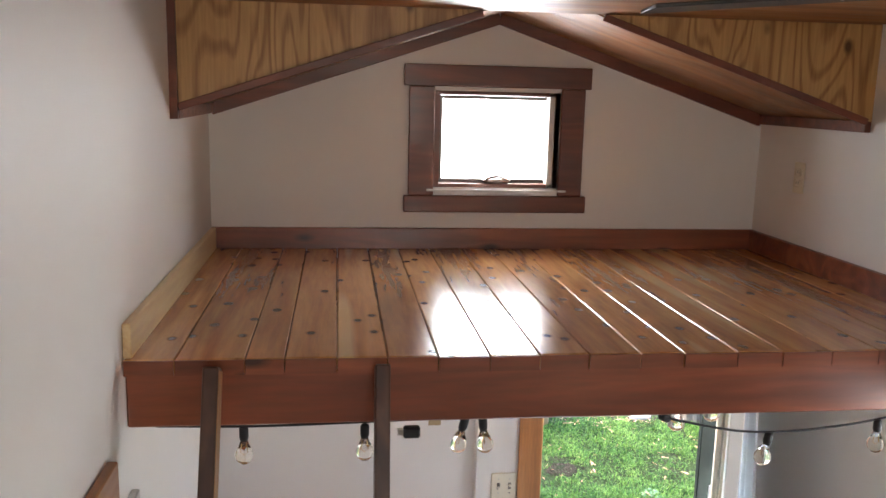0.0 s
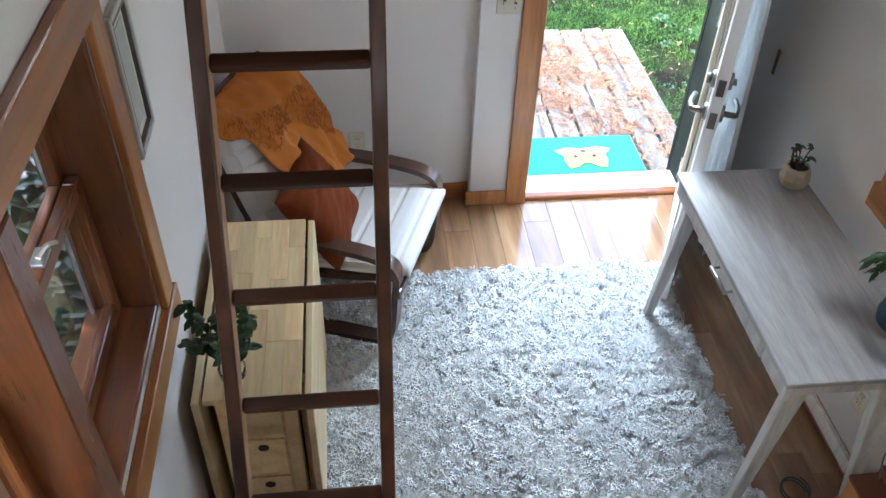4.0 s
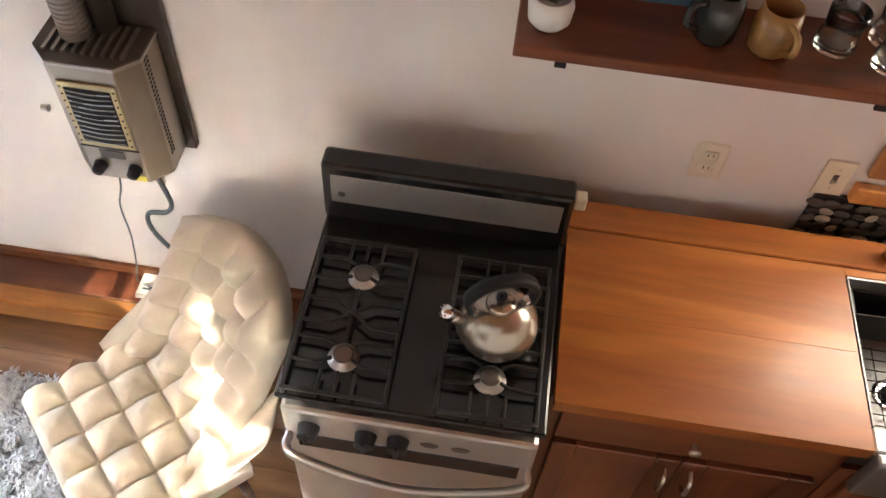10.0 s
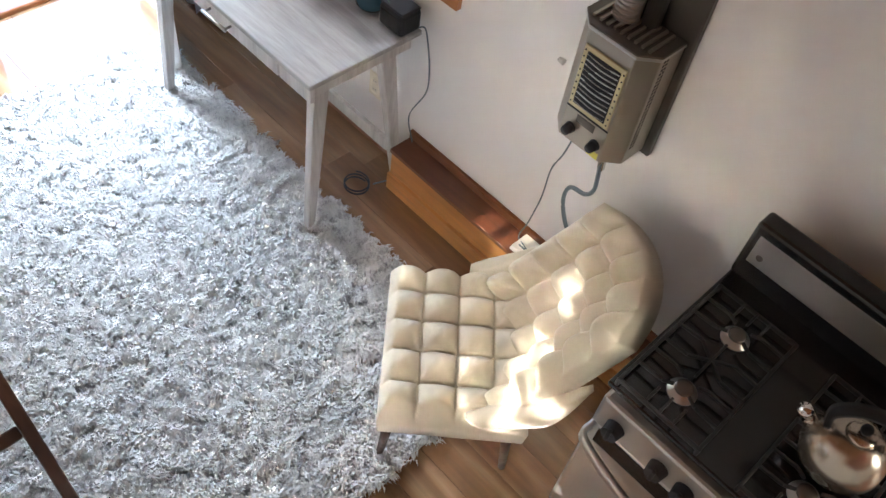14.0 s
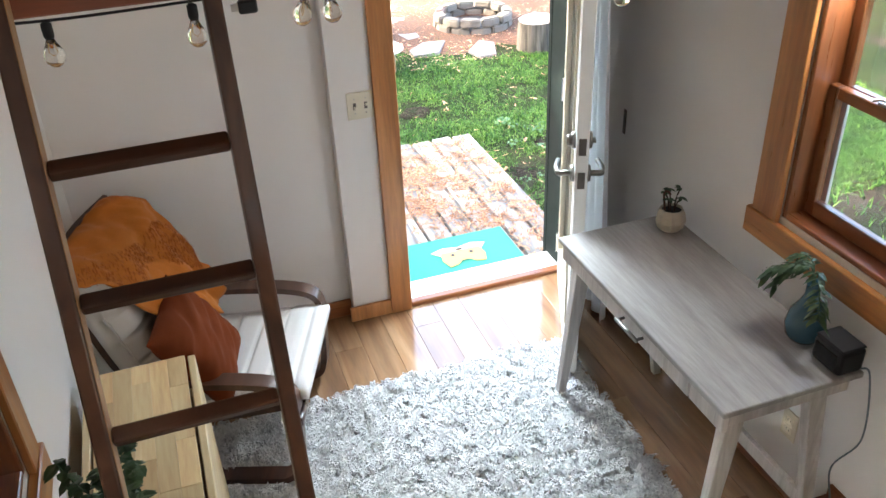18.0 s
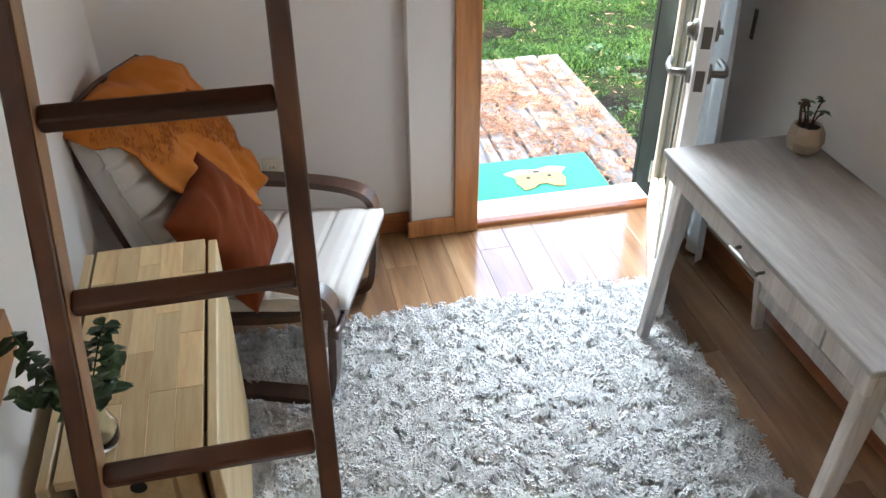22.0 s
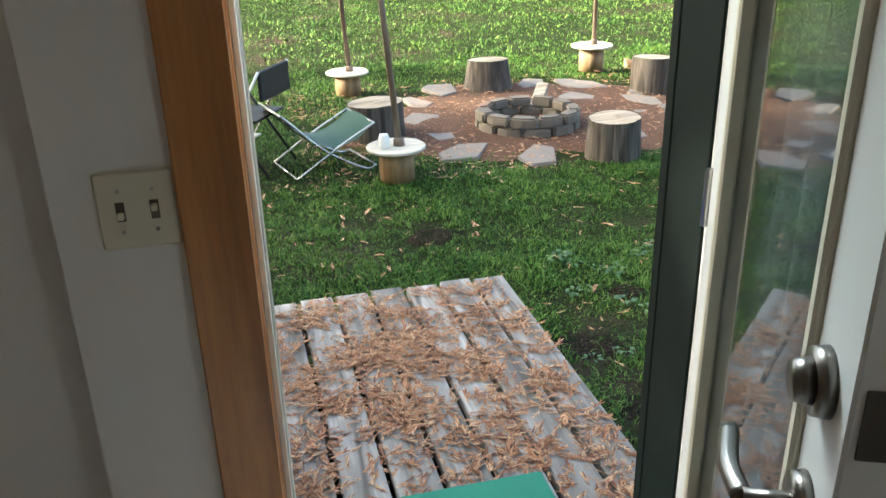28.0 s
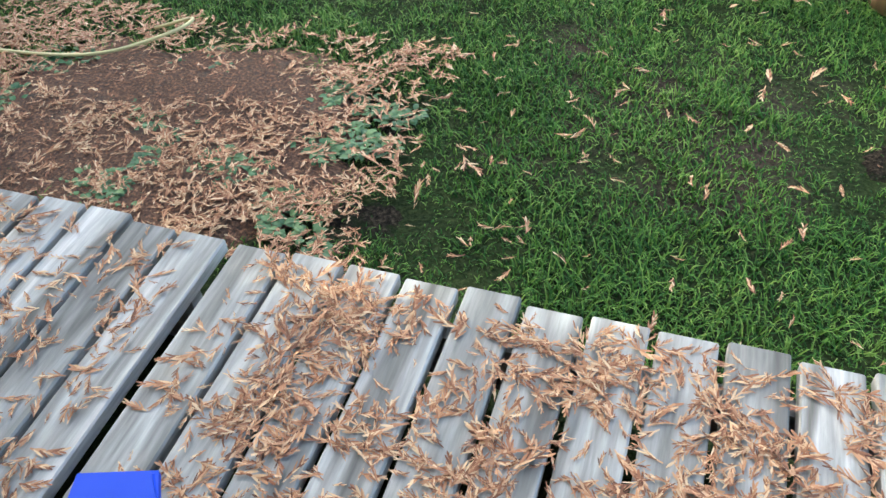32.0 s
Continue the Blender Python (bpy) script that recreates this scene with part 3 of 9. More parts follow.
STOVE = (0.966, 1.500, -0.396, 0.147)
BACKGUARD = 1.088
COUNTER = (1.057, -1.047, -0.405)
SINK = (1.030, 1.484)
SHELF = (1.466, -0.986, -0.223, 1.426)
HEATER = (1.498, 0.555, 0.785, 0.865, 1.235)
FLUE_TOP = 1.86
WBOX = (1.556, 0.170, 1.430, 0.200)
LBOX = (-0.362, -0.60, 1.430, 0.200)   # the same on the window side
BCHAIR = (0.334, 3.672, 19.0)


def wall_holes(x, y, holes, along, a0, a1, b0, b1, z0, z1):
    """Wall from a0 to a1 (along x or y), b0 to b1 thick, z0 to z1 high, with openings (s0, s1, z0, z1)."""
    bm = bmesh.new()
    cuts = sorted({a0, a1, *[h[0] for h in holes], *[h[1] for h in holes]})
    for s0, s1 in zip(cuts, cuts[1:]):
        inside = [h for h in holes if h[0] <= s0 + 1e-6 and h[1] >= s1 - 1e-6]
        spans = [(z0, z1)] if not inside else [(z0, inside[0][2]), (inside[0][3], z1)]
        for c0, c1 in spans:
            if c1 - c0 > 1e-4:
                box(bm, *((s0, s1, b0, b1) if along == "x" else (b0, b1, s0, s1)), c0, c1)
    bmesh.ops.remove_doubles(bm, verts=bm.verts, dist=1e-5)
    return bm


setting("wall_left", wall_holes(0, 0, [LW], "y", YB, YF, XL - T, XL, -0.02, 3.35), M_WALL, "off-white painted wall with a wide wooden window", "wall")
setting("wall_right", wall_holes(0, 0, [RW, KW], "y", YB, YF, XR, XR + T, -0.02, 3.35), M_WALL, "off-white painted wall behind the desk and stove", "wall")
setting("wall_far", wall_holes(0, 0, [(D0 - 0.02, D1 + 0.02, -0.02, DH), (SW[0], SW[1], SW[2], SW[3])], "x", XL - T, XR + T, YF, YF + T, -0.02, 3.35), M_WALL, "off-white end wall with the doorway and loft window", "wall")
# the opening is made up to hold the fill lamp
setting("wall_back", wall_holes(0, 0, [(0.1, 0.9, 2.15, 2.75)], "x", XL - T, XR + T, YB - T, YB, -0.02, 3.35), M_WALL, "off-white end wall of the kitchen end", "wall")
setting("pilaster", bx(0.540, D0 - 0.02, PIL_Y, YF - 0.001, 0.0, DH + 0.02, bevel=0.003), M_WALL, "off-white boxed-out strip of wall beside the doorway", "wall")

# ceilings: low gable over the far loft, a higher one over the rest
bm = bmesh.new()
for (xa, za), (xb, zb) in (((XL, EAVE), (RIDGE_X, RIDGE)), ((RIDGE_X, RIDGE), (XR, EAVE))):
    vs = [bm.verts.new(v) for v in ((xa, CHEEK_Y + 0.0215, za), (xb, CHEEK_Y + 0.0215, zb), (xb, YF, zb), (xa, YF, za))]
    top = [bm.verts.new(v.co + Vector((0, 0, 0.05))) for v in vs]
    bm.faces.new(vs)
    bm.faces.new(top[::-1])
    for i in range(4):
        bm.faces.new((vs[i], vs[(i + 1) % 4], top[(i + 1) % 4], top[i]))
setting("ceiling_gable", bm, M_PLY_Y, "varnished plywood gable ceiling over the loft", "ceiling")
bm = bmesh.new()
for xa in (XL, XR):
    k = (HIGH - EAVE) / (RIDGE - EAVE)
    xb = xa + (RIDGE_X - xa) * k
    tri = [(xa, CHEEK_Y, EAVE), (xb, CHEEK_Y, HIGH + 0.004), (xa, CHEEK_Y, HIGH + 0.004)]
    a = [bm.verts.new(v) for v in tri]
    b = [bm.verts.new((v[0], v[1] + 0.02, v[2])) for v in tri]
    bm.faces.new(a)
    bm.faces.new(b[::-1])
    for i in range(3):
        bm.faces.new((a[i], a[(i + 1) % 3], b[(i + 1) % 3], b[i]))
setting("ceiling_cheek", bm, M_PLY, "knotty plywood cheek where the ceiling steps up", "ceiling")
setting("ceiling_high", bx(XL - 0.01, XR + 0.01, YB, CHEEK_Y + 0.02, HIGH + 0.005, HIGH + 0.05), M_PLY_Y, "varnished plywood ceiling under the raised roof", "ceiling")
setting("roof", bx(XL - 0.35, XR + 0.35, YB - 0.4, YF + 0.55, 3.36, 3.42), M_SHINGLE, "dark roof over the small house", "roof")
# trim under the slopes and round the cheek
bm = bmesh.new()
for xa in (XL, XR):
    s = 1 if xa == XL else -1
    beam(bm, (xa + s * 0.012, YF - 0.013, EAVE - 0.018), (RIDGE_X, YF - 0.013, RIDGE - 0.018), 0.024, 0.045, bevel=0.002)
    beam(bm, (xa + s * 0.012, CHEEK_Y, EAVE - 0.014), (xa + s * 0.012, YF - 0.026, EAVE - 0.014), 0.024, 0.036, bevel=0.002)
box(bm, XL, XL + 0.022, CHEEK_Y - 0.020, CHEEK_Y - 0.002, EAVE - 0.032, HIGH)
k = (HIGH - EAVE) / (RIDGE - EAVE)
for xa in (XL, XR):
    s = 1 if xa == XL else -1
    beam(bm, (xa + s * 0.023, CHEEK_Y - 0.008, EAVE + 0.002), (xa + (RIDGE_X - xa) * k, CHEEK_Y - 0.008, HIGH - 0.006), 0.014, 0.022, bevel=0.002)
setting("trim", bm, M_LOFT_TRIM, "dark stained strips along the ceiling edges", "trim")

# floor: planks on a subfloor
setting("floor", bx(XL - T, XR + T, YB - T, YF + T, -0.16, -0.019), M_CABINET, "warm brown wooden plank floor", "floor")


def baseboard(x0, x1, y0, y1, h, mat, z=0.0):
    return bx(x0, x1, y0, y1, z, z + h, bevel=0.003)


setting("baseboard_far", baseboard(XL + 0.016, 0.540, YF - 0.016, YF - 0.001, 0.085, None), M_TRIM_X, "brown wooden baseboard", "baseboard")
setting("baseboard_pilaster", baseboard(0.522, D0 - 0.10, PIL_Y - 0.016, PIL_Y - 0.001, 0.075, None), M_DOORTRIM, "orange-brown wooden plinth under the pilaster", "baseboard")
setting("baseboard_left", baseboard(XL + 0.001, XL + 0.016, YB, YF - 0.017, 0.085, None), M_TRIM_H, "brown wooden baseboard", "baseboard")
setting("baseboard_right", baseboard(XR - 0.016, XR - 0.001, 1.44, YF - 0.017, 0.085, None), M_TRIM_H, "brown wooden baseboard", "baseboard")

# ---- doorway ----
door = tagged(new("door_1"), "white glazed house door standing open into the room", "door", "", "structure")
HINGE = Vector((1.575, 3.140, 0.0))
LEAF_END = Vector((1.262, 2.425, 0.0))
dd = (LEAF_END - HINGE)
LEAF = dd.length
ang = math.atan2(dd.y, dd.x)
door.matrix_basis = Matrix.Translation(HINGE) @ Matrix.Rotation(ang, 4, "Z")
# the leaf runs along local x from the hinge; local -y faces the doorway
TH = 0.044
part("stile", bx(0.0, 0.105, -TH / 2, TH / 2, 0.012, DH - 0.01, bevel=0.003), M_WHITE_TRIM, door)
part("stile", bx(LEAF - 0.105, LEAF, -TH / 2, TH / 2, 0.012, DH - 0.01, bevel=0.003), M_WHITE_TRIM, door)
part("bottom_rail", bx(0.1052, LEAF - 0.1052, -TH / 2, TH / 2, 0.012, 0.205, bevel=0.003), M_WHITE_TRIM, door)
part("top_rail", bx(0.1052, LEAF - 0.1052, -TH / 2, TH / 2, DH - 0.12, DH - 0.01, bevel=0.003), M_WHITE_TRIM, door)
part("pane", bx(0.11, LEAF - 0.11, -0.006, 0.006, 0.21, DH - 0.125), M_DOORGLASS, door, "large glass pane, tint added to cut light")
for side in (-1, 1):
    bm = bmesh.new()
    y = side * (TH / 2 - 0.004)
    for x0, x1, z0, z1 in ((0.105, 0.125, 0.205, DH - 0.12), (LEAF - 0.125, LEAF - 0.105, 0.205, DH - 0.12)):
        box(bm, x0, x1, y - 0.012, y + 0.012, z0, z1, bevel=0.004)
    for z0, z1 in ((0.205, 0.225), (DH - 0.14, DH - 0.12)):
        box(bm, 0.1255, LEAF - 0.1255, y - 0.012, y + 0.012, z0, z1, bevel=0.004)
    part("glazing_bead", bm, M_IVORY, door)
hx = LEAF - 0.062
for z, big in ((1.045, False), (0.915, True)):
    bm = bmesh.new()
    cyl(bm, (hx, -TH / 2 - 0.014, z), (hx, -TH / 2, z), 0.030, 0.032, 20)
    cyl(bm, (hx, TH / 2, z), (hx, TH / 2 + 0.014, z), 0.032, 0.030, 20)
    if big:
        for s in (-1, 1):
            cyl(bm, (hx, s * TH / 2, z), (hx, s * (TH / 2 + 0.055), z), 0.011, 0.011)
            tube(bm, curve_pts([(hx, s * (TH / 2 + 0.055), z), (hx - 0.05, s * (TH / 2 + 0.06), z), (hx - 0.115, s * (TH / 2 + 0.05), z - 0.004)], 6), 0.0105, 10)
    else:
        cyl(bm, (hx, -TH / 2 - 0.03, z), (hx, -TH / 2 - 0.014, z), 0.018, 0.022, 16)
        box(bm, hx - 0.018, hx + 0.018, TH / 2 + 0.014, TH / 2 + 0.028, z - 0.005, z + 0.005, bevel=0.002)
    part("door_handle" if big else "deadbolt", bm, M_PEWTER, door, "aged pewter lever handle" if big else "aged pewter deadbolt", True)
    part("strike_plate", bx(LEAF - 0.001, LEAF + 0.003, -0.013, 0.013, z - 0.032, z + 0.032, bevel=0.001), M_DARKSTEEL, door, "dark latch plate on the edge")
for z in (0.18, 0.95, 1.70):
    part("hinge", cyl(bmesh.new(), (-0.006, -TH / 2 - 0.004, z - 0.05), (-0.006, -TH / 2 - 0.004, z + 0.05), 0.007), M_NICKEL, door)


def door_curtain(u, v):
    """Pleated cloth behind the glass; u from the hinge to the free edge, v from the rod down."""
    x = 0.06 + u * (0.60 - 0.14 * v)
    y = TH / 2 + 0.028 + 0.105 * v * u ** 1.5 + (0.010 + 0.010 * v) * math.sin(u * 34 + 2 * v) * min(1.0, v * 6 + 0.3)
    return Vector((x, y, DH - 0.10 - v * (DH - 0.205) + 0.006 * math.sin(u * 11) * v))


cu = part("curtain", sheet(door_curtain, 90, 24), M_DOORCLOTH, door, "pale blue-white cloth hung behind the glass", True)
cu.modifiers.new("thick", "SOLIDIFY").thickness = 0.003
part("curtain_rod", cyl(bmesh.new(), (0.04, TH / 2 + 0.028, DH - 0.098), (LEAF - 0.09, TH / 2 + 0.028, DH - 0.098), 0.006, n=10), M_WHITE_TRIM, door, "thin white rod", True)
bm = bmesh.new()
box(bm, D0 - 0.020, D0, PIL_Y, YF + T + 0.01, 0.0, DH, bevel=0.002)
setting("door_jamb_left", bm, M_DOORTRIM, "varnished fir door jamb", "jamb")
setting("door_jamb_right", bx(D1, D1 + 0.02, YF - 0.085, YF - 0.005, 0.0, DH, bevel=0.002), M_WHITE_TRIM, "white painted door jamb", "jamb")
setting("door_jamb_outer", bx(D1 - 0.004, D1 + 0.02, YF - 0.004, YF + T + 0.01, 0.0, DH, bevel=0.002), M_GREENDARK, "dark green painted outer door jamb", "jamb")
setting("door_jamb_stop", bx(D0, D0 + 0.012, YF + 0.01, YF + 0.05, 0.02, DH, bevel=0.002), M_WHITE_TRIM, "white door stop strip", "jamb")
setting("door_weatherstrip", bx(D0, D0 + 0.018, YF + 0.055, YF + 0.10, 0.02, DH, bevel=0.003), M_ALU, "grey metal weather strip on the jamb", "trim")
setting("door_head", bx(D0 - 0.02, D1 + 0.02, PIL_Y, YF + T + 0.01, DH + 0.001, DH + 0.021), M_WHITE_TRIM, "white door head", "jamb")
setting("door_casing", bx(D0 - 0.100, D0 - 0.003, PIL_Y - 0.020, PIL_Y - 0.001, 0.0, DH + 0.05, bevel=0.003), M_DOORTRIM, "varnished fir casing beside the doorway", "trim")
setting("outer_trim_right", bx(D1 - 0.004, D1 + 0.055, YF + T + 0.012, YF + T + 0.045, -0.06, DH + 0.08, bevel=0.004), M_GREENDARK, "dark green outer door trim", "trim")
setting("outer_trim_left", bx(D0 - 0.10, D0 - 0.004, YF + T + 0.012, YF + T + 0.045, -0.06, DH + 0.08, bevel=0.004), M_GREENDARK, "dark green outer door trim", "trim")
sill = tagged(new("door_sill"), "worn white metal threshold with a wooden strip", "threshold", "", "structure")
part("plate", bx(D0, D1 - 0.0, YF - 0.02, YF + T + 0.004, -0.03, 0.012, bevel=0.004), M_WHITE_TRIM, sill, "white scuffed sill plate")
part("wooden_strip", bx(D0 - 0.0, D1 - 0.0, PIL_Y - 0.004, YF - 0.021, -0.018, 0.022, bevel=0.006), M_TRIM_X, sill, "brown wooden threshold strip")
# the outside skin of the house round the door
setting("outer_wall", wall_holes(0, 0, [(D0 - 0.1, D1 + 0.055, -0.40, DH + 0.08)], "x", XL - T - 0.02, XR + T + 0.02, YF + T + 0.001, YF + T + 0.012, -0.40, 2.10), M_GREENDARK, "dark green outer siding of the small house", "siding")
setting("outer_wall", wall_holes(0, 0, [(SW[0], SW[1], SW[2], SW[3])], "x", XL - T - 0.02, XR + T + 0.02, YF + T + 0.001, YF + T + 0.012, 2.1005, 3.35), M_GREENDARK, "dark green outer siding under the gable", "siding")

# wall hook beside the door
hook = thing("wall_plate", "narrow dark metal plate on the wall behind the door", "plate")
part("plate", bx(XR - 0.006, XR - 0.001, 2.813, 2.833, 0.86, 0.965, bevel=0.002), M_DARKSTEEL, hook)
for zz in (0.875, 0.95):
    part("screw", cyl(bmesh.new(), (XR - 0.0075, 2.823, zz), (XR - 0.006, 2.823, zz), 0.004, n=10), M_PEWTER, hook)


def plate(name, label, category, c, normal, w, h, kind):
    """A wall plate; c its centre on the wall, normal the wall's side it faces."""
    t = thing(name, label, category)
    n = Vector(normal)
    side = Vector((0, 0, 1)).cross(n)
    m = Matrix((side, Vector((0, 0, 1)), n)).transposed().to_4x4()
    m.translation = Vector(c)
    t.matrix_basis = m
    part("cover", bx(-w / 2, w / 2, -h / 2, h / 2, 0.001, 0.007, bevel=0.003), M_IVORY, t)
    if kind == "outlet":
        for s in (-1, 1):
            part("socket", bx(-0.017, 0.017, s * 0.0195 - 0.014, s * 0.0195 + 0.014, 0.0072, 0.0092, bevel=0.004), M_IVORY, t)
            for dx in (-0.006, 0.006):
                part("slot", bx(dx - 0.0012, dx + 0.0012, s * 0.0195 - 0.003, s * 0.0195 + 0.006, 0.0093, 0.0097), M_BLACKPLASTIC, t)
    else:
        k = max(1, round(w / 0.06))
        for i in range(k):
            x = (i - (k - 1) / 2) * 0.046
            part("toggle_frame", bx(x - 0.006, x + 0.006, -0.014, 0.014, 0.0072, 0.0085), M_DARKSTEEL, t)
            part("toggle", box(bmesh.new(), x - 0.0042, x + 0.0042, 0.0 if i else -0.009, 0.009 if i else 0.0, 0.0086, 0.019, bevel=0.001), M_IVORY, t)
            for zz in (-0.030, 0.030):
                part("screw", cyl(bmesh.new(), (x, zz, 0.0072), (x, zz, 0.0085), 0.003, n=10), M_NICKEL, t)
    return t


plate("light_switch", "ivory double light switch on the pilaster", "light switch", (0.658, PIL_Y, 1.030), (0, -1, 0), 0.108, 0.114, "switch")
plate("wall_outlet", "ivory double outlet behind the armchair", "outlet", (0.022, YF, 0.334), (0, -1, 0), 0.070, 0.114, "outlet")
plate("wall_outlet", "ivory double outlet under the grey desk", "outlet", (XR, 1.654, 0.290), (-1, 0, 0), 0.070, 0.114, "outlet")
plate("wall_outlet", "ivory outlet on the wall of the loft", "outlet", (XR, 2.900, 2.340), (-1, 0, 0), 0.070, 0.114, "outlet")
plate("wall_outlet", "ivory double outlet above the wooden counter", "outlet", (XR, -0.705, 1.036), (-1, 0, 0), 0.075, 0.114, "outlet")
plate("light_switch", "ivory single switch beside the kitchen window", "light switch", (XR, -0.993, 1.036), (-1, 0, 0), 0.072, 0.114, "switch")

# ---- windows ----
def window_unit(win, y0, y1, z0, z1, s, x, mat_v, mat_h, deep=0.0):
    """A double-hung unit in a side wall; s is the way outwards (+1 or -1), x the inner wall face."""
    mid = (z0 + z1) / 2 + 0.02
    for (a0, a1, b0, b1, off, nm) in ((y0, y1, z0, mid + 0.018, 0.030, "lower_sash"), (y0, y1, mid - 0.018, z1, 0.062, "upper_sash")):
        fx0, fx1 = sorted((x + s * (deep + off), x + s * (deep + off + 0.030)))
        w = 0.036
        sash = part(nm, box(box(bmesh.new(), fx0, fx1, a0, a0 + w, b0, b1, bevel=0.003), fx0, fx1, a1 - w, a1, b0, b1, bevel=0.003), mat_v, win)
        part("rail", bx(fx0, fx1, a0 + w + 0.0005, a1 - w - 0.0005, b0, b0 + (0.050 if nm == "lower_sash" else 0.036), bevel=0.003), mat_h, sash)
        part("rail", bx(fx0, fx1, a0 + w + 0.0005, a1 - w - 0.0005, b1 - 0.036, b1, bevel=0.003), mat_h, sash)
        g = part("pane", bx((fx0 + fx1) / 2 - 0.003, (fx0 + fx1) / 2 + 0.003, a0 + w - 0.004, a1 - w + 0.004, b0 + 0.03, b1 - 0.03), M_GLASS, sash, "clear glass pane")
        g.visible_shadow = False
    bm = bmesh.new()
    lx = x + s * (deep + 0.030)
    ym = (y0 + y1) / 2
    box(bm, min(lx, lx + s * 0.03), max(lx, lx + s * 0.03), ym - 0.028, ym + 0.028, mid + 0.0185, mid + 0.027, bevel=0.002)
    tube(bm, curve_pts([(lx + s * 0.015, ym - 0.01, mid + 0.03), (lx + s * 0.005, ym + 0.02, mid + 0.034), (lx - s * 0.012, ym + 0.035, mid + 0.03)], 5), 0.005)
    part("sash_lock", bm, M_NICKEL, win)
    part("screen_track", bx(min(x + s * (deep + 0.095), x + s * (deep + 0.105)), max(x + s * (deep + 0.095), x + s * (deep + 0.105)), y0, y0 + 0.02, z0, z1), M_ALU, win)
    part("screen_track", bx(min(x + s * (deep + 0.095), x + s * (deep + 0.105)), max(x + s * (deep + 0.095), x + s * (deep + 0.105)), y1 - 0.02, y1, z0, z1), M_ALU, win)


def side_window(name, label, hole, s, x, units, cw=0.085, deep=0.05):
    y0, y1, z0, z1 = hole
    win = tagged(new(name), label, "window", "", "structure")
    inner = -s
    def slab(nm, a0, a1, b0, b1, d0, d1, mat, bev=0.003):
        q0, q1 = sorted((x + s * d0, x + s * d1))
        part(nm, bx(q0, q1, a0, a1, b0, b1, bevel=bev), mat, win)
    # lining of the opening, in the fir tone darkened for its shade
    slab("jamb", y0, y0 + 0.018, z0, z1, 0.0, 0.118 + deep, M_TRIM_SHADED)
    slab("jamb", y1 - 0.018, y1, z0, z1, 0.0, 0.118 + deep, M_TRIM_SHADED)
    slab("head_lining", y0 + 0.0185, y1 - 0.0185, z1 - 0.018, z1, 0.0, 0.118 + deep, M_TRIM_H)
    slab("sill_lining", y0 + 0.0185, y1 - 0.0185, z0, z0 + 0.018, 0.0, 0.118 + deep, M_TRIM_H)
    # casing on the wall
    slab("casing", y0 - cw, y0 - 0.0, z0 - 0.02, z1, -0.020, -0.001, M_CASING)
    slab("casing", y1 + 0.0, y1 + cw, z0 - 0.02, z1, -0.020, -0.001, M_CASING)
    slab("head_casing", y0 - cw - 0.012, y1 + cw + 0.012, z1 + 0.0005, z1 + 0.095, -0.024, -0.001, M_CASING_H)
    slab("apron", y0 - cw - 0.020, y1 + cw + 0.020, z0 - 0.110, z0 - 0.0205, -0.026, -0.001, M_CASING_H)
    edges = [y0 + 0.0185]
    w = (y1 - y0 - 0.037 - 0.07 * (units - 1)) / units
    for i in range(units):
        a = y0 + 0.0185 + i * (w + 0.07)
        window_unit(win, a + 0.001, a + w - 0.001, z0 + 0.0185, z1 - 0.0185, s, x, M_TRIM_SHADED, M_TRIM_H, deep)
        if i:
            slab("mullion", a - 0.0695, a - 0.0005, z0 + 0.0185, z1 - 0.0185, -0.016, 0.118 + deep, M_TRIM_SHADED)
    return win


side_window("window_1", "wide double window in varnished fir with two sash pairs", LW, -1, XL, 2, deep=0.055)
side_window("window_2", "sash window in varnished fir above the desk", RW, 1, XR, 1, 0.115, 0.03)

# kitchen window with a blind
kw = tagged(new("window_3"), "kitchen window in varnished fir with white slats", "window", "", "structure")
part("casing", bx(XR - 0.021, XR - 0.001, KW[1], KW[1] + 0.085, KW[2] - 0.0, KW[3], bevel=0.003), M_CASING, kw)
part("head_casing", bx(XR - 0.022, XR - 0.001, KW[0] - 0.08, KW[1] + 0.09, KW[3] + 0.001, KW[3] + 0.09, bevel=0.003), M_CASING_H, kw)
part("stool", bx(XR - 0.045, XR + 0.10, KW[0], KW[1] + 0.0, KW[2] - 0.03, KW[2] - 0.001, bevel=0.003), M_TRIM_H, kw)
part("apron", bx(XR - 0.028, XR - 0.001, KW[0] - 0.08, KW[1] + 0.095, KW[2] - 0.080, KW[2] - 0.0305, bevel=0.003), M_BEAM_PALE, kw, "pale wooden apron board")
part("jamb", bx(XR, XR + 0.118, KW[1] - 0.018, KW[1], KW[2], KW[3]), M_TRIM_SHADED, kw)
part("jamb", bx(XR, XR + 0.118, KW[0], KW[0] + 0.018, KW[2], KW[3]), M_TRIM_SHADED, kw)
g = part("pane", bx(XR + 0.09, XR + 0.096, KW[0] + 0.02, KW[1] - 0.02, KW[2], KW[3]), M_GLASS, kw, "clear glass pane")
g.visible_shadow = False
sl = to_mesh("slat", box(bmesh.new(), -0.012, 0.012, KW[0] + 0.022, KW[1] - 0.022, -0.0008, 0.0008), M_BLINDS)
for i in range(24):
    o = new("slat", sl)
    o.parent = kw
    o.matrix_basis = pose(XR + 0.045, 0, KW[2] + 0.02 + 0.0255 * i, 0, 24, 0)

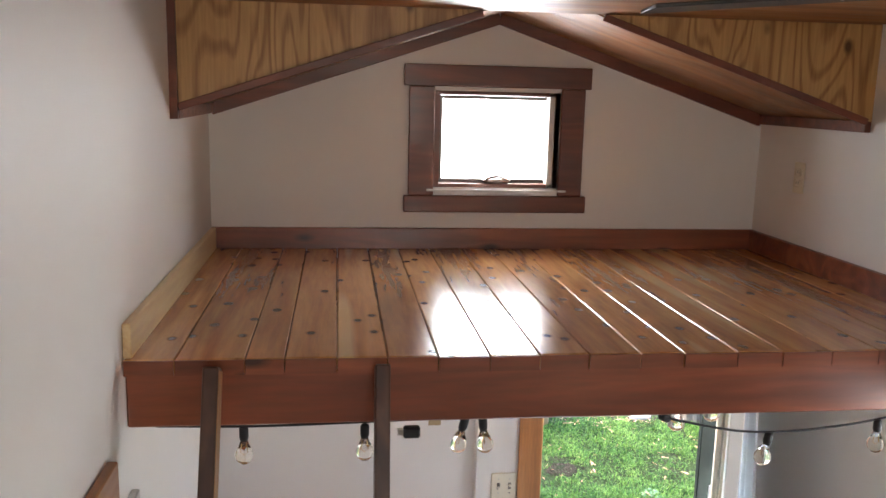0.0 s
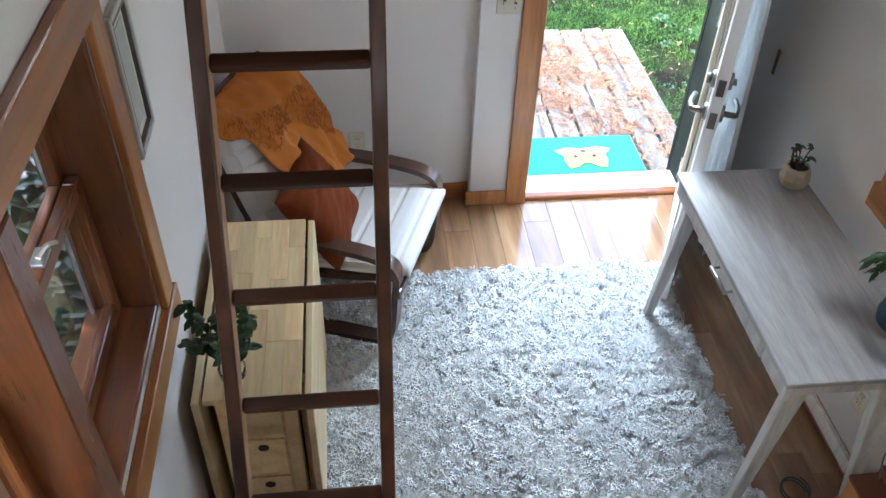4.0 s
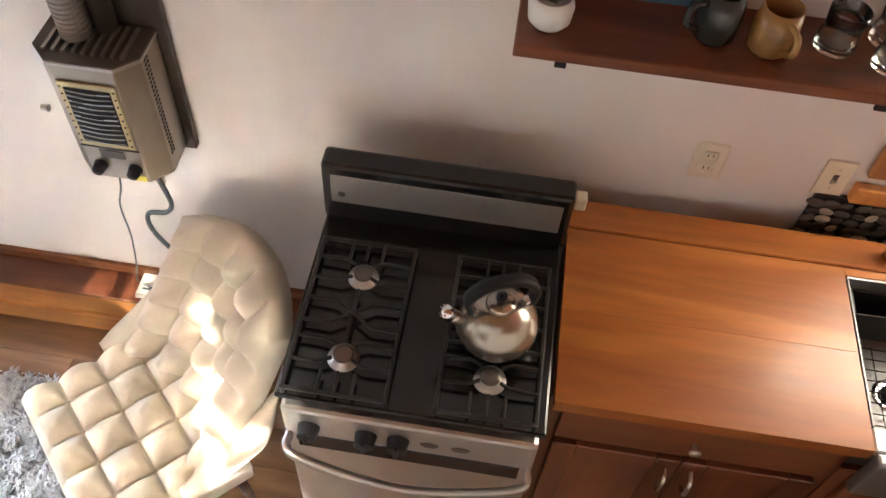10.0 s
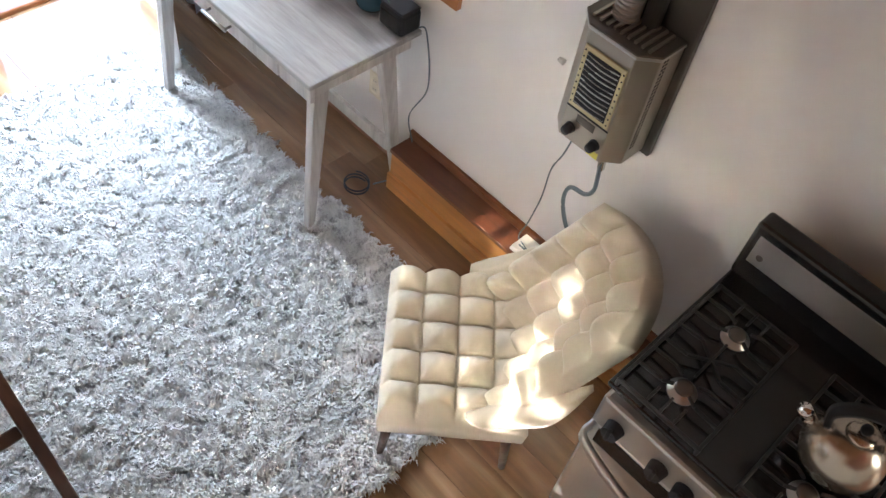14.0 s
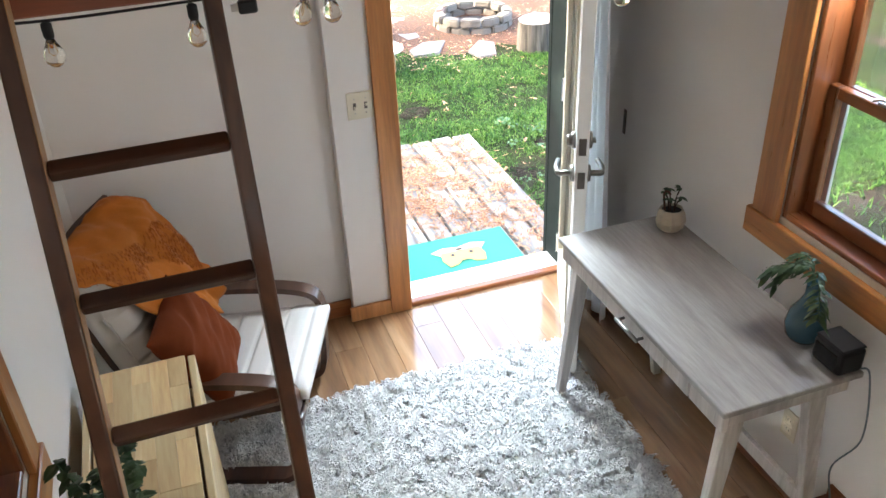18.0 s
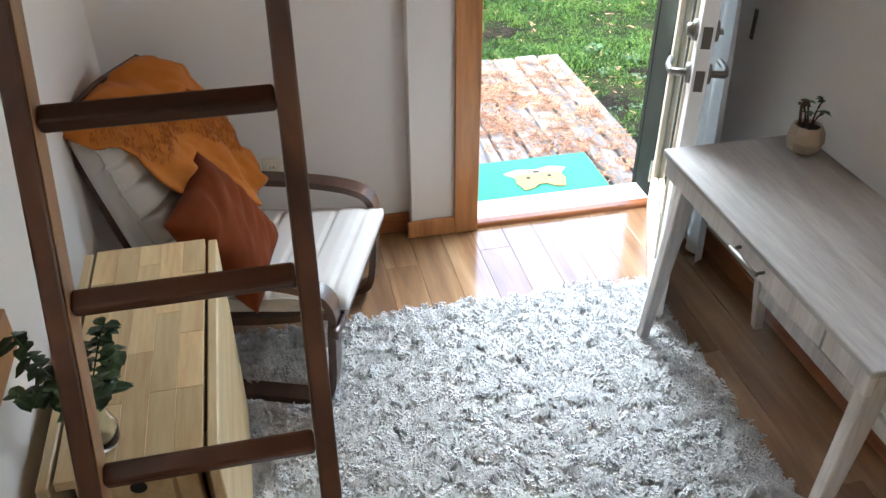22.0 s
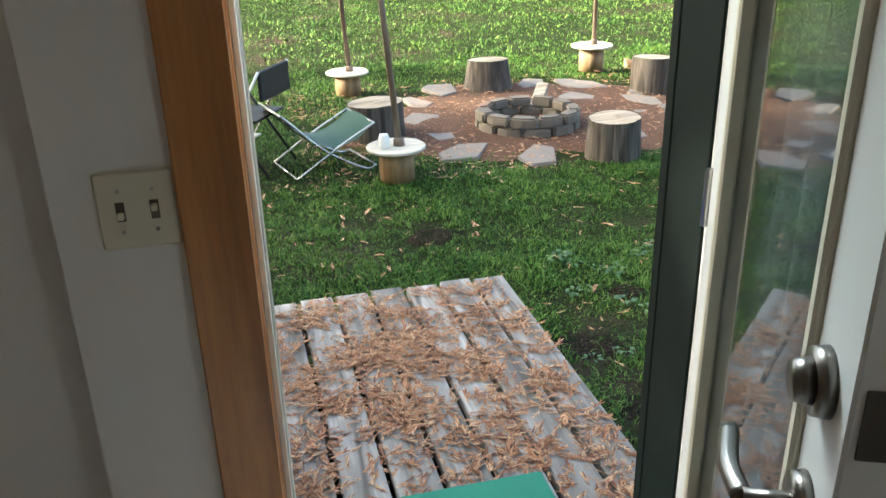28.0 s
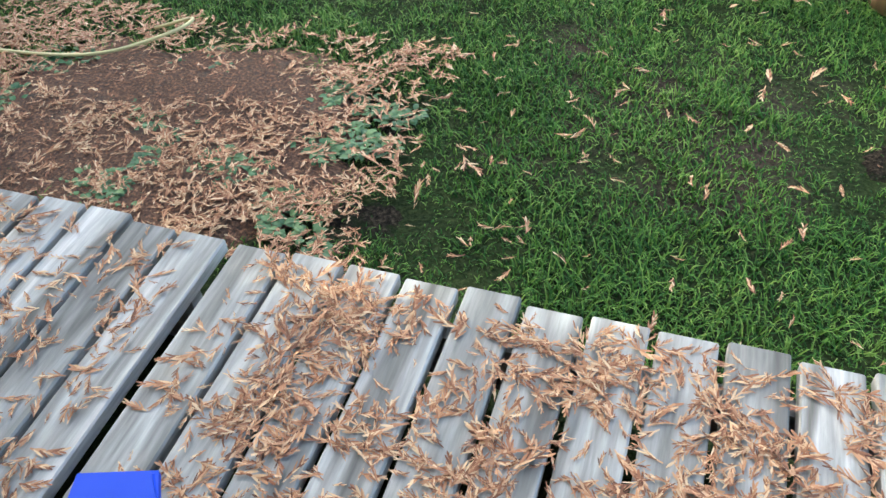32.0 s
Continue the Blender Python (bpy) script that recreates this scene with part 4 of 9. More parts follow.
# loft window
lw = tagged(new("window_4"), "small awning window with dark stained trim and a crank", "window", "", "structure")
x0, x1, z0, z1 = SW
yq = YF - 0.001
part("head_casing", bx(0.225, 0.951, yq - 0.024, yq, 2.641, 2.722, bevel=0.003), M_LOFT_TRIM, lw)
part("casing", bx(0.245, x0 - 0.002, yq - 0.018, yq, 2.2255, 2.6405, bevel=0.003), M_LOFT_TRIM, lw)
part("casing", bx(x1 + 0.002, 0.930, yq - 0.018, yq, 2.2255, 2.6405, bevel=0.003), M_LOFT_TRIM, lw)
part("apron", bx(0.229, 0.949, yq - 0.024, yq, 2.160, 2.225, bevel=0.003), M_LOFT_TRIM, lw)
bm = bmesh.new()
box(bm, x0 - 0.001, x0 + 0.02, YF + 0.0, YF + 0.10, z0, z1)
box(bm, x1 - 0.02, x1 + 0.001, YF + 0.0, YF + 0.10, z0, z1)
box(bm, x0 + 0.0205, x1 - 0.0205, YF + 0.0, YF + 0.10, z0, z0 + 0.015)
box(bm, x0 + 0.0205, x1 - 0.0205, YF + 0.0, YF + 0.10, z1 - 0.015, z1)
part("frame", bm, M_LOFT_TRIM, lw)
part("stool", bx(x0 - 0.03, x1 + 0.03, YF - 0.034, YF - 0.026, z0 - 0.012, z0 - 0.004, bevel=0.002), M_WHITE_TRIM, lw, "white window stool edge")
bm = bmesh.new()
for a0, a1, b0, b1 in ((x0 + 0.021, x0 + 0.036, z0 + 0.016, z1 - 0.016), (x1 - 0.036, x1 - 0.021, z0 + 0.016, z1 - 0.016), (x0 + 0.0365, x1 - 0.0365, z0 + 0.016, z0 + 0.03), (x0 + 0.0365, x1 - 0.0365, z1 - 0.03, z1 - 0.016)):
    box(bm, a0, a1, YF + 0.05, YF + 0.085, b0, b1)
part("sash", bm, M_DARKSTEEL, lw)
g = part("pane", bx(x0 + 0.034, x1 - 0.034, YF + 0.064, YF + 0.070, z0 + 0.028, z1 - 0.028), M_GLASS, lw, "bright clear pane")
g.visible_shadow = False
bm = bmesh.new()
box(bm, 0.545, 0.645, YF + 0.015, YF + 0.05, z0 + 0.0155, z0 + 0.034, bevel=0.006)
tube(bm, curve_pts([(0.555, YF + 0.02, z0 + 0.035), (0.595, YF - 0.01, z0 + 0.045), (0.645, YF - 0.012, z0 + 0.03)], 6), 0.006)
part("crank", bm, M_NICKEL, lw, "grey folding crank", True)

setting("backdrop", bx(x0 - 0.35, x1 + 0.35, YF + T + 0.30, YF + T + 0.31, z0 - 0.30, z1 + 0.40), M_SKYGLOW, "bright overcast sky outside the loft window", "sky")

# ---- lofts ----
loft = tagged(new("loft_1"), "sleeping loft of knotty varnished boards on a fir beam", "loft", "", "structure")
part("front_beam", bx(XL + 0.001, XR - 0.001, LOFT_Y + 0.012, LOFT_Y + 0.055, BEAM0, BEAM1, bevel=0.004), M_BEAM, loft, "reddish fir beam")
part("ceiling_boards", bx(XL + 0.001, XR - 0.001, LOFT_Y + 0.056, YF - 0.001, BEAM1 - 0.018, BEAM1 - 0.0005), M_CEDAR, loft)
part("baseboard", bx(XL + 0.001, XL + 0.020, LOFT_Y, YF - 0.022, FLOOR2 + 0.0005, 2.096, bevel=0.002), M_BIRCH, loft, "pale bare wooden baseboard")
part("baseboard", bx(XR - 0.020, XR - 0.001, LOFT_Y, YF - 0.022, FLOOR2 + 0.0005, 2.096, bevel=0.002), M_BEAM, loft)
part("baseboard", bx(XL + 0.001, XR - 0.001, YF - 0.021, YF - 0.001, FLOOR2 + 0.0005, 2.096, bevel=0.002), M_BEAM, loft)
rnd = random.Random(5)
JOINTS = (XL + 0.002, -0.386, -0.231, -0.142, -0.024, 0.093, 0.211, 0.333, 0.453, 0.573, 0.700, 0.809, 0.944, 1.061, 1.190, 1.315, 1.440, 1.560, XR - 0.002)
for a, b in zip(JOINTS, JOINTS[1:]):
    e = rnd.uniform(-0.002, 0.002)
    bd = part("board", bx(a + 0.001, b - 0.001, LOFT_Y - 0.008 + e, YF - 0.001, BEAM1 + 0.0005, FLOOR2 + e * 0.15, bevel=0.0025), M_CEDAR, loft)
    part("end_edge", bx(a + 0.0015, b - 0.0015, LOFT_Y - 0.013 + e, LOFT_Y - 0.0085 + e, BEAM1 + 0.001, FLOOR2 - 0.002), M_BEAM, bd, "dark red-brown sawn end")

loft2 = tagged(new("loft_2"), "second loft of reddish boards behind a pale fir beam", "loft", "", "structure")
part("front_beam", bx(XL + 0.001, XR - 0.001, LOFT2_Y - 0.045, LOFT2_Y, BEAM0, BEAM1, bevel=0.004), M_BEAM_PALE, loft2, "pale orange fir beam")
part("nosing", bx(XL + 0.001, XR - 0.001, LOFT2_Y - 0.040, LOFT2_Y + 0.006, BEAM1 + 0.0005, FLOOR2 + 0.002, bevel=0.006), M_COUNTER, loft2, "red-brown rounded board edge")
y = LOFT2_Y - 0.041
while y > YB + 0.01:
    w = min(0.14, y - YB - 0.002)
    part("board", bx(XL + 0.002, XR - 0.002, y - w + 0.001, y - 0.001, BEAM1 + 0.0005, FLOOR2, bevel=0.0025), M_BEAM, loft2)
    y -= w

# ---- furniture of the room ----
def ladder():
    t = thing("loft_ladder", "dark brown wooden ladder leaning on the loft", "ladder")
    foot, top = Vector((0, LAD_Y0, 0.030)), Vector((0, LOFT_Y - 0.050, FLOOR2 - 0.005))
    for x0, x1 in (LAD_L, LAD_R):
        p, q = foot + Vector((x0, 0, 0)), top + Vector((x1, 0, 0))
        st = part("stile", beam(bmesh.new(), p, q, 0.034, 0.064, (0, -1, 0.4), 0.005), M_LADDER, t)
        # pale strip added for window light on the left stile's inner side
        if x0 < -0.2:
            off = Vector((0.0178, 0, 0))
            part("bare_face", beam(bmesh.new(), p.lerp(q, 0.004) + off, p.lerp(q, 0.996) + off, 0.0014, 0.056, (0, -1, 0.4)), M_LITFIR, st, "pale inner face in a window-lit tone")
    for k in LAD_RUNGS:
        c = foot.lerp(top, k)
        xa = LAD_L[0] + (LAD_L[1] - LAD_L[0]) * k + 0.0190
        xb = LAD_R[0] + (LAD_R[1] - LAD_R[0]) * k - 0.0175
        part("rung", beam(bmesh.new(), (xa, c.y, c.z), (xb, c.y, c.z), 0.037, 0.027, (0, -0.42, 0.9), 0.006), M_LADDER_X, t)
    return t


ladder()


def desk():
    t = thing("desk", "grey-washed wooden desk with a drawer and splayed legs", "desk")
    x0, x1, y0, y1 = DESK
    h = DESK_H
    part("top", bx(x0, x1, y0, y1, h - 0.020, h, bevel=0.003), M_DESK, t, "grey-washed wooden top")
    za = h - 0.085
    ym = (y0 + y1) / 2 - 0.02
    part("apron", bx(x0 + 0.012, x0 + 0.030, y0 + 0.012, ym - 0.301, za, h - 0.0205, bevel=0.002), M_DESK_LEG, t)
    part("apron", bx(x0 + 0.012, x0 + 0.030, ym + 0.301, y1 - 0.012, za, h - 0.0205, bevel=0.002), M_DESK_LEG, t)
    part("apron", bx(x1 - 0.050, x1 - 0.032, y0 + 0.060, y1 - 0.060, za, h - 0.0205), M_DESK_LEG, t)
    part("apron", bx(x0 + 0.0305, x1 - 0.032, y0 + 0.012, y0 + 0.030, za + 0.02, h - 0.0205, bevel=0.002), M_DESK_LEG, t)
    part("apron", bx(x0 + 0.0305, x1 - 0.032, y1 - 0.030, y1 - 0.012, za + 0.02, h - 0.0205, bevel=0.002), M_DESK_LEG, t)
    dr = part("drawer", bx(x0 + 0.008, x0 + 0.026, ym - 0.2985, ym + 0.2985, za + 0.003, h - 0.0235, bevel=0.002), M_DESK_LEG, t)
    part("drawer_box", bx(x0 + 0.0305, x1 - 0.10, ym - 0.285, ym + 0.285, za + 0.006, h - 0.030), M_DESK_LEG, t)
    bm = bmesh.new()
    zh = h - 0.047
    for s in (-1, 1):
        cyl(bm, (x0 - 0.016, ym + s * 0.056, zh), (x0 + 0.0079, ym + s * 0.056, zh), 0.005, n=10)
    box(bm, x0 - 0.024, x0 - 0.012, ym - 0.066, ym + 0.066, zh - 0.006, zh + 0.006, bevel=0.003)
    part("handle", bm, M_PEWTER, dr, "dark metal bar handle", True)
    # legs splay forwards and backwards, wide at the top
    for (ax, ay, bxx, by, foot) in ((x0 + 0.080, y0 + 0.056, x0 + 0.020, y0 + 0.044, 0.034), (x0 + 0.080, y1 - 0.056, x0 + 0.020, y1 - 0.030, 0.034), (x1 - 0.110, y0 + 0.056, x1 - 0.006, y0 + 0.054, 0.0), (x1 - 0.110, y1 - 0.056, x1 - 0.006, y1 - 0.040, 0.0)):
        bm = bmesh.new()
        top = [Vector((ax + sx * 0.032, ay + sy * 0.020, za + 0.050)) for sx, sy in ((-1, -1), (1, -1), (1, 1), (-1, 1))]
        bot = [Vector((bxx + sx * 0.016, by + sy * 0.015, foot)) for sx, sy in ((-1, -1), (1, -1), (1, 1), (-1, 1))]
        vt, vb = [bm.verts.new(v) for v in top], [bm.verts.new(v) for v in bot]
        bm.faces.new(vt)
        bm.faces.new(vb[::-1])
        for i in range(4):
            bm.faces.new((vt[i], vb[i], vb[(i + 1) % 4], vt[(i + 1) % 4]))
        bmesh.ops.bevel(bm, geom=bm.edges[:], offset=0.003, segments=1, affect="EDGES")
        part("leg", bm, M_DESK_LEG, t)
    part("back_rail", bx(x1 - 0.055, x1 - 0.037, y0 + 0.068, y1 - 0.068, 0.16, 0.215, bevel=0.002), M_DESK_LEG, t)
    return t


desk()


def leaf_blade(verts, faces, base, direction, length, width, droop, up=(0, 0, 1)):
    """A bent pointed leaf of four cells."""
    d, up = Vector(direction).normalized(), Vector(up)
    s = d.cross(up)
    s = s.normalized() if s.length > 1e-3 else Vector((1, 0, 0))
    b = Vector(base)
    k = len(verts)
    for i, (f, w) in enumerate(((0.0, 0.12), (0.35, 0.95), (0.7, 0.8), (1.0, 0.05))):
        c = b + d * (length * f) - up * (droop * f * f * length)
        verts.append(tuple(c - s * width * w / 2 + up * 0.1 * width * w))
        verts.append(tuple(c))
        verts.append(tuple(c + s * width * w / 2 + up * 0.1 * width * w))
    for i in range(3):
        for j in range(2):
            a = k + i * 3 + j
            faces.append((a, a + 1, a + 4, a + 3))


def jade_plant(c):
    t = thing("potted_plant", "small jade plant in a speckled round clay pot on the desk", "plant", "", pose(*c))
    part("pot", lathe(bmesh.new(), [(0.030, 0), (0.046, 0.012), (0.054, 0.040), (0.050, 0.068), (0.041, 0.085), (0.036, 0.085), (0.042, 0.066), (0.02, 0.06)], n=9), M_POT, t)
    part("soil", lathe(bmesh.new(), [(0.039, 0.066), (0.039, 0.074), (0.001, 0.076)], n=12), M_IRON, t)
    r = random.Random(3)
    v, f = [], []
    for i in range(5):
        a = r.uniform(0, 6.28)
        hgt = r.uniform(0.045, 0.085)
        p = [(0.01 * math.cos(a), 0.01 * math.sin(a), 0.075), (0.018 * math.cos(a), 0.018 * math.sin(a), 0.075 + hgt * 0.6), (0.034 * math.cos(a), 0.034 * math.sin(a), 0.075 + hgt)]
        part("stem", tube(bmesh.new(), curve_pts(p, 4), 0.0028, 6), M_LADDER, t, smooth=True)
        for k in range(7):
            b = r.uniform(0, 6.28)
            leaf_blade(v, f, p[2], (math.cos(b), math.sin(b), r.uniform(0.1, 0.5)), r.uniform(0.016, 0.03), 0.013, 0.4)
    p = [(-0.02, 0.012, 0.075), (-0.026, 0.012, 0.11), (-0.03, 0.012, 0.148), (-0.018, 0.006, 0.152), (-0.01, 0.004, 0.140)]
    part("stem", tube(bmesh.new(), curve_pts(p, 5), 0.0042, 7), M_LADDER, t, smooth=True)
    lf = part_raw("foliage", v, f, M_LEAF, t, "", "stuff")
    return t


def part_raw(name, v, f, mat, parent, label="", kind=""):
    ob = new(name, raw_mesh(name, v, f, mat))
    ob.parent = parent
    if label:
        ob["label"] = label
    if kind:
        ob["kind"] = kind
    return ob


jade_plant((1.545, 2.272, DESK_H + 0.0002))


def vase_plant():
    t = thing("vase", "dark blue glazed bottle vase with drooping green leaves", "vase", "", pose(1.560, 1.588, DESK_H + 0.0002))
    part("body", lathe(bmesh.new(), [(0.040, 0), (0.052, 0.015), (0.058, 0.05), (0.050, 0.09), (0.030, 0.125), (0.020, 0.15), (0.020, 0.185), (0.024, 0.192), (0.018, 0.19), (0.016, 0.15), (0.001, 0.14)]), M_BLUEGLASS, t, smooth=True)
    r = random.Random(8)
    v, f = [], []
    for i in range(6):
        a = r.uniform(1.2, 4.0)
        q = (0.10 * math.cos(a) * r.uniform(0.6, 1.1), 0.10 * math.sin(a) * r.uniform(0.5, 1.1), r.uniform(0.19, 0.24))
        pts = curve_pts([(0, 0, 0.15), (0.02 * math.cos(a), 0.02 * math.sin(a), 0.24), q, (q[0] * 1.25, q[1] * 1.25, q[2] - 0.05)], 6)
        part("stem", tube(bmesh.new(), pts, 0.0022, 5), M_LEAF, t)
        for p in pts[6:]:
            for s in (-1, 1):
                b = a + s * r.uniform(0.6, 1.5)
                leaf_blade(v, f, p, (math.cos(b), math.sin(b), r.uniform(-0.5, 0.2)), r.uniform(0.025, 0.045), 0.016, 0.5)
    part_raw("foliage", v, f, M_LEAF, t, "", "stuff")


vase_plant()
bxs = thing("speaker_box", "small matt black box beside the vase on the desk", "box")
part("body", bx(1.522, 1.610, 1.402, 1.512, DESK_H + 0.0004, DESK_H + 0.078, bevel=0.012, seg=2), M_BLACKPLASTIC, bxs)
part("lid", bx(1.524, 1.608, 1.404, 1.510, DESK_H + 0.0782, DESK_H + 0.086, bevel=0.004), M_BLACKPLASTIC, bxs, "thin black lid")
part("face", bx(1.5195, 1.5218, 1.415, 1.499, DESK_H + 0.014, DESK_H + 0.066, bevel=0.001), M_BLACK, bxs, "glossy dark face")
cd = thing("cable", "thin grey cable hanging from the desk to the floor", "cable")
part("cord", tube(bmesh.new(), curve_pts([(1.600, 1.408, DESK_H + 0.010), (1.622, 1.385, DESK_H - 0.01), (XR - 0.03, DESK[2] - 0.03, 0.5), (XR - 0.045, DESK[2] + 0.03, 0.33), (XR - 0.03, DESK[2] + 0.01, 0.16), (XR - 0.09, DESK[2] + 0.02, 0.05), (XR - 0.16, DESK[2] + 0.07, 0.006)], 10), 0.0030, 6), M_BIN, cd, smooth=True)
part("coil", tube(bmesh.new(), [(XR - 0.22 + 0.045 * math.cos(a / 3.2) , DESK[2] + 0.10 + 0.05 * math.sin(a / 3.2), 0.006 + 0.0008 * a) for a in range(0, 44)], 0.0034, 6), M_BLACKPLASTIC, cd, "loose black coil of cable", True)


def gateleg():
    t = thing("gateleg_table", "folded birch gateleg table against the wall", "table")
    x0, x1, y0, y1, h = TABLE
    n = 5
    for i in range(n):
        a, b = x0 + (x1 - x0) * i / n, x0 + (x1 - x0) * (i + 1) / n
        y = y0
        r = random.Random(i)
        while y < y1 - 1e-4:
            e = min(y1, y + r.uniform(0.16, 0.34))
            if y1 - e < 0.08:
                e = y1
            part("top_strip", bx(a + 0.0002, b - 0.0002, y + 0.0002, e - 0.0002, h - 0.022, h, bevel=0.0008), M_BIRCH, t)
            y = e
    lx = x1 + 0.008
    part("drop_leaf", bx(lx, lx + 0.022, y0 - 0.01, y1 - 0.005, 0.060, h - 0.001, bevel=0.003), M_BIRCH, t, "hanging birch drop leaf")
    part("drop_leaf", bx(x0 - 0.030, x0 - 0.008, y0 - 0.01, y1 - 0.005, 0.060, h - 0.001, bevel=0.003), M_BIRCH, t, "hanging birch drop leaf")
    w = 0.042
    for ya in (y0 + 0.03, y1 - 0.03 - w):
        for xa in (x0 + 0.02, x1 - 0.02 - w):
            part("leg", bx(xa, xa + w, ya, ya + w, 0.0, h - 0.0225, bevel=0.003), M_BIRCH, t)
        part("end_panel", bx(x0 + 0.0625, x1 - 0.0625, ya + 0.01, ya + 0.028, 0.06, h - 0.0225, bevel=0.002), M_BIRCH, t)
    for z in (0.10, 0.29, 0.48):
        d = part("drawer", bx(x0 + 0.068, x1 - 0.068, y0 + 0.030, y0 + 0.0395, z, z + 0.165, bevel=0.002), M_BIRCH, t)
        part("finger_hole", cyl(bmesh.new(), ((x0 + x1) / 2, y0 + 0.0292, z + 0.13), ((x0 + x1) / 2, y0 + 0.0299, z + 0.13), 0.016, n=16), M_BLACKPLASTIC, d, "dark round finger hole")
    for ya in (y0 + 0.09, y1 - 0.13):
        part("gate_leg", bx(x1 - 0.018, x1 + 0.004, ya, ya + 0.04, 0.0, h - 0.06, bevel=0.003), M_BIRCH, t)
    return t


gateleg()


def bottle_plant():
    x0, x1, y0, y1, h = TABLE
    t = thing("vase", "small clear glass vase with eucalyptus sprigs on the birch table", "vase", "", pose(x0 + 0.078, y0 + 0.080, h + 0.0004))
    part("body", lathe(bmesh.new(), [(0.028, 0), (0.036, 0.010), (0.038, 0.045), (0.026, 0.080), (0.018, 0.10), (0.021, 0.11), (0.0185, 0.109), (0.0155, 0.10), (0.023, 0.08), (0.034, 0.045), (0.032, 0.012), (0.001, 0.008)]), M_JAR, t, smooth=True)
    r = random.Random(11)
    v, f = [], []
    for i in range(9):
        a = r.uniform(0, 6.28)
        lean = r.uniform(0.05, 0.13)
        pts = curve_pts([(0, 0, 0.02), (0.012 * math.cos(a), 0.012 * math.sin(a), 0.11), (lean * 0.7 * math.cos(a), lean * 0.7 * math.sin(a), 0.19), (lean * math.cos(a), lean * math.sin(a), r.uniform(0.17, 0.27))], 6)
        part("stem", tube(bmesh.new(), pts, 0.0016, 5), M_LEAF, t)
        for p in pts[8:]:
            for s in (-1, 1):
                b = a + s * r.uniform(0.8, 1.8)
                leaf_blade(v, f, p, (math.cos(b), math.sin(b), r.uniform(-0.3, 0.5)), r.uniform(0.026, 0.042), 0.026, 0.3)
    part_raw("foliage", v, f, M_LEAF, t, "", "stuff")


bottle_plant()

# framed picture
pic = thing("framed_picture", "small framed pale print on the wall", "picture")
y0, y1, z0, z1 = PICTURE
for a in ((y0, y0 + 0.018, z0, z1), (y1 - 0.018, y1, z0, z1), (y0 + 0.0182, y1 - 0.0182, z0, z0 + 0.018), (y0 + 0.0182, y1 - 0.0182, z1 - 0.018, z1)):
    part("frame_bar", bx(XL + 0.001, XL + 0.020, *a, bevel=0.003), M_STEEL, pic, "grey wooden frame bar")
part("mat", bx(XL + 0.001, XL + 0.008, y0 + 0.0185, y1 - 0.0185, z0 + 0.0185, z1 - 0.0185), M_PAPER, pic, "pale paper mat")
for a in ((y0 + 0.019, y0 + 0.027, z0 + 0.019, z1 - 0.019), (y1 - 0.027, y1 - 0.019, z0 + 0.019, z1 - 0.019), (y0 + 0.0272, y1 - 0.0272, z0 + 0.019, z0 + 0.027), (y0 + 0.0272, y1 - 0.0272, z1 - 0.027, z1 - 0.019)):
    part("fillet", bx(XL + 0.0082, XL + 0.018, *a), M_DARKSTEEL, pic, "dark inner fillet")
part("print", bx(XL + 0.0082, XL + 0.0095, y0 + 0.045, y1 - 0.045, z0 + 0.05, z1 - 0.05), M_ARTGREY, pic, "grey-green print")

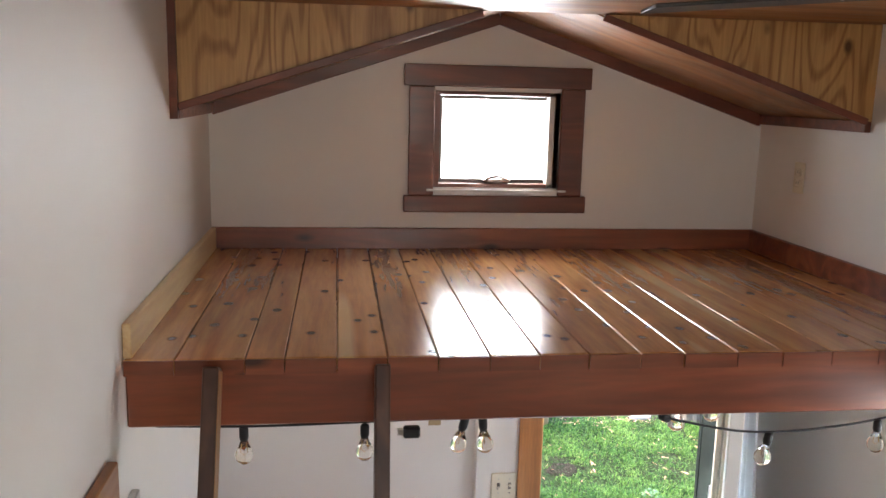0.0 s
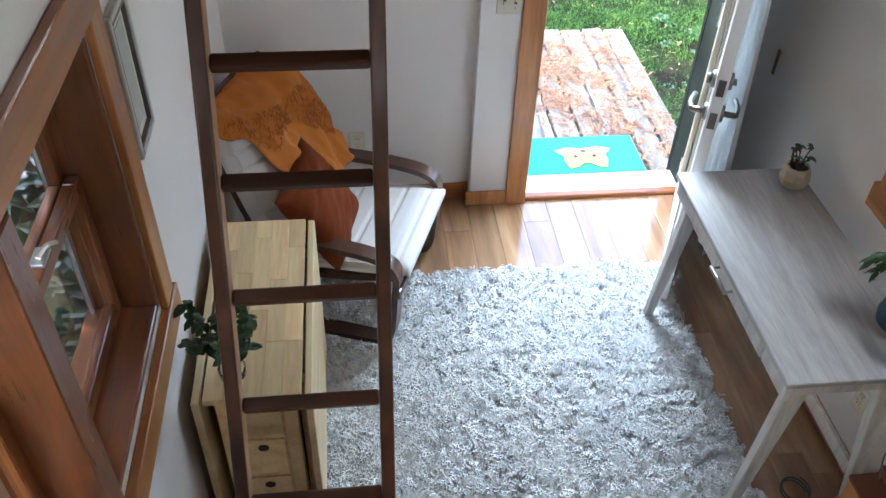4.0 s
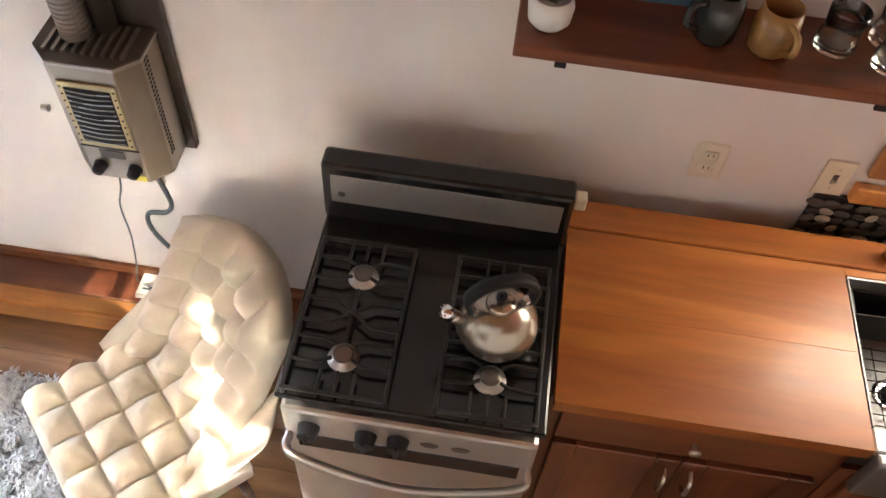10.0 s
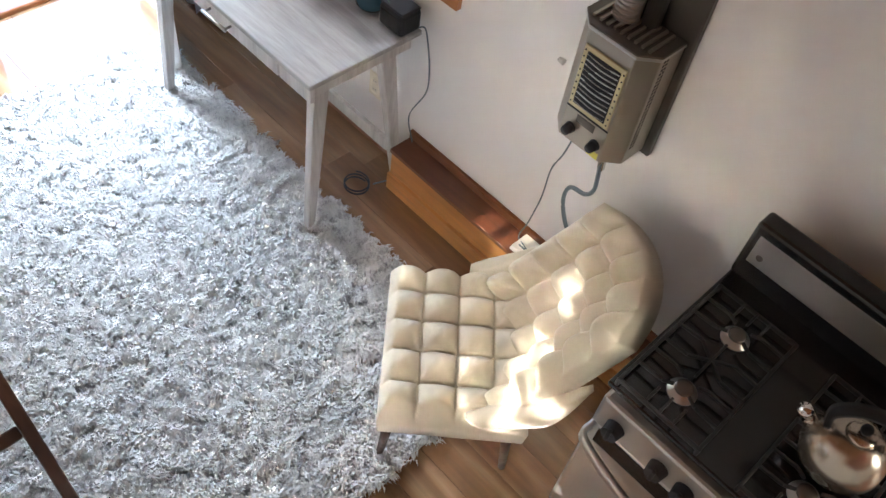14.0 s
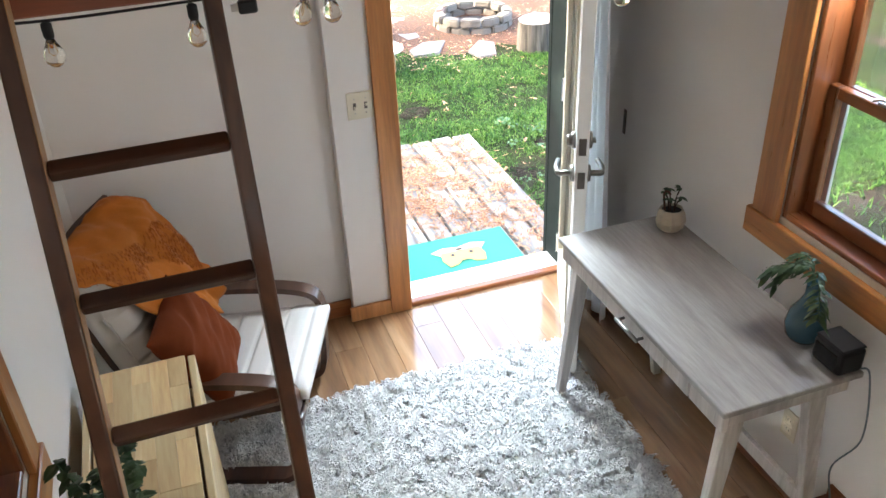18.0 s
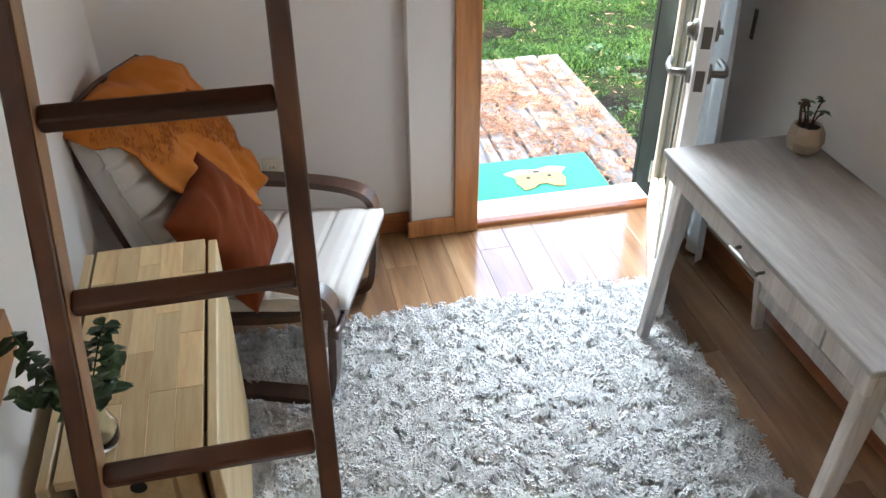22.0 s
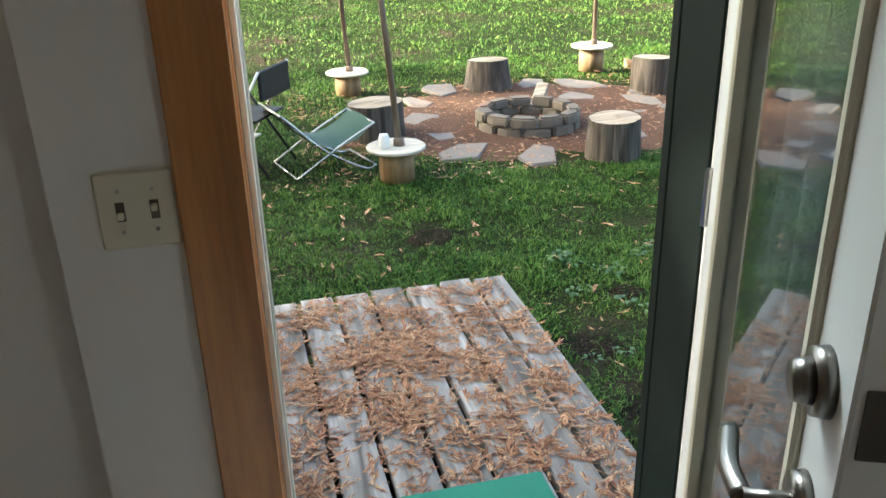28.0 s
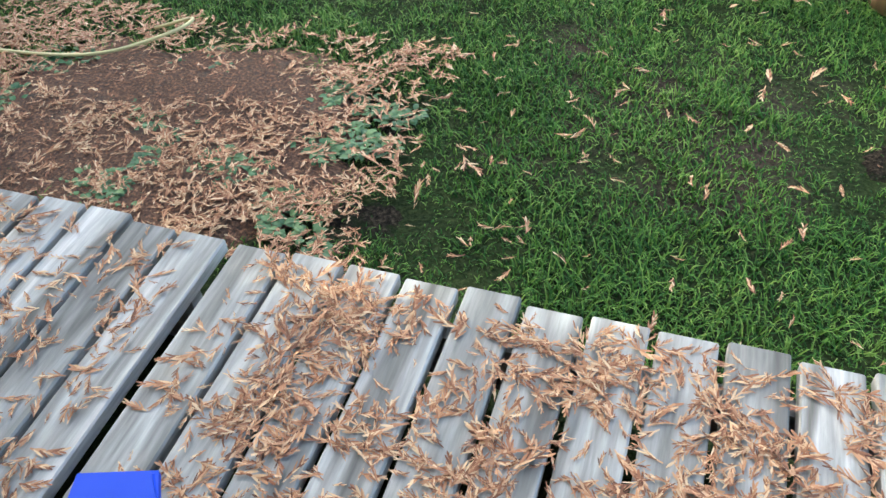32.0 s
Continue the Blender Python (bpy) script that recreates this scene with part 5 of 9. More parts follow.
# ---- armchair ----
def armchair():
    t = thing("armchair", "bentwood armchair with a white cushion", "armchair", "", pose(*CHAIR[0], 0, 0, CHAIR[1]))
    # local: x across, y forwards, z up
    W = 0.56
    for s in (-1, 1):
        x = s * W / 2
        pts = curve_pts([(x, -0.30, 0.455), (x, 0.05, 0.468), (x, 0.24, 0.452), (x, 0.303, 0.40), (x, 0.303, 0.30), (x, 0.288, 0.10), (x, 0.245, 0.036), (x, 0.15, 0.026), (x, -0.30, 0.024)], 8)
        part("side_frame", ribbon(bmesh.new(), pts, 0.062, 0.024, (1, 0, 0)), M_CHAIRWOOD, t, smooth=False)
        xx = s * (W / 2 - 0.055)
        pts = curve_pts([(xx, 0.33, 0.335), (xx, 0.0, 0.27), (xx, -0.18, 0.285), (xx, -0.30, 0.50), (xx, -0.385, 0.78), (xx, -0.422, 0.898)], 8)
        part("seat_rail", ribbon(bmesh.new(), pts, 0.040, 0.026, (1, 0, 0)), M_CHAIRWOOD, t)
    part("crossbar", beam(bmesh.new(), (-W / 2 + 0.032, -0.27, 0.30), (W / 2 - 0.032, -0.27, 0.30), 0.03, 0.05, bevel=0.004), M_CHAIRWOOD, t)
    part("crossbar", beam(bmesh.new(), (-W / 2 - 0.05, 0.318, 0.325), (W / 2 + 0.05, 0.318, 0.325), 0.024, 0.035, bevel=0.006), M_CHAIRWOOD, t)
    part("crossbar", beam(bmesh.new(), (-W / 2 + 0.032, -0.29, 0.03), (W / 2 - 0.032, -0.29, 0.03), 0.10, 0.02, bevel=0.004), M_CHAIRWOOD, t)
    part("head_slat", ribbon(bmesh.new(), curve_pts([(-0.25, -0.425, 0.878), (0, -0.440, 0.888), (0.25, -0.425, 0.878)], 8), 0.05, 0.014, (0, 0.25, 0.97)), M_CHAIRWOOD, t)
    line = curve_pts([(0, 0.345, 0.370), (0, 0.10, 0.335), (0, -0.13, 0.325), (0, -0.245, 0.44), (0, -0.335, 0.68), (0, -0.390, 0.862)], 14)

    def cushion(u, v, side):
        k = v * (len(line) - 1)
        i = min(int(k), len(line) - 2)
        p = line[i].lerp(line[i + 1], k - i)
        d = (line[i + 1] - line[i]).normalized()
        nrm = Vector((0, -d.z, d.y))
        if nrm.z < 0:
            nrm = -nrm
        if nrm.y < 0 and k > len(line) * 0.5:
            nrm = -nrm if nrm.y < -0.2 else nrm
        edge = min(1.0, min(u, 1 - u) * 9) ** 0.5 * min(1.0, min(v, 1 - v) * 14) ** 0.5
        rib = 1 - 0.38 * math.exp(-((((v * 13) % 1) - 0.5) / 0.06) ** 2)
        th = 0.012 + (0.036 + 0.056 * min(1.0, max(0.0, v - 0.40) * 5)) * edge * rib if side == 0 else -0.012 - 0.012 * edge
        return Vector(((u - 0.5) * 0.52, p.y, p.z)) + nrm * (th + 0.012)

    cus = part("cushion", sheet(cushion, 24, 170, 1.0), M_WHITECLOTH, t, "white ribbed canvas cushion", True)
    for u in (0.022, 0.978):
        part("piping", tube(bmesh.new(), [cushion(u, 0.02 + 0.96 * k / 60, 0) + Vector((0.003 if u > 0.5 else -0.003, 0, 0)) for k in range(61)], 0.0042, 6), M_WHITECLOTH, cus, "", True)
    return t


armchair()


def throw_and_pillow():
    m = pose(*CHAIR[0], 0, 0, CHAIR[1])
    back = curve_pts([(0, -0.062, 0.47), (0, -0.108, 0.57), (0, -0.162, 0.68), (0, -0.216, 0.79), (0, -0.282, 0.876), (0, -0.385, 0.912), (0, -0.470, 0.86), (0, -0.478, 0.72)], 10)

    def cloth(u, v):
        k = v * (len(back) - 1)
        i = min(int(k), len(back) - 2)
        p = back[i].lerp(back[i + 1], k - i)
        wob = noise.noise(Vector((u * 5, v * 7, 1.7))) * 0.034 + noise.noise(Vector((u * 11, v * 15, 4.0))) * 0.020 + noise.noise(Vector((u * 24, v * 30, 2.0))) * 0.006
        fold = 0.016 * math.sin(u * 15 + v * 7 + 2.5 * noise.noise(Vector((u * 3, v * 4, 7.0))))
        # the near edge runs slantwise from the top corner down to the middle of the back
        far = -0.285 + 0.010 * math.sin(v * 19)
        near = 0.02 + 0.27 * min(1.0, v / 0.62) ** 0.9 + 0.010 * math.sin(v * 23)
        x = far + (near - far) * u
        droop = max(0.0, abs(x) - 0.21) * (0.75 if v > 0.15 else 0.3)
        return Vector((x, p.y + abs(wob) * 0.6 + 0.7 * fold - droop * (1 - v) * 0.9, p.z + wob * 0.7 + 0.2 * fold - droop * v * 0.6))

    th = tagged(part("throw_blanket", sheet(cloth, 46, 60), M_ORANGE, None, "", True), "ochre throw blanket draped over the armchair back", "blanket")
    th.matrix_basis = m
    sol = th.modifiers.new("thick", "SOLIDIFY")
    sol.thickness, sol.offset = 0.008, 0.0
    # shaggy band on the throw
    r = random.Random(21)
    v, f = [], []
    for k in range(5200):
        u, w = r.uniform(0.03, 0.97), r.uniform(0.16, 0.78)
        if abs(w - 0.44 - 0.30 * (u - 0.5)) > 0.10 + 0.05 * math.sin(u * 9):
            continue
        p = cloth(u, w)
        leaf_blade(v, f, p + Vector((0, 0.005, 0.002)), (r.uniform(-1, 1), r.uniform(0.2, 0.9), r.uniform(-1.0, 0.1)), r.uniform(0.008, 0.015), 0.0035, 0.6)
    tf = part_raw("tassel", v, f, M_TUFT, th, "shaggy looped tufts", "stuff")

    def pillow(u, v, side):
        a, b = (u - 0.5) * 2, (v - 0.5) * 2
        bulge = max(0.0, (1 - abs(a) ** 3.0)) ** 0.6 * max(0.0, (1 - abs(b) ** 3.0)) ** 0.6
        sq = 1 - 0.10 * (1 - abs(a)) * abs(b) ** 6 - 0.10 * (1 - abs(b)) * abs(a) ** 6
        crease = 0.024 * noise.noise(Vector((u * 2.2 + v, v * 2.5, 2.2))) + 0.020 * noise.noise(Vector((1.6 * (u + 0.6 * v), 7.5 * (v - 0.6 * u), 5.2))) + 0.008 * noise.noise(Vector((3.5 * (u + 0.6 * v), 17 * (v - 0.6 * u), 8.0)))
        return Vector((a * 0.190 * sq, b * 0.190 * sq, (bulge * (0.075 + crease) + 0.004) * (1 if side == 0 else -0.7)))

    pl = tagged(part("pillow", sheet(pillow, 40, 40, 1.0), M_RUST, None, "", True), "rust velvet throw pillow leaning on the armchair cushion", "pillow")
    pl.matrix_basis = m @ Matrix.Translation((0.130, -0.048, 0.522)) @ Euler((radians(-57), 0, radians(6))).to_matrix().to_4x4() @ Matrix.Rotation(radians(4), 4, "Z")


throw_and_pillow()

# ---- tufted slipper chair ----
def tufted_chair():
    t = thing("slipper_chair", "cream tufted slipper chair with button quilting", "chair", "", pose(*TUFT[0], 0, 0, TUFT[1]))
    # local: x across, y forwards, z up
    CX, W, Y0, Y1 = -0.018, 0.505, -0.17, 0.252

    def quilt(u, v, n, m):
        a, b = abs(math.sin(math.pi * u * n)), abs(math.sin(math.pi * v * m))
        return (a * b) ** 0.6

    def seat(u, v, side):
        x, y = CX + (u - 0.5) * W, Y0 + v * (Y1 - Y0)
        ed = min(1, min(u, 1 - u) * 16, min(v, 1 - v) * 16) ** 0.5
        if side == 0:
            return Vector((x, y, 0.325 + 0.050 * ed + 0.046 * quilt(u, v, 5, 4) * ed))
        return Vector((CX + (x - CX) * 0.97, y * 0.98, 0.250))

    part("seat", sheet(seat, 80, 80, 1.0), M_CREAM, t, "cream quilted seat", True)
    HB = 0.475

    def back(u, v, side):
        # a shallow barrel that leans back, its top corners a little lower
        a = (u - 0.5) * 2
        half = 0.250 - 0.030 * v
        top = 1 - 0.07 * abs(a) ** 2.6
        x = CX + a * half
        z = 0.345 + v * HB * top
        y = -0.130 - 0.245 * v ** 0.85 + 0.105 * abs(a) ** 2.1 * (1 - 0.25 * v)
        ed = min(1, min(u, 1 - u) * 14, min(v, 1 - v) * 14) ** 0.5
        if side == 0:
            q = 0.004 * ed + 0.060 * quilt(u, v, 5, 5) * ed
            return Vector((x - 0.35 * a * q, y + 0.9 * q, z + 0.45 * q))
        return Vector((x, y - 0.055, z - 0.03))

    part("backrest", sheet(back, 80, 84, 1.0), M_CREAM, t, "cream quilted leaning back", True)
    for s in (-1, 1):
        def wing(u, v, side):
            # u runs from the front tip to the back, v from the seat up
            top = 0.028 + 0.215 * u ** 1.3
            x = CX + s * (0.232 + 0.022 * u - 0.030 * u * u + 0.020 * v)
            y = 0.012 - 0.240 * u - 0.055 * v * u
            z = 0.372 + top * v - 0.01 * u
            ru = min(1.0, u * 6) ** 0.5 * min(1.0, (1 - u) * 8) ** 0.5
            puff = 0.026 * math.sin(math.pi * min(1, max(0, v))) ** 0.5 * ru
            th = 0.010 + puff
            return Vector((x + (-s if side == 0 else s) * th, y, z))

        part("wing", sheet(wing, 26, 18, 1.0), M_CREAM, t, "smooth padded side wing", True)
    bt = to_mesh("button", lathe(bmesh.new(), [(0.007, 0), (0.006, 0.003), (0.001, 0.005)], n=10), M_CREAM, True)
    for i in range(1, 5):
        for j in range(1, 4):
            o = new("button", bt)
            o.parent = t
            o.matrix_basis = pose(CX + (i / 5 - 0.5) * W, Y0 + j / 4 * (Y1 - Y0), 0.373)
    for sx, sy in ((-1, 1), (1, 1), (-1, -1), (1, -1)):
        part("leg", cyl(bmesh.new(), (CX + sx * (W / 2 - 0.06), (Y0 + Y1) / 2 + sy * 0.17, 0.251), (CX + sx * (W / 2 - 0.045), (Y0 + Y1) / 2 + sy * 0.19, 0.030 if sy > 0 else 0.0), 0.019, 0.011, 12), M_CHAIRWOOD, t, "dark tapered wooden leg", True)
    return t


tufted_chair()

# ---- shaggy rug ----
CHAIR_INV = (math.cos(radians(CHAIR[1])), math.sin(radians(CHAIR[1])))


def shag_rug():
    x0, x1, y0, y1 = RUG
    t = thing("rug", "thick shaggy rug in mottled grey and white", "rug")
    part("backing", bx(x0 + 0.01, x1 - 0.01, y0 + 0.01, y1 - 0.01, 0.0005, 0.012), M_RUGBASE, t)
    rs = np.random.RandomState(4)
    v, f = [], []
    # yarns stand in small clumps that part from one another
    for i in range(13500):
        cx, cy = rs.uniform(x0 + 0.005, x1 - 0.005), rs.uniform(y0 + 0.005, y1 - 0.005)
        lean = rs.uniform(0, 6.283)
        # the pile is pressed flat under the armchair's runner
        lx, ly = CHAIR_INV[0] * (cx - CHAIR[0][0]) + CHAIR_INV[1] * (cy - CHAIR[0][1]), -CHAIR_INV[1] * (cx - CHAIR[0][0]) + CHAIR_INV[0] * (cy - CHAIR[0][1])
        if 0.235 < lx < 0.345 and -0.33 < ly < 0.285:
            continue
        top = 0.034 + 0.020 * noise.noise(Vector((cx * 22, cy * 22, 5.0))) + rs.uniform(-0.006, 0.010)
        gx, gy = 0.016 * math.cos(lean), 0.016 * math.sin(lean)
        for q in range(15):
            x, y = cx + rs.normal(0, 0.009), cy + rs.normal(0, 0.009)
            a = lean + rs.uniform(-0.8, 0.8)
            h = top + rs.uniform(-0.006, 0.004)
            ln = 0.009 + rs.uniform(0, 0.007)
            dx, dy = math.cos(a), math.sin(a)
            px, py = -dy, dx
            w = 0.0023
            k = len(v)
            mx, my = x + gx * 0.4 + dx * ln * 0.3, y + gy * 0.4 + dy * ln * 0.3
            ex, ey = x + gx + dx * ln, y + gy + dy * ln
            v += [(x - px * w, y - py * w, 0.010), (x + px * w, y + py * w, 0.010),
                  (mx - px * w * 1.2, my - py * w * 1.2, h), (mx + px * w * 1.2, my + py * w * 1.2, h),
                  (ex, ey, h - 0.010)]
            f += [(k, k + 1, k + 3, k + 2), (k + 2, k + 3, k + 4)]
    part_raw("shag", v, f, M_RUG, t, "mottled grey and white shag pile", "stuff")


shag_rug()

# ---- kitchen side ----
def stove():
    x0, x1, y0, y1 = STOVE          # front, back, one side, other side
    h = 0.905
    t = thing("gas_stove", "stainless gas range with a black cooktop and four burners", "stove")
    part("body", bx(x0 + 0.045, x1, y0, y1, 0.06, h - 0.012, bevel=0.003), M_BLACK, t)
    part("plinth", bx(x0 + 0.08, x1 - 0.02, y0 + 0.02, y1 - 0.02, 0.0, 0.0595), M_BLACKPLASTIC, t)
    part("drawer_front", bx(x0 + 0.022, x0 + 0.0445, y0 + 0.004, y1 - 0.004, 0.075, 0.228, bevel=0.006), M_STEEL, t, "stainless lower drawer front")
    part("drawer_gap", bx(x0 + 0.030, x0 + 0.0445, y0 + 0.006, y1 - 0.006, 0.2285, 0.2515), M_BLACKPLASTIC, t)
    part("drawer_slot", bx(x0 + 0.0195, x0 + 0.0215, (y0 + y1) / 2 - 0.13, (y0 + y1) / 2 + 0.13, 0.178, 0.198, bevel=0.0008), M_BLACKPLASTIC, t)
    d = part("oven_door", bx(x0 + 0.015, x0 + 0.0445, y0 + 0.004, y1 - 0.004, 0.252, 0.745, bevel=0.008), M_STEEL, t, "stainless oven door")
    part("window_band", bx(x0 + 0.0125, x0 + 0.0148, y0 + 0.03, y1 - 0.03, 0.675, 0.735, bevel=0.001), M_BLACK, d, "black vent band")
    ym = (y0 + y1) / 2
    pts = curve_pts([(x0 + 0.014, y0 + 0.012, 0.735), (x0 - 0.030, y0 + 0.035, 0.715), (x0 - 0.048, ym, 0.665), (x0 - 0.030, y1 - 0.035, 0.715), (x0 + 0.014, y1 - 0.012, 0.735)], 10)
    part("handle", ribbon(bmesh.new(), pts, 0.026, 0.014, (0, 0, 1)), M_STEEL, d, "curved stainless bar handle", True)
    part("control_panel", bx(x0 + 0.004, x0 + 0.0445, y0 + 0.006, y1 - 0.006, 0.755, 0.868, bevel=0.01, seg=2), M_STEEL, t, "stainless control panel")
    for i, fy in enumerate((0.882, 0.660, 0.535)):
        y = y0 + (y1 - y0) * fy
        k = part("knob", cyl(bmesh.new(), (x0 + 0.0035, y, 0.802), (x0 - 0.024, y, 0.802), 0.024, 0.020, 20), M_BLACKPLASTIC, t, "black burner knob")
        part("grip", bx(x0 - 0.034, x0 - 0.0245, y - 0.005, y + 0.005, 0.792, 0.834, bevel=0.002), M_BLACKPLASTIC, k)
    for fy in (0.415, 0.295):
        y = y0 + (y1 - y0) * fy
        part("badge", lathe(bmesh.new(), [(0.020, 0), (0.018, 0.002), (0.001, 0.0022)], n=18), M_DARKSTEEL, t, "oval dark control badge").matrix_basis = Matrix.Translation((x0 + 0.0035, y, 0.802)) @ Euler((0, radians(-90), 0)).to_matrix().to_4x4() @ Matrix.Diagonal((0.55, 1, 1, 1))
    part("cooktop", bx(x0 + 0.012, x1 - 0.0, y0 - 0.003, y1 + 0.003, h - 0.0115, h + 0.004, bevel=0.006, seg=2), M_BLACK, t, "glossy black enamel cooktop")
    bg = part("backguard", bx(x1 - 0.060, x1, y0 - 0.006, y1 + 0.006, h + 0.0045, BACKGUARD, bevel=0.010, seg=2), M_BLACK, t, "black backguard")
    part("steel_panel", bx(x1 - 0.0635, x1 - 0.0605, y0 + 0.016, y1 - 0.016, BACKGUARD - 0.115, BACKGUARD - 0.028, bevel=0.001), M_STEEL, bg, "stainless panel with a round badge")
    part("badge", lathe(bmesh.new(), [(0.009, 0), (0.008, 0.002), (0.001, 0.002)], n=16), M_DARKSTEEL, bg).matrix_basis = Matrix.Translation((x1 - 0.0638, y1 - 0.040, BACKGUARD - 0.085)) @ Euler((0, radians(-90), 0)).to_matrix().to_4x4()
    # grates and burners
    for side, (ga, gb) in enumerate(((y0 + 0.022, ym - 0.050), (ym + 0.050, y1 - 0.014))):
        xa, xb = x0 + 0.022, x1 - 0.135
        gr = part("grate", bmesh.new(), M_IRON, t, "black cast-iron grate")
        bm = bmesh.new()
        zt = h + 0.030
        r = 0.006
        loop = [(xa, ga), (xb, ga), (xb, gb), (xa, gb)]
        gm, half = (ga + gb) / 2, (gb - ga) / 2
        for i in range(4):
            p, q = loop[i], loop[(i + 1) % 4]
            beam(bm, (*p, zt - 0.006), (*q, zt - 0.006), 0.008, 0.010, bevel=0.002)
            cyl(bm, (*p, h + 0.0045), (*p, zt - 0.002), 0.005, n=8)
        xm = (xa + xb) / 2
        # forked arms between the burners and at the middle, each bent out to the frame
        for cx, reach, lift in ((xm, 0.052, 0.0), (xa + (xb - xa) * 0.25, 0.050, 0.0), (xa + (xb - xa) * 0.79, 0.050, 0.0)):
            inner = 0.0 if cx == xm else 0.020
            for sx in (-1, 1):
                for sy in (-1, 1):
                    k = (cx + sx * reach * 0.55, gm + sy * half * 0.42)
                    beam(bm, (cx + sx * inner * 0.8, gm + sy * inner, zt), (*k, zt - 0.001), 0.006, 0.009, bevel=0.0015)
                    beam(bm, (*k, zt - 0.001), (k[0], gm + sy * half, zt - 0.005), 0.006, 0.009, bevel=0.0015)
        beam(bm, (xa + (xb - xa) * 0.34, gm, zt), (xa + (xb - xa) * 0.66, gm, zt), 0.006, 0.009, bevel=0.0015)
        for x_end, x_in in ((xa, xa + (xb - xa) * 0.13), (xb, xb - (xb - xa) * 0.13)):
            for dy in (-0.035, 0.0, 0.035):
                beam(bm, (x_end, gm + dy, zt - 0.005), (x_in, gm + dy, zt), 0.006, 0.009, bevel=0.0015)
        old = gr.data
        gr.data = to_mesh("grate", bm, M_IRON)
        bpy.data.meshes.remove(old)
        for cx in (xa + (xb - xa) * 0.25, xa + (xb - xa) * 0.79):
            b = part("burner", lathe(bmesh.new(), [(0.034, 0.0046), (0.033, 0.008), (0.024, 0.010), (0.021, 0.017), (0.001, 0.017)], (cx, gm, h)), M_STEEL, t, "bright burner head", True)
            part("cap", lathe(bmesh.new(), [(0.021, 0.0182), (0.021, 0.023), (0.017, 0.026), (0.001, 0.0262)], (cx, gm, h)), M_DARKSTEEL, b, "", True)
    return t


stove()


def kettle():
    x0, x1, y0, y1 = STOVE
    c = (1.180, -0.272, 0.9415)
    t = thing("kettle", "round brushed steel whistling kettle with a black handle", "kettle", "", pose(*c, 0, 0, 22) @ Matrix.Scale(0.88, 4))
    part("body", lathe(bmesh.new(), [(0.070, 0), (0.088, 0.006), (0.096, 0.030), (0.092, 0.062), (0.072, 0.098), (0.045, 0.118), (0.032, 0.122)], n=40), M_KETTLE, t, "brushed steel body", True)
    ld = part("lid", lathe(bmesh.new(), [(0.035, 0.1222), (0.030, 0.130), (0.012, 0.135), (0.001, 0.1355)], n=30), M_KETTLE, t, "", True)
    part("knob", lathe(bmesh.new(), [(0.008, 0.1355), (0.014, 0.146), (0.012, 0.156), (0.001, 0.158)], n=16), M_BLACKPLASTIC, ld, "black knob", True)
    part("spout", tube(bmesh.new(), [(0.0, 0.075, 0.075), (0.0, 0.105, 0.100), (0.0, 0.118, 0.118)], 0.016, 14), M_KETTLE, t, "", True)
    part("whistle", cyl(bmesh.new(), (0, 0.117, 0.116), (0, 0.132, 0.134), 0.019, 0.016, 16), M_CHROME, t, "shiny whistle cap", True)
    part("handle", ribbon(bmesh.new(), curve_pts([(0, 0.072, 0.115), (0, 0.078, 0.165), (0, 0.035, 0.205), (0, -0.035, 0.205), (0, -0.078, 0.165), (0, -0.072, 0.112)], 8), 0.030, 0.014, (1, 0, 0)), M_BLACKPLASTIC, t, "black arched handle", True)
    for s in (-1, 1):
        part("bracket", beam(bmesh.new(), (0, s * 0.058, 0.108), (0, s * 0.075, 0.124), 0.022, 0.010, bevel=0.002), M_CHROME, t, "shiny handle bracket")


kettle()


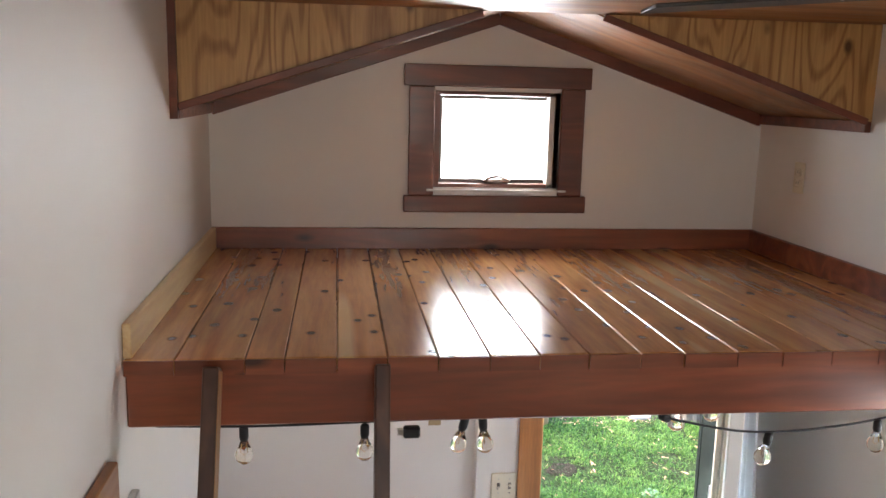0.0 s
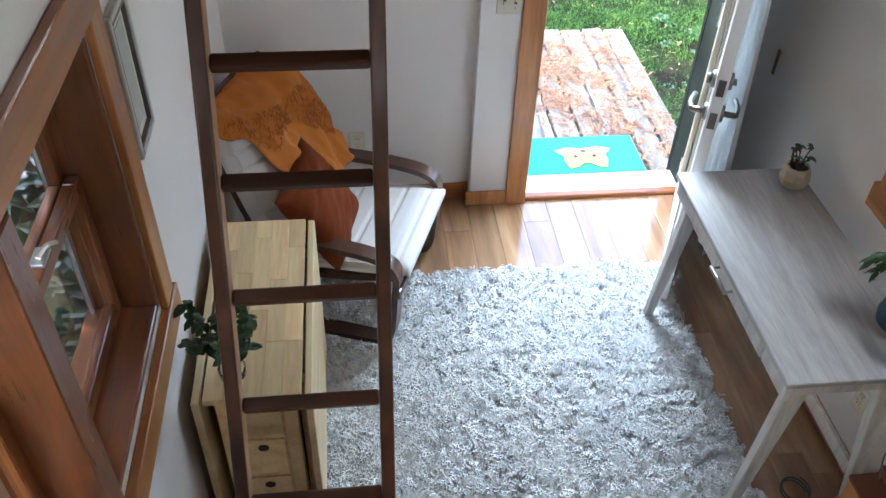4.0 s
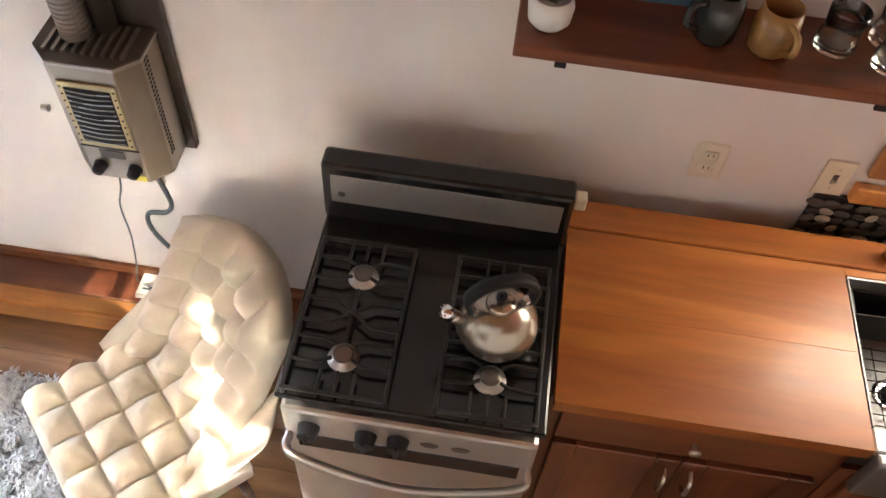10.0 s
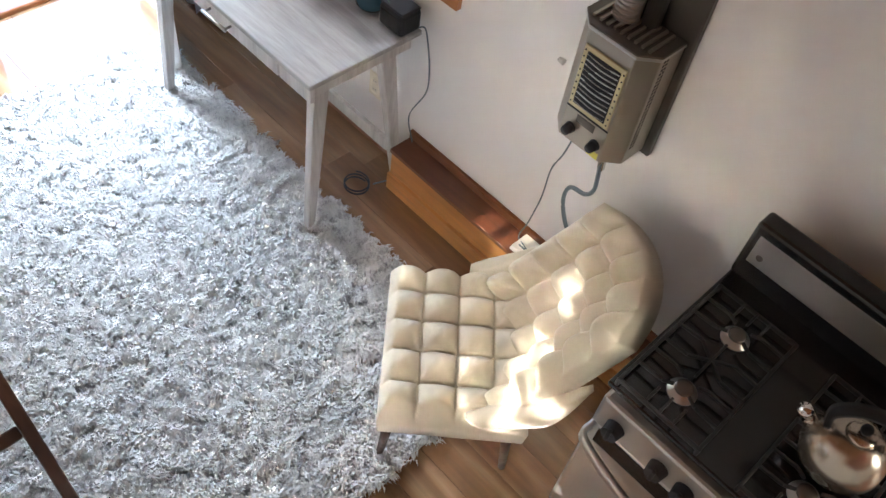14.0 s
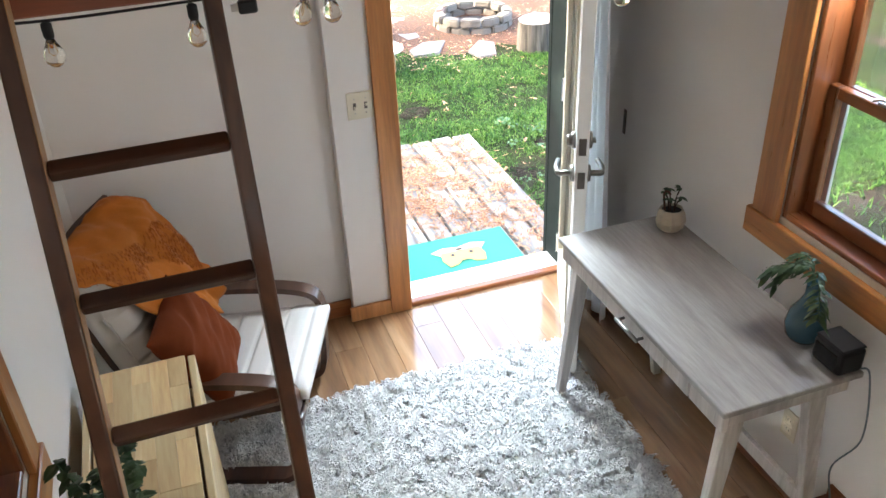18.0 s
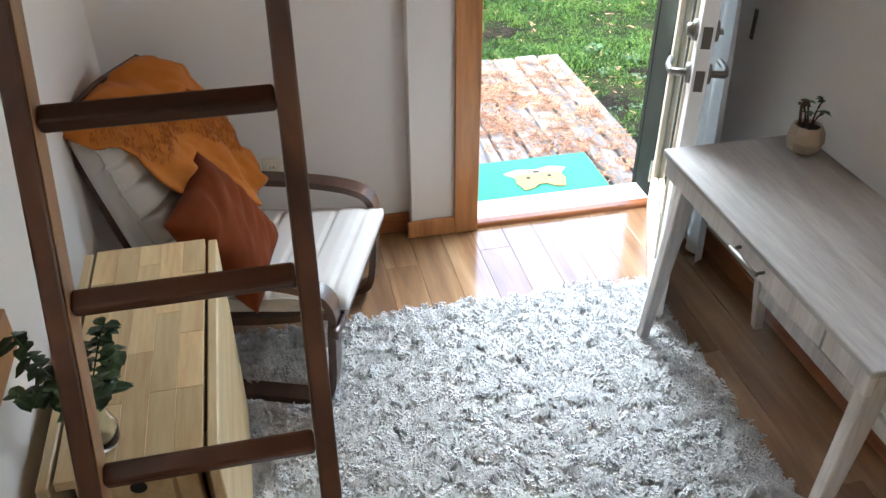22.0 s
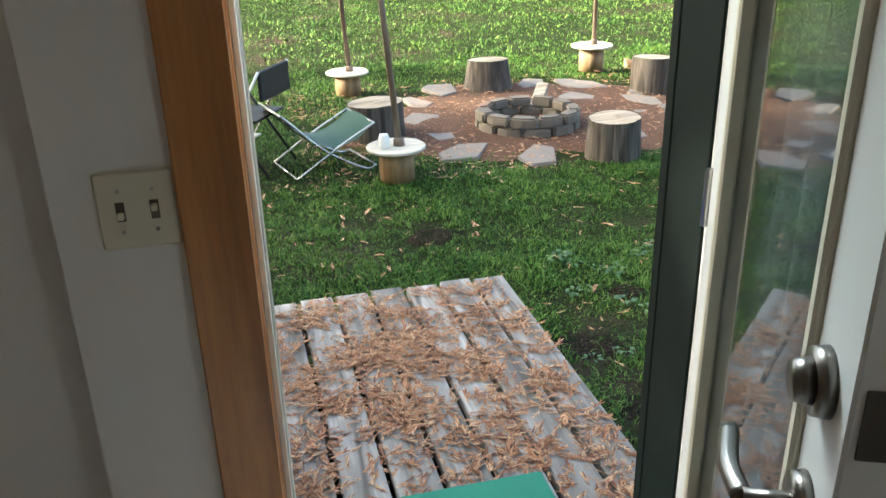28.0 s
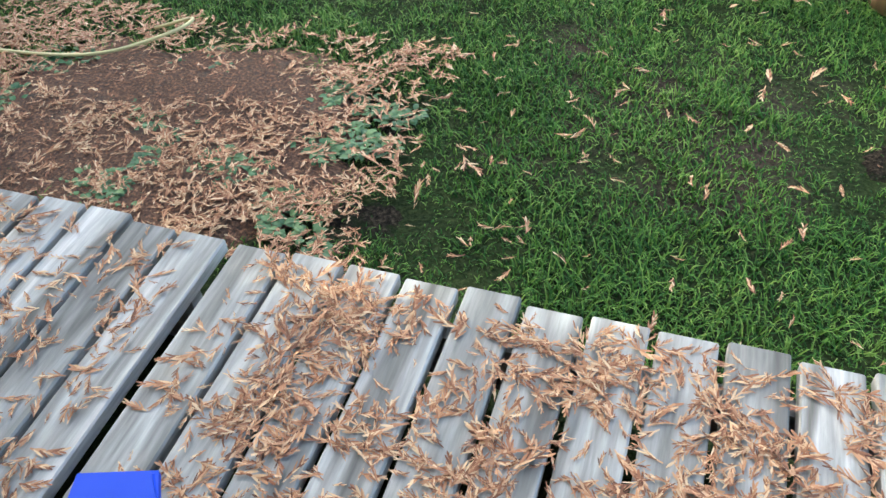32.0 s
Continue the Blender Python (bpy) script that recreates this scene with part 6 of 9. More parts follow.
def cabinet(name, label, y0, y1, doors, drawer, top, body_top=None):
    """A base cabinet; its doors face the room."""
    t = thing(name, label, "cabinet", "base cabinets")
    xf = COUNTER[0] + 0.028
    part("body", bx(xf + 0.02, 1.598, y0 + 0.001, y1 - 0.001, 0.09, body_top or top, bevel=0.001), M_CABINET, t)
    part("toe_kick", bx(xf + 0.075, XR - 0.002, y0 + 0.001, y1 - 0.001, 0.0, 0.0895), M_BLACKPLASTIC, t)
    part("face_frame", bx(xf + 0.006, xf + 0.0195, y0 + 0.001, y1 - 0.001, 0.09, top, bevel=0.001), M_CABINET, t)
    ztop = top - 0.02
    if drawer:
        dr = part("drawer_front", bx(xf - 0.012, xf + 0.0055, y0 + 0.03, y1 - 0.03, ztop - 0.135, ztop, bevel=0.003), M_CABINET_H, t)
        part("knob", lathe(bmesh.new(), [(0.005, 0), (0.005, 0.012), (0.013, 0.018), (0.012, 0.024), (0.001, 0.026)], n=14), M_NICKEL, dr, "satin nickel knob", True).matrix_basis = Matrix.Translation((xf - 0.012, (y0 + y1) / 2, ztop - 0.068)) @ Euler((0, radians(-90), 0)).to_matrix().to_4x4()
        ztop -= 0.165
    w = (y1 - y0 - 0.06) / doors
    for i in range(doors):
        a, b = y0 + 0.03 + i * w + 0.0015, y0 + 0.03 + (i + 1) * w - 0.0015
        dn = part("door", bx(xf - 0.004, xf + 0.0055, a + 0.052, b - 0.052, 0.16, ztop - 0.052, bevel=0.001), M_CABINET, t)
        for q in ((a, a + 0.055, 0.105, ztop), (b - 0.055, b, 0.105, ztop)):
            part("stile", bx(xf - 0.013, xf + 0.0056, *q, bevel=0.003), M_CABINET, dn)
        for q in ((a + 0.0553, b - 0.0553, 0.105, 0.16), (a + 0.0553, b - 0.0553, ztop - 0.055, ztop)):
            part("rail", bx(xf - 0.0128, xf + 0.0056, *q, bevel=0.003), M_CABINET_H, dn)
        hy = b - 0.028 if i == 0 and doors > 1 else a + 0.028
        pts = curve_pts([(xf - 0.0135, hy, ztop - 0.035), (xf - 0.040, hy, ztop - 0.050), (xf - 0.042, hy, ztop - 0.105), (xf - 0.0135, hy, ztop - 0.125)], 7)
        part("handle", tube(bmesh.new(), pts, 0.0052, 8), M_NICKEL, dn, "satin nickel arched pull", True)
    return t


CX0, CY0, CY1 = COUNTER           # front edge, sink side, stove side
SINK0 = CY0 - 0.60
cabinet("base_cabinet", "reddish wooden base cabinet with a drawer and two doors", CY0 - 0.002, CY1, 2, True, 0.872)
cabinet("base_cabinet", "reddish wooden sink cabinet with two doors", SINK0, CY0 - 0.004, 2, False, 0.745, 0.675)
cabinet("base_cabinet", "reddish wooden cabinet beyond the sink", SINK0 - 0.45, SINK0 - 0.002, 1, True, 0.872)
ct = thing("countertop", "glossy orange-brown wooden countertop", "countertop")
n = 2
for i in range(n):
    a, b = CX0 + (1.510 - CX0) * i / n, CX0 + (1.510 - CX0) * (i + 1) / n
    part("board", bx(a, b - 0.0002, CY0, CY1 - 0.004, 0.8725, 0.910, bevel=0.0008), M_COUNTER, ct)
part("sink_strip", bx(SINK[1] + 0.004, 1.510, SINK0, CY0 - 0.0004, 0.8725, 0.910, bevel=0.001), M_COUNTER, ct)
part("side_board", bx(CX0, 1.510, SINK0 - 0.45, SINK0 - 0.002, 0.8725, 0.910, bevel=0.002), M_COUNTER, ct)
part("backsplash", bx(1.513, 1.600, SINK0 - 0.45, CY1 - 0.004, 0.8725, 0.913, bevel=0.003), M_COUNTER, ct, "orange-brown wooden rear strip")


def sink():
    x0, x1 = SINK                  # front of the apron, rear
    y0, y1 = SINK0 + 0.004, CY0 - 0.006
    t = thing("farmhouse_sink", "stainless apron-front sink set into the counter", "sink")
    part("apron", bx(x0, x0 + 0.03, y0, y1, 0.752, 0.902, bevel=0.008, seg=2), M_STEEL_APRON, t, "stainless front apron in a dimmed tone")
    part("rim", bx(x0 + 0.0305, x0 + 0.085, y0, y1, 0.880, 0.9015, bevel=0.004), M_STEEL, t)
    zb = 0.752 - 0.06
    bm = bmesh.new()
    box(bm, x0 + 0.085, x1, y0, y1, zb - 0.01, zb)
    part("basin_floor", bm, M_BASIN_SHADED, t)
    part("basin_wall", bx(x0 + 0.075, x0 + 0.085, y0, y1, zb, 0.8795), M_BASIN_SHADED, t)
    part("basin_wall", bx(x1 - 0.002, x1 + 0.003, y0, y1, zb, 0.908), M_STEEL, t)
    part("basin_wall", bx(x0 + 0.0855, x1 - 0.0025, y1 - 0.004, y1, zb, 0.905), M_BASIN_SHADED, t)
    part("basin_wall", bx(x0 + 0.0855, x1 - 0.0025, y0, y0 + 0.004, zb, 0.905), M_BASIN_SHADED, t)
    cx, cy = (x0 + 0.085 + x1) / 2 + 0.02, y1 - 0.17
    part("drain", lathe(bmesh.new(), [(0.045, 0.0005), (0.043, 0.004), (0.034, 0.003), (0.026, 0.001), (0.001, 0.001)], (cx, cy, zb)), M_CHROME, t, "round drain ring", True)
    part("drain_cap", lathe(bmesh.new(), [(0.026, 0.0012), (0.026, 0.010), (0.001, 0.012)], (cx, cy, zb)), M_BLACKPLASTIC, t, "", True)
    # wire rack on the bottom
    r = thing("sink_rack", "coated black wire rack lying in the sink", "rack")
    ra, rb, rc, rd = x0 + 0.11, x1 - 0.05, y0 + 0.05, y1 - 0.03
    for i in range(11):
        x = ra + (rb - ra) * i / 10
        part("wire", tube(bmesh.new(), curve_pts([(x, rd, zb + 0.05), (x, rd - 0.02, zb + 0.018), (x, rc + 0.10, zb + 0.018), (x, rc + 0.02, zb + 0.060), (x, rc, zb + 0.085), (x + 0.008, rc - 0.006, zb + 0.090), (x + 0.014, rc + 0.002, zb + 0.080)], 4), 0.0019, 5), M_BLACKPLASTIC, r)
    for i in range(6):
        y = rc + 0.10 + (rd - rc - 0.13) * i / 5
        part("wire", tube(bmesh.new(), [(ra - 0.006, y, zb + 0.0141), (rb + 0.006, y, zb + 0.0141)], 0.0018, 5), M_BLACKPLASTIC, r)
    for x in (ra, rb):
        for y in (rc + 0.1, rd - 0.03):
            part("foot", cyl(bmesh.new(), (x, y, zb + 0.0002), (x, y, zb + 0.012), 0.004, n=8), M_BLACKPLASTIC, r)
    cdy = thing("sink_caddy", "black open caddy holding a wooden-handled brush", "caddy")
    q = (x1 - 0.075, x1 - 0.006, y1 - 0.16, y1 - 0.02)
    zc = 0.780
    for a in ((q[0], q[0] + 0.004, q[2], q[3]), (q[1] - 0.004, q[1], q[2], q[3]), (q[0] + 0.0042, q[1] - 0.0042, q[2], q[2] + 0.004), (q[0] + 0.0042, q[1] - 0.0042, q[3] - 0.004, q[3])):
        part("side", bx(*a, zc, zc + 0.095, bevel=0.001), M_BLACKPLASTIC, cdy)
    part("base", bx(q[0] + 0.0042, q[1] - 0.0042, q[2] + 0.0042, q[3] - 0.0042, zc, zc + 0.003), M_BLACKPLASTIC, cdy)
    br = thing("dish_brush", "dish brush with a pale wooden handle", "brush")
    part("handle", tube(bmesh.new(), [((q[0] + q[1]) / 2, q[2] + 0.06, zc + 0.01), ((q[0] + q[1]) / 2 + 0.01, q[2] - 0.02, zc + 0.11), ((q[0] + q[1]) / 2 + 0.015, q[2] - 0.075, zc + 0.155)], 0.0075, 8), M_BIRCH, br, "", True)
    # faucet
    fz = 0.9135
    fx, fy = 1.556, CY0 - 0.21
    fa = thing("faucet", "chrome bridge faucet with cross handles", "faucet")
    part("bridge", tube(bmesh.new(), [(fx, fy - 0.11, fz + 0.05), (fx, fy + 0.11, fz + 0.05)], 0.011, 12), M_CHROME, fa, "", True)
    for s in (-1, 1):
        part("post", cyl(bmesh.new(), (fx, fy + s * 0.10, fz), (fx, fy + s * 0.10, fz + 0.07), 0.020, 0.012, 16), M_CHROME, fa, "", True)
        bm = bmesh.new()
        for k in range(4):
            a = k * math.pi / 2 + 0.4
            cyl(bm, (fx, fy + s * 0.10, fz + 0.080), (fx + 0.030 * math.cos(a), fy + s * 0.10 + 0.030 * math.sin(a), fz + 0.082), 0.005, 0.007, 8)
        cyl(bm, (fx, fy + s * 0.10, fz + 0.0705), (fx, fy + s * 0.10, fz + 0.090), 0.010, n=12)
        part("cross_handle", bm, M_CHROME, fa, "", True)
    part("spout", tube(bmesh.new(), curve_pts([(fx, fy, fz + 0.061), (fx, fy, fz + 0.16), (fx - 0.05, fy, fz + 0.20), (fx - 0.13, fy, fz + 0.17), (fx - 0.14, fy, fz + 0.12)], 8), 0.010, 10), M_CHROME, fa, "", True)


sink()
# pebble strip under the kitchen window
pb = tagged(new("pebble_border"), "strip of dark and pale river pebbles under the window", "pebbles", "", "structure")
part("bed", bx(XR - 0.010, XR - 0.001, SINK0 - 0.3, CY0 + 0.075, 0.80, KW[2] - 0.081), M_IRON, pb)
r = random.Random(2)
pm = [to_mesh("pebble", lathe(bmesh.new(), [(0.001, -0.004), (0.009, -0.002), (0.012, 0.001), (0.008, 0.005), (0.001, 0.006)], n=9), k, True) for k in (M_PEBBLE, M_PEBBLE, M_PEBBLE, M_PEBBLE, M_PEBBLE, M_STONE, M_PEBBLEPALE)]
y = CY0 + 0.066
while y > SINK0 + 0.1:
    z = 0.82
    while z < KW[2] - 0.088:
        o = new("pebble", r.choice(pm))
        o.parent = pb
        s = r.uniform(1.0, 1.7)
        o.matrix_basis = Matrix.Translation((XR - 0.0125, y + r.uniform(-0.004, 0.004), z + r.uniform(0, 0.004))) @ Euler((0, radians(-90), r.uniform(-0.3, 0.3))).to_matrix().to_4x4() @ Matrix.Diagonal((s * 0.8, s * 1.2, 1, 1))
        z += 0.027
    y -= 0.036

# shelf with mugs and glasses
sh = thing("wall_shelf", "varnished wooden shelf on black iron brackets", "shelf")
SX0, SY0, SY1, SZ = SHELF
part("board", bx(SX0, XR - 0.002, SY0, SY1, SZ, SZ + 0.028, bevel=0.003), M_CABINET_H, sh, "red-brown wooden board")
for y in (SY1 - 0.09, SY0 + 0.09, SY0 + 0.02):
    b = part("bracket", bx(SX0 + 0.02, XR - 0.003, y - 0.011, y + 0.011, SZ - 0.0085, SZ - 0.0005, bevel=0.001), M_BLACKPLASTIC, sh, "black iron bracket")
    part("hook_end", bx(SX0 + 0.012, SX0 + 0.0195, y - 0.011, y + 0.011, SZ - 0.022, SZ - 0.0005, bevel=0.001), M_BLACKPLASTIC, b)
    part("wall_leg", bx(XR - 0.010, XR - 0.003, y - 0.011, y + 0.011, SZ - 0.09, SZ - 0.009, bevel=0.001), M_BLACKPLASTIC, b)
ZS = SZ + 0.0284
SD = SY0 - SY1


def at_shelf(k, dx=0.09):
    return (SX0 + dx, SY1 + SD * k, ZS)


pp = thing("potted_plant", "small succulent in a white ribbed pot on the shelf", "plant", "", pose(*at_shelf(0.075, 0.075)))
part("pot", lathe(bmesh.new(), [(0.030, 0), (0.040, 0.012), (0.043, 0.04), (0.038, 0.062), (0.034, 0.062), (0.036, 0.05), (0.001, 0.048)], n=24), M_WHITE_TRIM, pp, "white pot", True)
v, f = [], []
for i in range(26):
    a = i * 2.4
    leaf_blade(v, f, (0.01 * math.cos(a), 0.01 * math.sin(a), 0.052), (math.cos(a), math.sin(a), 0.9 + 0.04 * i), 0.035 + 0.0006 * i, 0.013, 0.3)
part_raw("leaf", v, f, M_LEAF, pp)
art = thing("painting", "small blue painting leaning on the wall behind the mugs", "painting")
part("canvas", bx(XR - 0.028, XR - 0.008, SY1 + SD * 0.42, SY1 + SD * 0.12, ZS + 0.0004, ZS + 0.24, bevel=0.002), M_ART, art, "blue painted canvas")
part("stroke", bx(XR - 0.0295, XR - 0.0283, SY1 + SD * 0.25, SY1 + SD * 0.14, ZS + 0.03, ZS + 0.042), plain("red_stroke", (0.45, 0.06, 0.04), 0.6), art, "red brush stroke")


def mug(k, dx, mat, label, tall=0.09, turn=0):
    t = thing("mug", label, "mug", "mugs on the shelf", pose(*at_shelf(k, dx), 0, 0, turn))
    part("body", lathe(bmesh.new(), [(0.034, 0), (0.040, 0.008), (0.042, tall * 0.5), (0.037, tall), (0.033, tall), (0.037, tall * 0.5), (0.034, 0.012), (0.001, 0.010)], n=28), mat, t, "", True)
    part("handle", tube(bmesh.new(), curve_pts([(0.038, 0, tall * 0.82), (0.066, 0, tall * 0.80), (0.070, 0, tall * 0.45), (0.041, 0, tall * 0.25)], 6), 0.0065, 8), mat, t, "", True)


mug(0.47, 0.10, M_CLAYDARK, "dark glazed pottery mug", 0.10, 120)
mug(0.60, 0.085, M_CLAYOCHRE, "ochre and dark glazed pottery mug", 0.092, 200)


def tumbler(k, dx, label):
    t = thing("drinking_glass", label, "glass", "glasses on the shelf", pose(*at_shelf(k, dx)))
    part("body", lathe(bmesh.new(), [(0.030, 0), (0.037, 0.004), (0.038, 0.03), (0.033, 0.045), (0.037, 0.085), (0.0345, 0.085), (0.031, 0.045), (0.035, 0.03), (0.033, 0.012), (0.001, 0.010)], n=28), M_JAR, t, "", True)


tumbler(0.76, 0.11, "clear stemless drinking glass")
tumbler(0.89, 0.075, "clear stemless drinking glass")
tumbler(0.90, 0.15, "clear stemless drinking glass")

# plug beside the backguard
pl = thing("plug_adapter", "small ivory plug adapter beside the stove", "adapter")
part("body", bx(1.560, 1.592, STOVE[2] - 0.050, STOVE[2] - 0.022, 0.9135, 0.955, bevel=0.004), M_IVORY, pl)

# ---- wheel box, heater, cables ----
HX0, HY0, HY1, HZ0, HZ1 = HEATER
def wheel_box(label, b, wall, s):
    """A long box over a wheel; s is the way from its front to the wall."""
    wb = thing("wheel_box", label, "box", "wheel boxes along the walls")

    def slab(nm, a0, a1, y0, y1, z0, z1, mat, lab=""):
        q0, q1 = sorted((a0, a1))
        part(nm, bx(q0, q1, y0, y1, z0, z1, bevel=0.002), mat, wb, lab)

    slab("front_panel", b[0], b[0] + s * 0.018, b[1], b[2], 0.0, b[3] - 0.0185, M_TRIM_H2, "yellow-brown wooden front board")
    slab("end_panel", b[0] + s * 0.0185, wall - s * 0.018, b[2] - 0.018, b[2], 0.0, b[3] - 0.0185, M_TRIM_H2)
    slab("top", b[0] - s * 0.006, wall - s * 0.018, b[1], b[2] + 0.004, b[3] - 0.018, b[3], M_CABINET_H, "dark red-brown top board")
    slab("cap_strip", wall - s * 0.017, wall - s * 0.001, b[1], b[2] + 0.010, 0.0865, b[3] + 0.030, M_TRIM_H)
    slab("skirt", b[0] - s * 0.016, b[0] - s * 0.0005, b[1], b[2], 0.0, 0.080, M_TRIM_H2)


wheel_box("long wooden wheel-well box under the wall heater", WBOX, XR, 1)
wheel_box("long wooden wheel-well box beside the ladder foot", LBOX, XL, -1)
bk = thing("booklet", "small stack of pale leaflets on the wheel box", "booklet")
for i in range(3):
    part("sheet", bx(XR - 0.105 + 0.004 * i, XR - 0.025 + 0.003 * i, 0.700, 0.830, WBOX[3] + 0.0005 + 0.004 * i, WBOX[3] + 0.004 + 0.004 * i), M_PAPER, bk)
    part("print_bar", bx(XR - 0.085 + 0.003 * i, XR - 0.078 + 0.003 * i, 0.715, 0.815, WBOX[3] + 0.0127, WBOX[3] + 0.0131), M_BIN, bk) if i == 2 else None


def heater():
    t = thing("wall_heater", "small stainless propane fireplace heater on the wall", "heater")
    ym = (HY0 + HY1) / 2
    c = 0.045
    prof = [(XR - 0.030, HY0), (HX0 + c, HY0), (HX0, HY0 + c), (HX0, HY1 - c), (HX0 + c, HY1), (XR - 0.030, HY1)]

    def prism(z0, z1, grow=0.0):
        bm = bmesh.new()
        cx = (HX0 + XR) / 2
        a = [bm.verts.new((x + grow * (-1 if x < cx else 0), y + grow * (1 if y > ym else -1), z0)) for x, y in prof]
        b = [bm.verts.new((v.co.x, v.co.y, z1)) for v in a]
        bm.faces.new(a[::-1])
        bm.faces.new(b)
        for i in range(6):
            bm.faces.new((a[i], a[(i + 1) % 6], b[(i + 1) % 6], b[i]))
        bmesh.ops.bevel(bm, geom=bm.edges[:], offset=0.002, segments=1, affect="EDGES")
        return bm

    part("body", prism(HZ0, HZ1 - 0.012), M_STEEL_HEATER, t, "brushed steel casing")
    top = part("top_grille", prism(HZ1 - 0.0118, HZ1 - 0.006, 0.004), M_DARKSTEEL, t, "dark perforated top")
    for i in range(9):
        y = HY0 + 0.03 + (HY1 - HY0 - 0.06) * i / 8
        part("louvre", bx(HX0 + 0.025, XR - 0.045, y - 0.004, y + 0.004, HZ1 - 0.0058, HZ1 + 0.001), M_STEEL_HEATER, top)
    part("rim", prism(HZ1 - 0.022, HZ1 - 0.0122, 0.0035), M_STEEL, t)
    fw = part("fire_window", bx(HX0 - 0.006, HX0 - 0.0005, HY0 + c + 0.004, HY1 - c - 0.004, HZ0 + 0.115, HZ1 - 0.060, bevel=0.002), M_GOLD, t, "tan framed fire window")
    part("dark_opening", bx(HX0 - 0.0075, HX0 - 0.0062, HY0 + c + 0.018, HY1 - c - 0.018, HZ0 + 0.130, HZ1 - 0.075), M_BLACKPLASTIC, fw)
    w0, w1, g0, g1 = HY0 + c + 0.018, HY1 - c - 0.018, HZ0 + 0.130, HZ1 - 0.075
    for i in range(11):
        z = g0 + (g1 - g0) * (i + 0.5) / 11
        part("mesh_bar", tube(bmesh.new(), curve_pts([(HX0 - 0.0085, w0 + 0.002, z), (HX0 - 0.0105, (w0 + w1) / 2, z - 0.003), (HX0 - 0.0085, w1 - 0.002, z)], 4), 0.0016, 5), M_NICKEL, fw)
    for i in range(9):
        for y in (w0 - 0.008, w1 + 0.008):
            part("rivet", cyl(bmesh.new(), (HX0 - 0.0075, y, g0 + (g1 - g0) * i / 8), (HX0 - 0.0062, y, g0 + (g1 - g0) * i / 8), 0.0025, n=8), M_BLACKPLASTIC, fw)
    part("door_latch", cyl(bmesh.new(), (HX0 + 0.004, HY1 + 0.001, HZ0 + 0.21), (HX0 + 0.004, HY1 + 0.018, HZ0 + 0.21), 0.009, 0.007, 14), M_NICKEL, t)
    part("name_plate", bx(HX0 - 0.003, HX0 - 0.0005, ym - 0.030, ym + 0.030, HZ0 + 0.075, HZ0 + 0.100, bevel=0.0008), M_DARKSTEEL, t, "dark oval name plate")
    part("lower_rule", bx(HX0 - 0.003, HX0 - 0.0005, HY0 + c, HY1 - c, HZ0 + 0.107, HZ0 + 0.111), M_BLACKPLASTIC, t)
    for y in (HY1 - 0.075, HY0 + 0.070):
        part("knob", cyl(bmesh.new(), (HX0 - 0.0005, y, HZ0 + 0.045), (HX0 - 0.026, y, HZ0 + 0.045), 0.017, 0.013, 16), M_BLACKPLASTIC, t, "black control knob", True)
    part("yellow_label", bx(HX0 - 0.0025, HX0 - 0.0005, HY0 + 0.050, HY0 + 0.085, HZ0 + 0.004, HZ0 + 0.024), M_YELLOWTAG, t, "yellow warning label")
    part("wall_plate", bx(XR - 0.026, XR - 0.002, HY0 - 0.020, HY1 - 0.03, HZ0 - 0.02, HZ1 + 0.20, bevel=0.003), M_DARKSTEEL, t, "dark steel heat shield")
    part("exhaust_pipe", cyl(bmesh.new(), (HX0 + 0.115, ym - 0.020, HZ1 - 0.004), (HX0 + 0.115, ym - 0.020, FLUE_TOP - 0.05), 0.024, n=20), M_DARKSTEEL, t, "dark smooth pipe beside the flue", True)
    for i in range(24):
        z = HZ0 + 0.05 + 0.0125 * i
        for x in (HX0 + c + 0.012, HX0 + c + 0.024):
            part("side_slot", bx(x, x + 0.007, HY0 - 0.0012, HY0 - 0.0002, z, z + 0.006), M_BLACKPLASTIC, t)
    part("vent_plate", bx(XR - 0.034, XR - 0.0262, ym - 0.02, ym + 0.05, HZ1 + 0.135, HZ1 + 0.195, bevel=0.002), M_GOLD, t, "bright brass-toned vent plate")
    cl = part("clip", bx(XR - 0.036, XR - 0.0262, HY0 + 0.02, HY0 + 0.055, HZ1 + 0.12, HZ1 + 0.17, bevel=0.003), M_STEEL, t, "bright bracket clip")
    # ribbed flue
    fx, fy = HX0 + 0.085, ym + 0.035
    prof2 = []
    z = 0.0
    while z < FLUE_TOP - HZ1:
        prof2 += [(0.0315, z), (0.0355, z + 0.003), (0.0355, z + 0.009), (0.0315, z + 0.012)]
        z += 0.0125
    part("flue", lathe(bmesh.new(), prof2, (fx, fy, HZ1 - 0.002), n=20), M_FLUE, t, "ribbed flexible steel flue", False)
    bm = tube(bmesh.new(), curve_pts([(1.575, 0.628, HZ0), (1.585, 0.628, 0.76), (1.60, 0.628, 0.66), (1.60, 0.650, 0.618), (1.60, 0.705, 0.600), (1.60, 0.712, 0.530), (1.60, 0.670, 0.440), (1.61, 0.600, 0.370), (1.63, 0.52, 0.32)], 10), 0.007, 8)
    part("gas_hose", bm, M_BIN, t, "grey gas hose", True)
    part("hose_nut", cyl(bmesh.new(), (1.575, 0.628, HZ0 - 0.001), (1.590, 0.628, HZ0 - 0.110), 0.011, n=6), M_NICKEL, t)
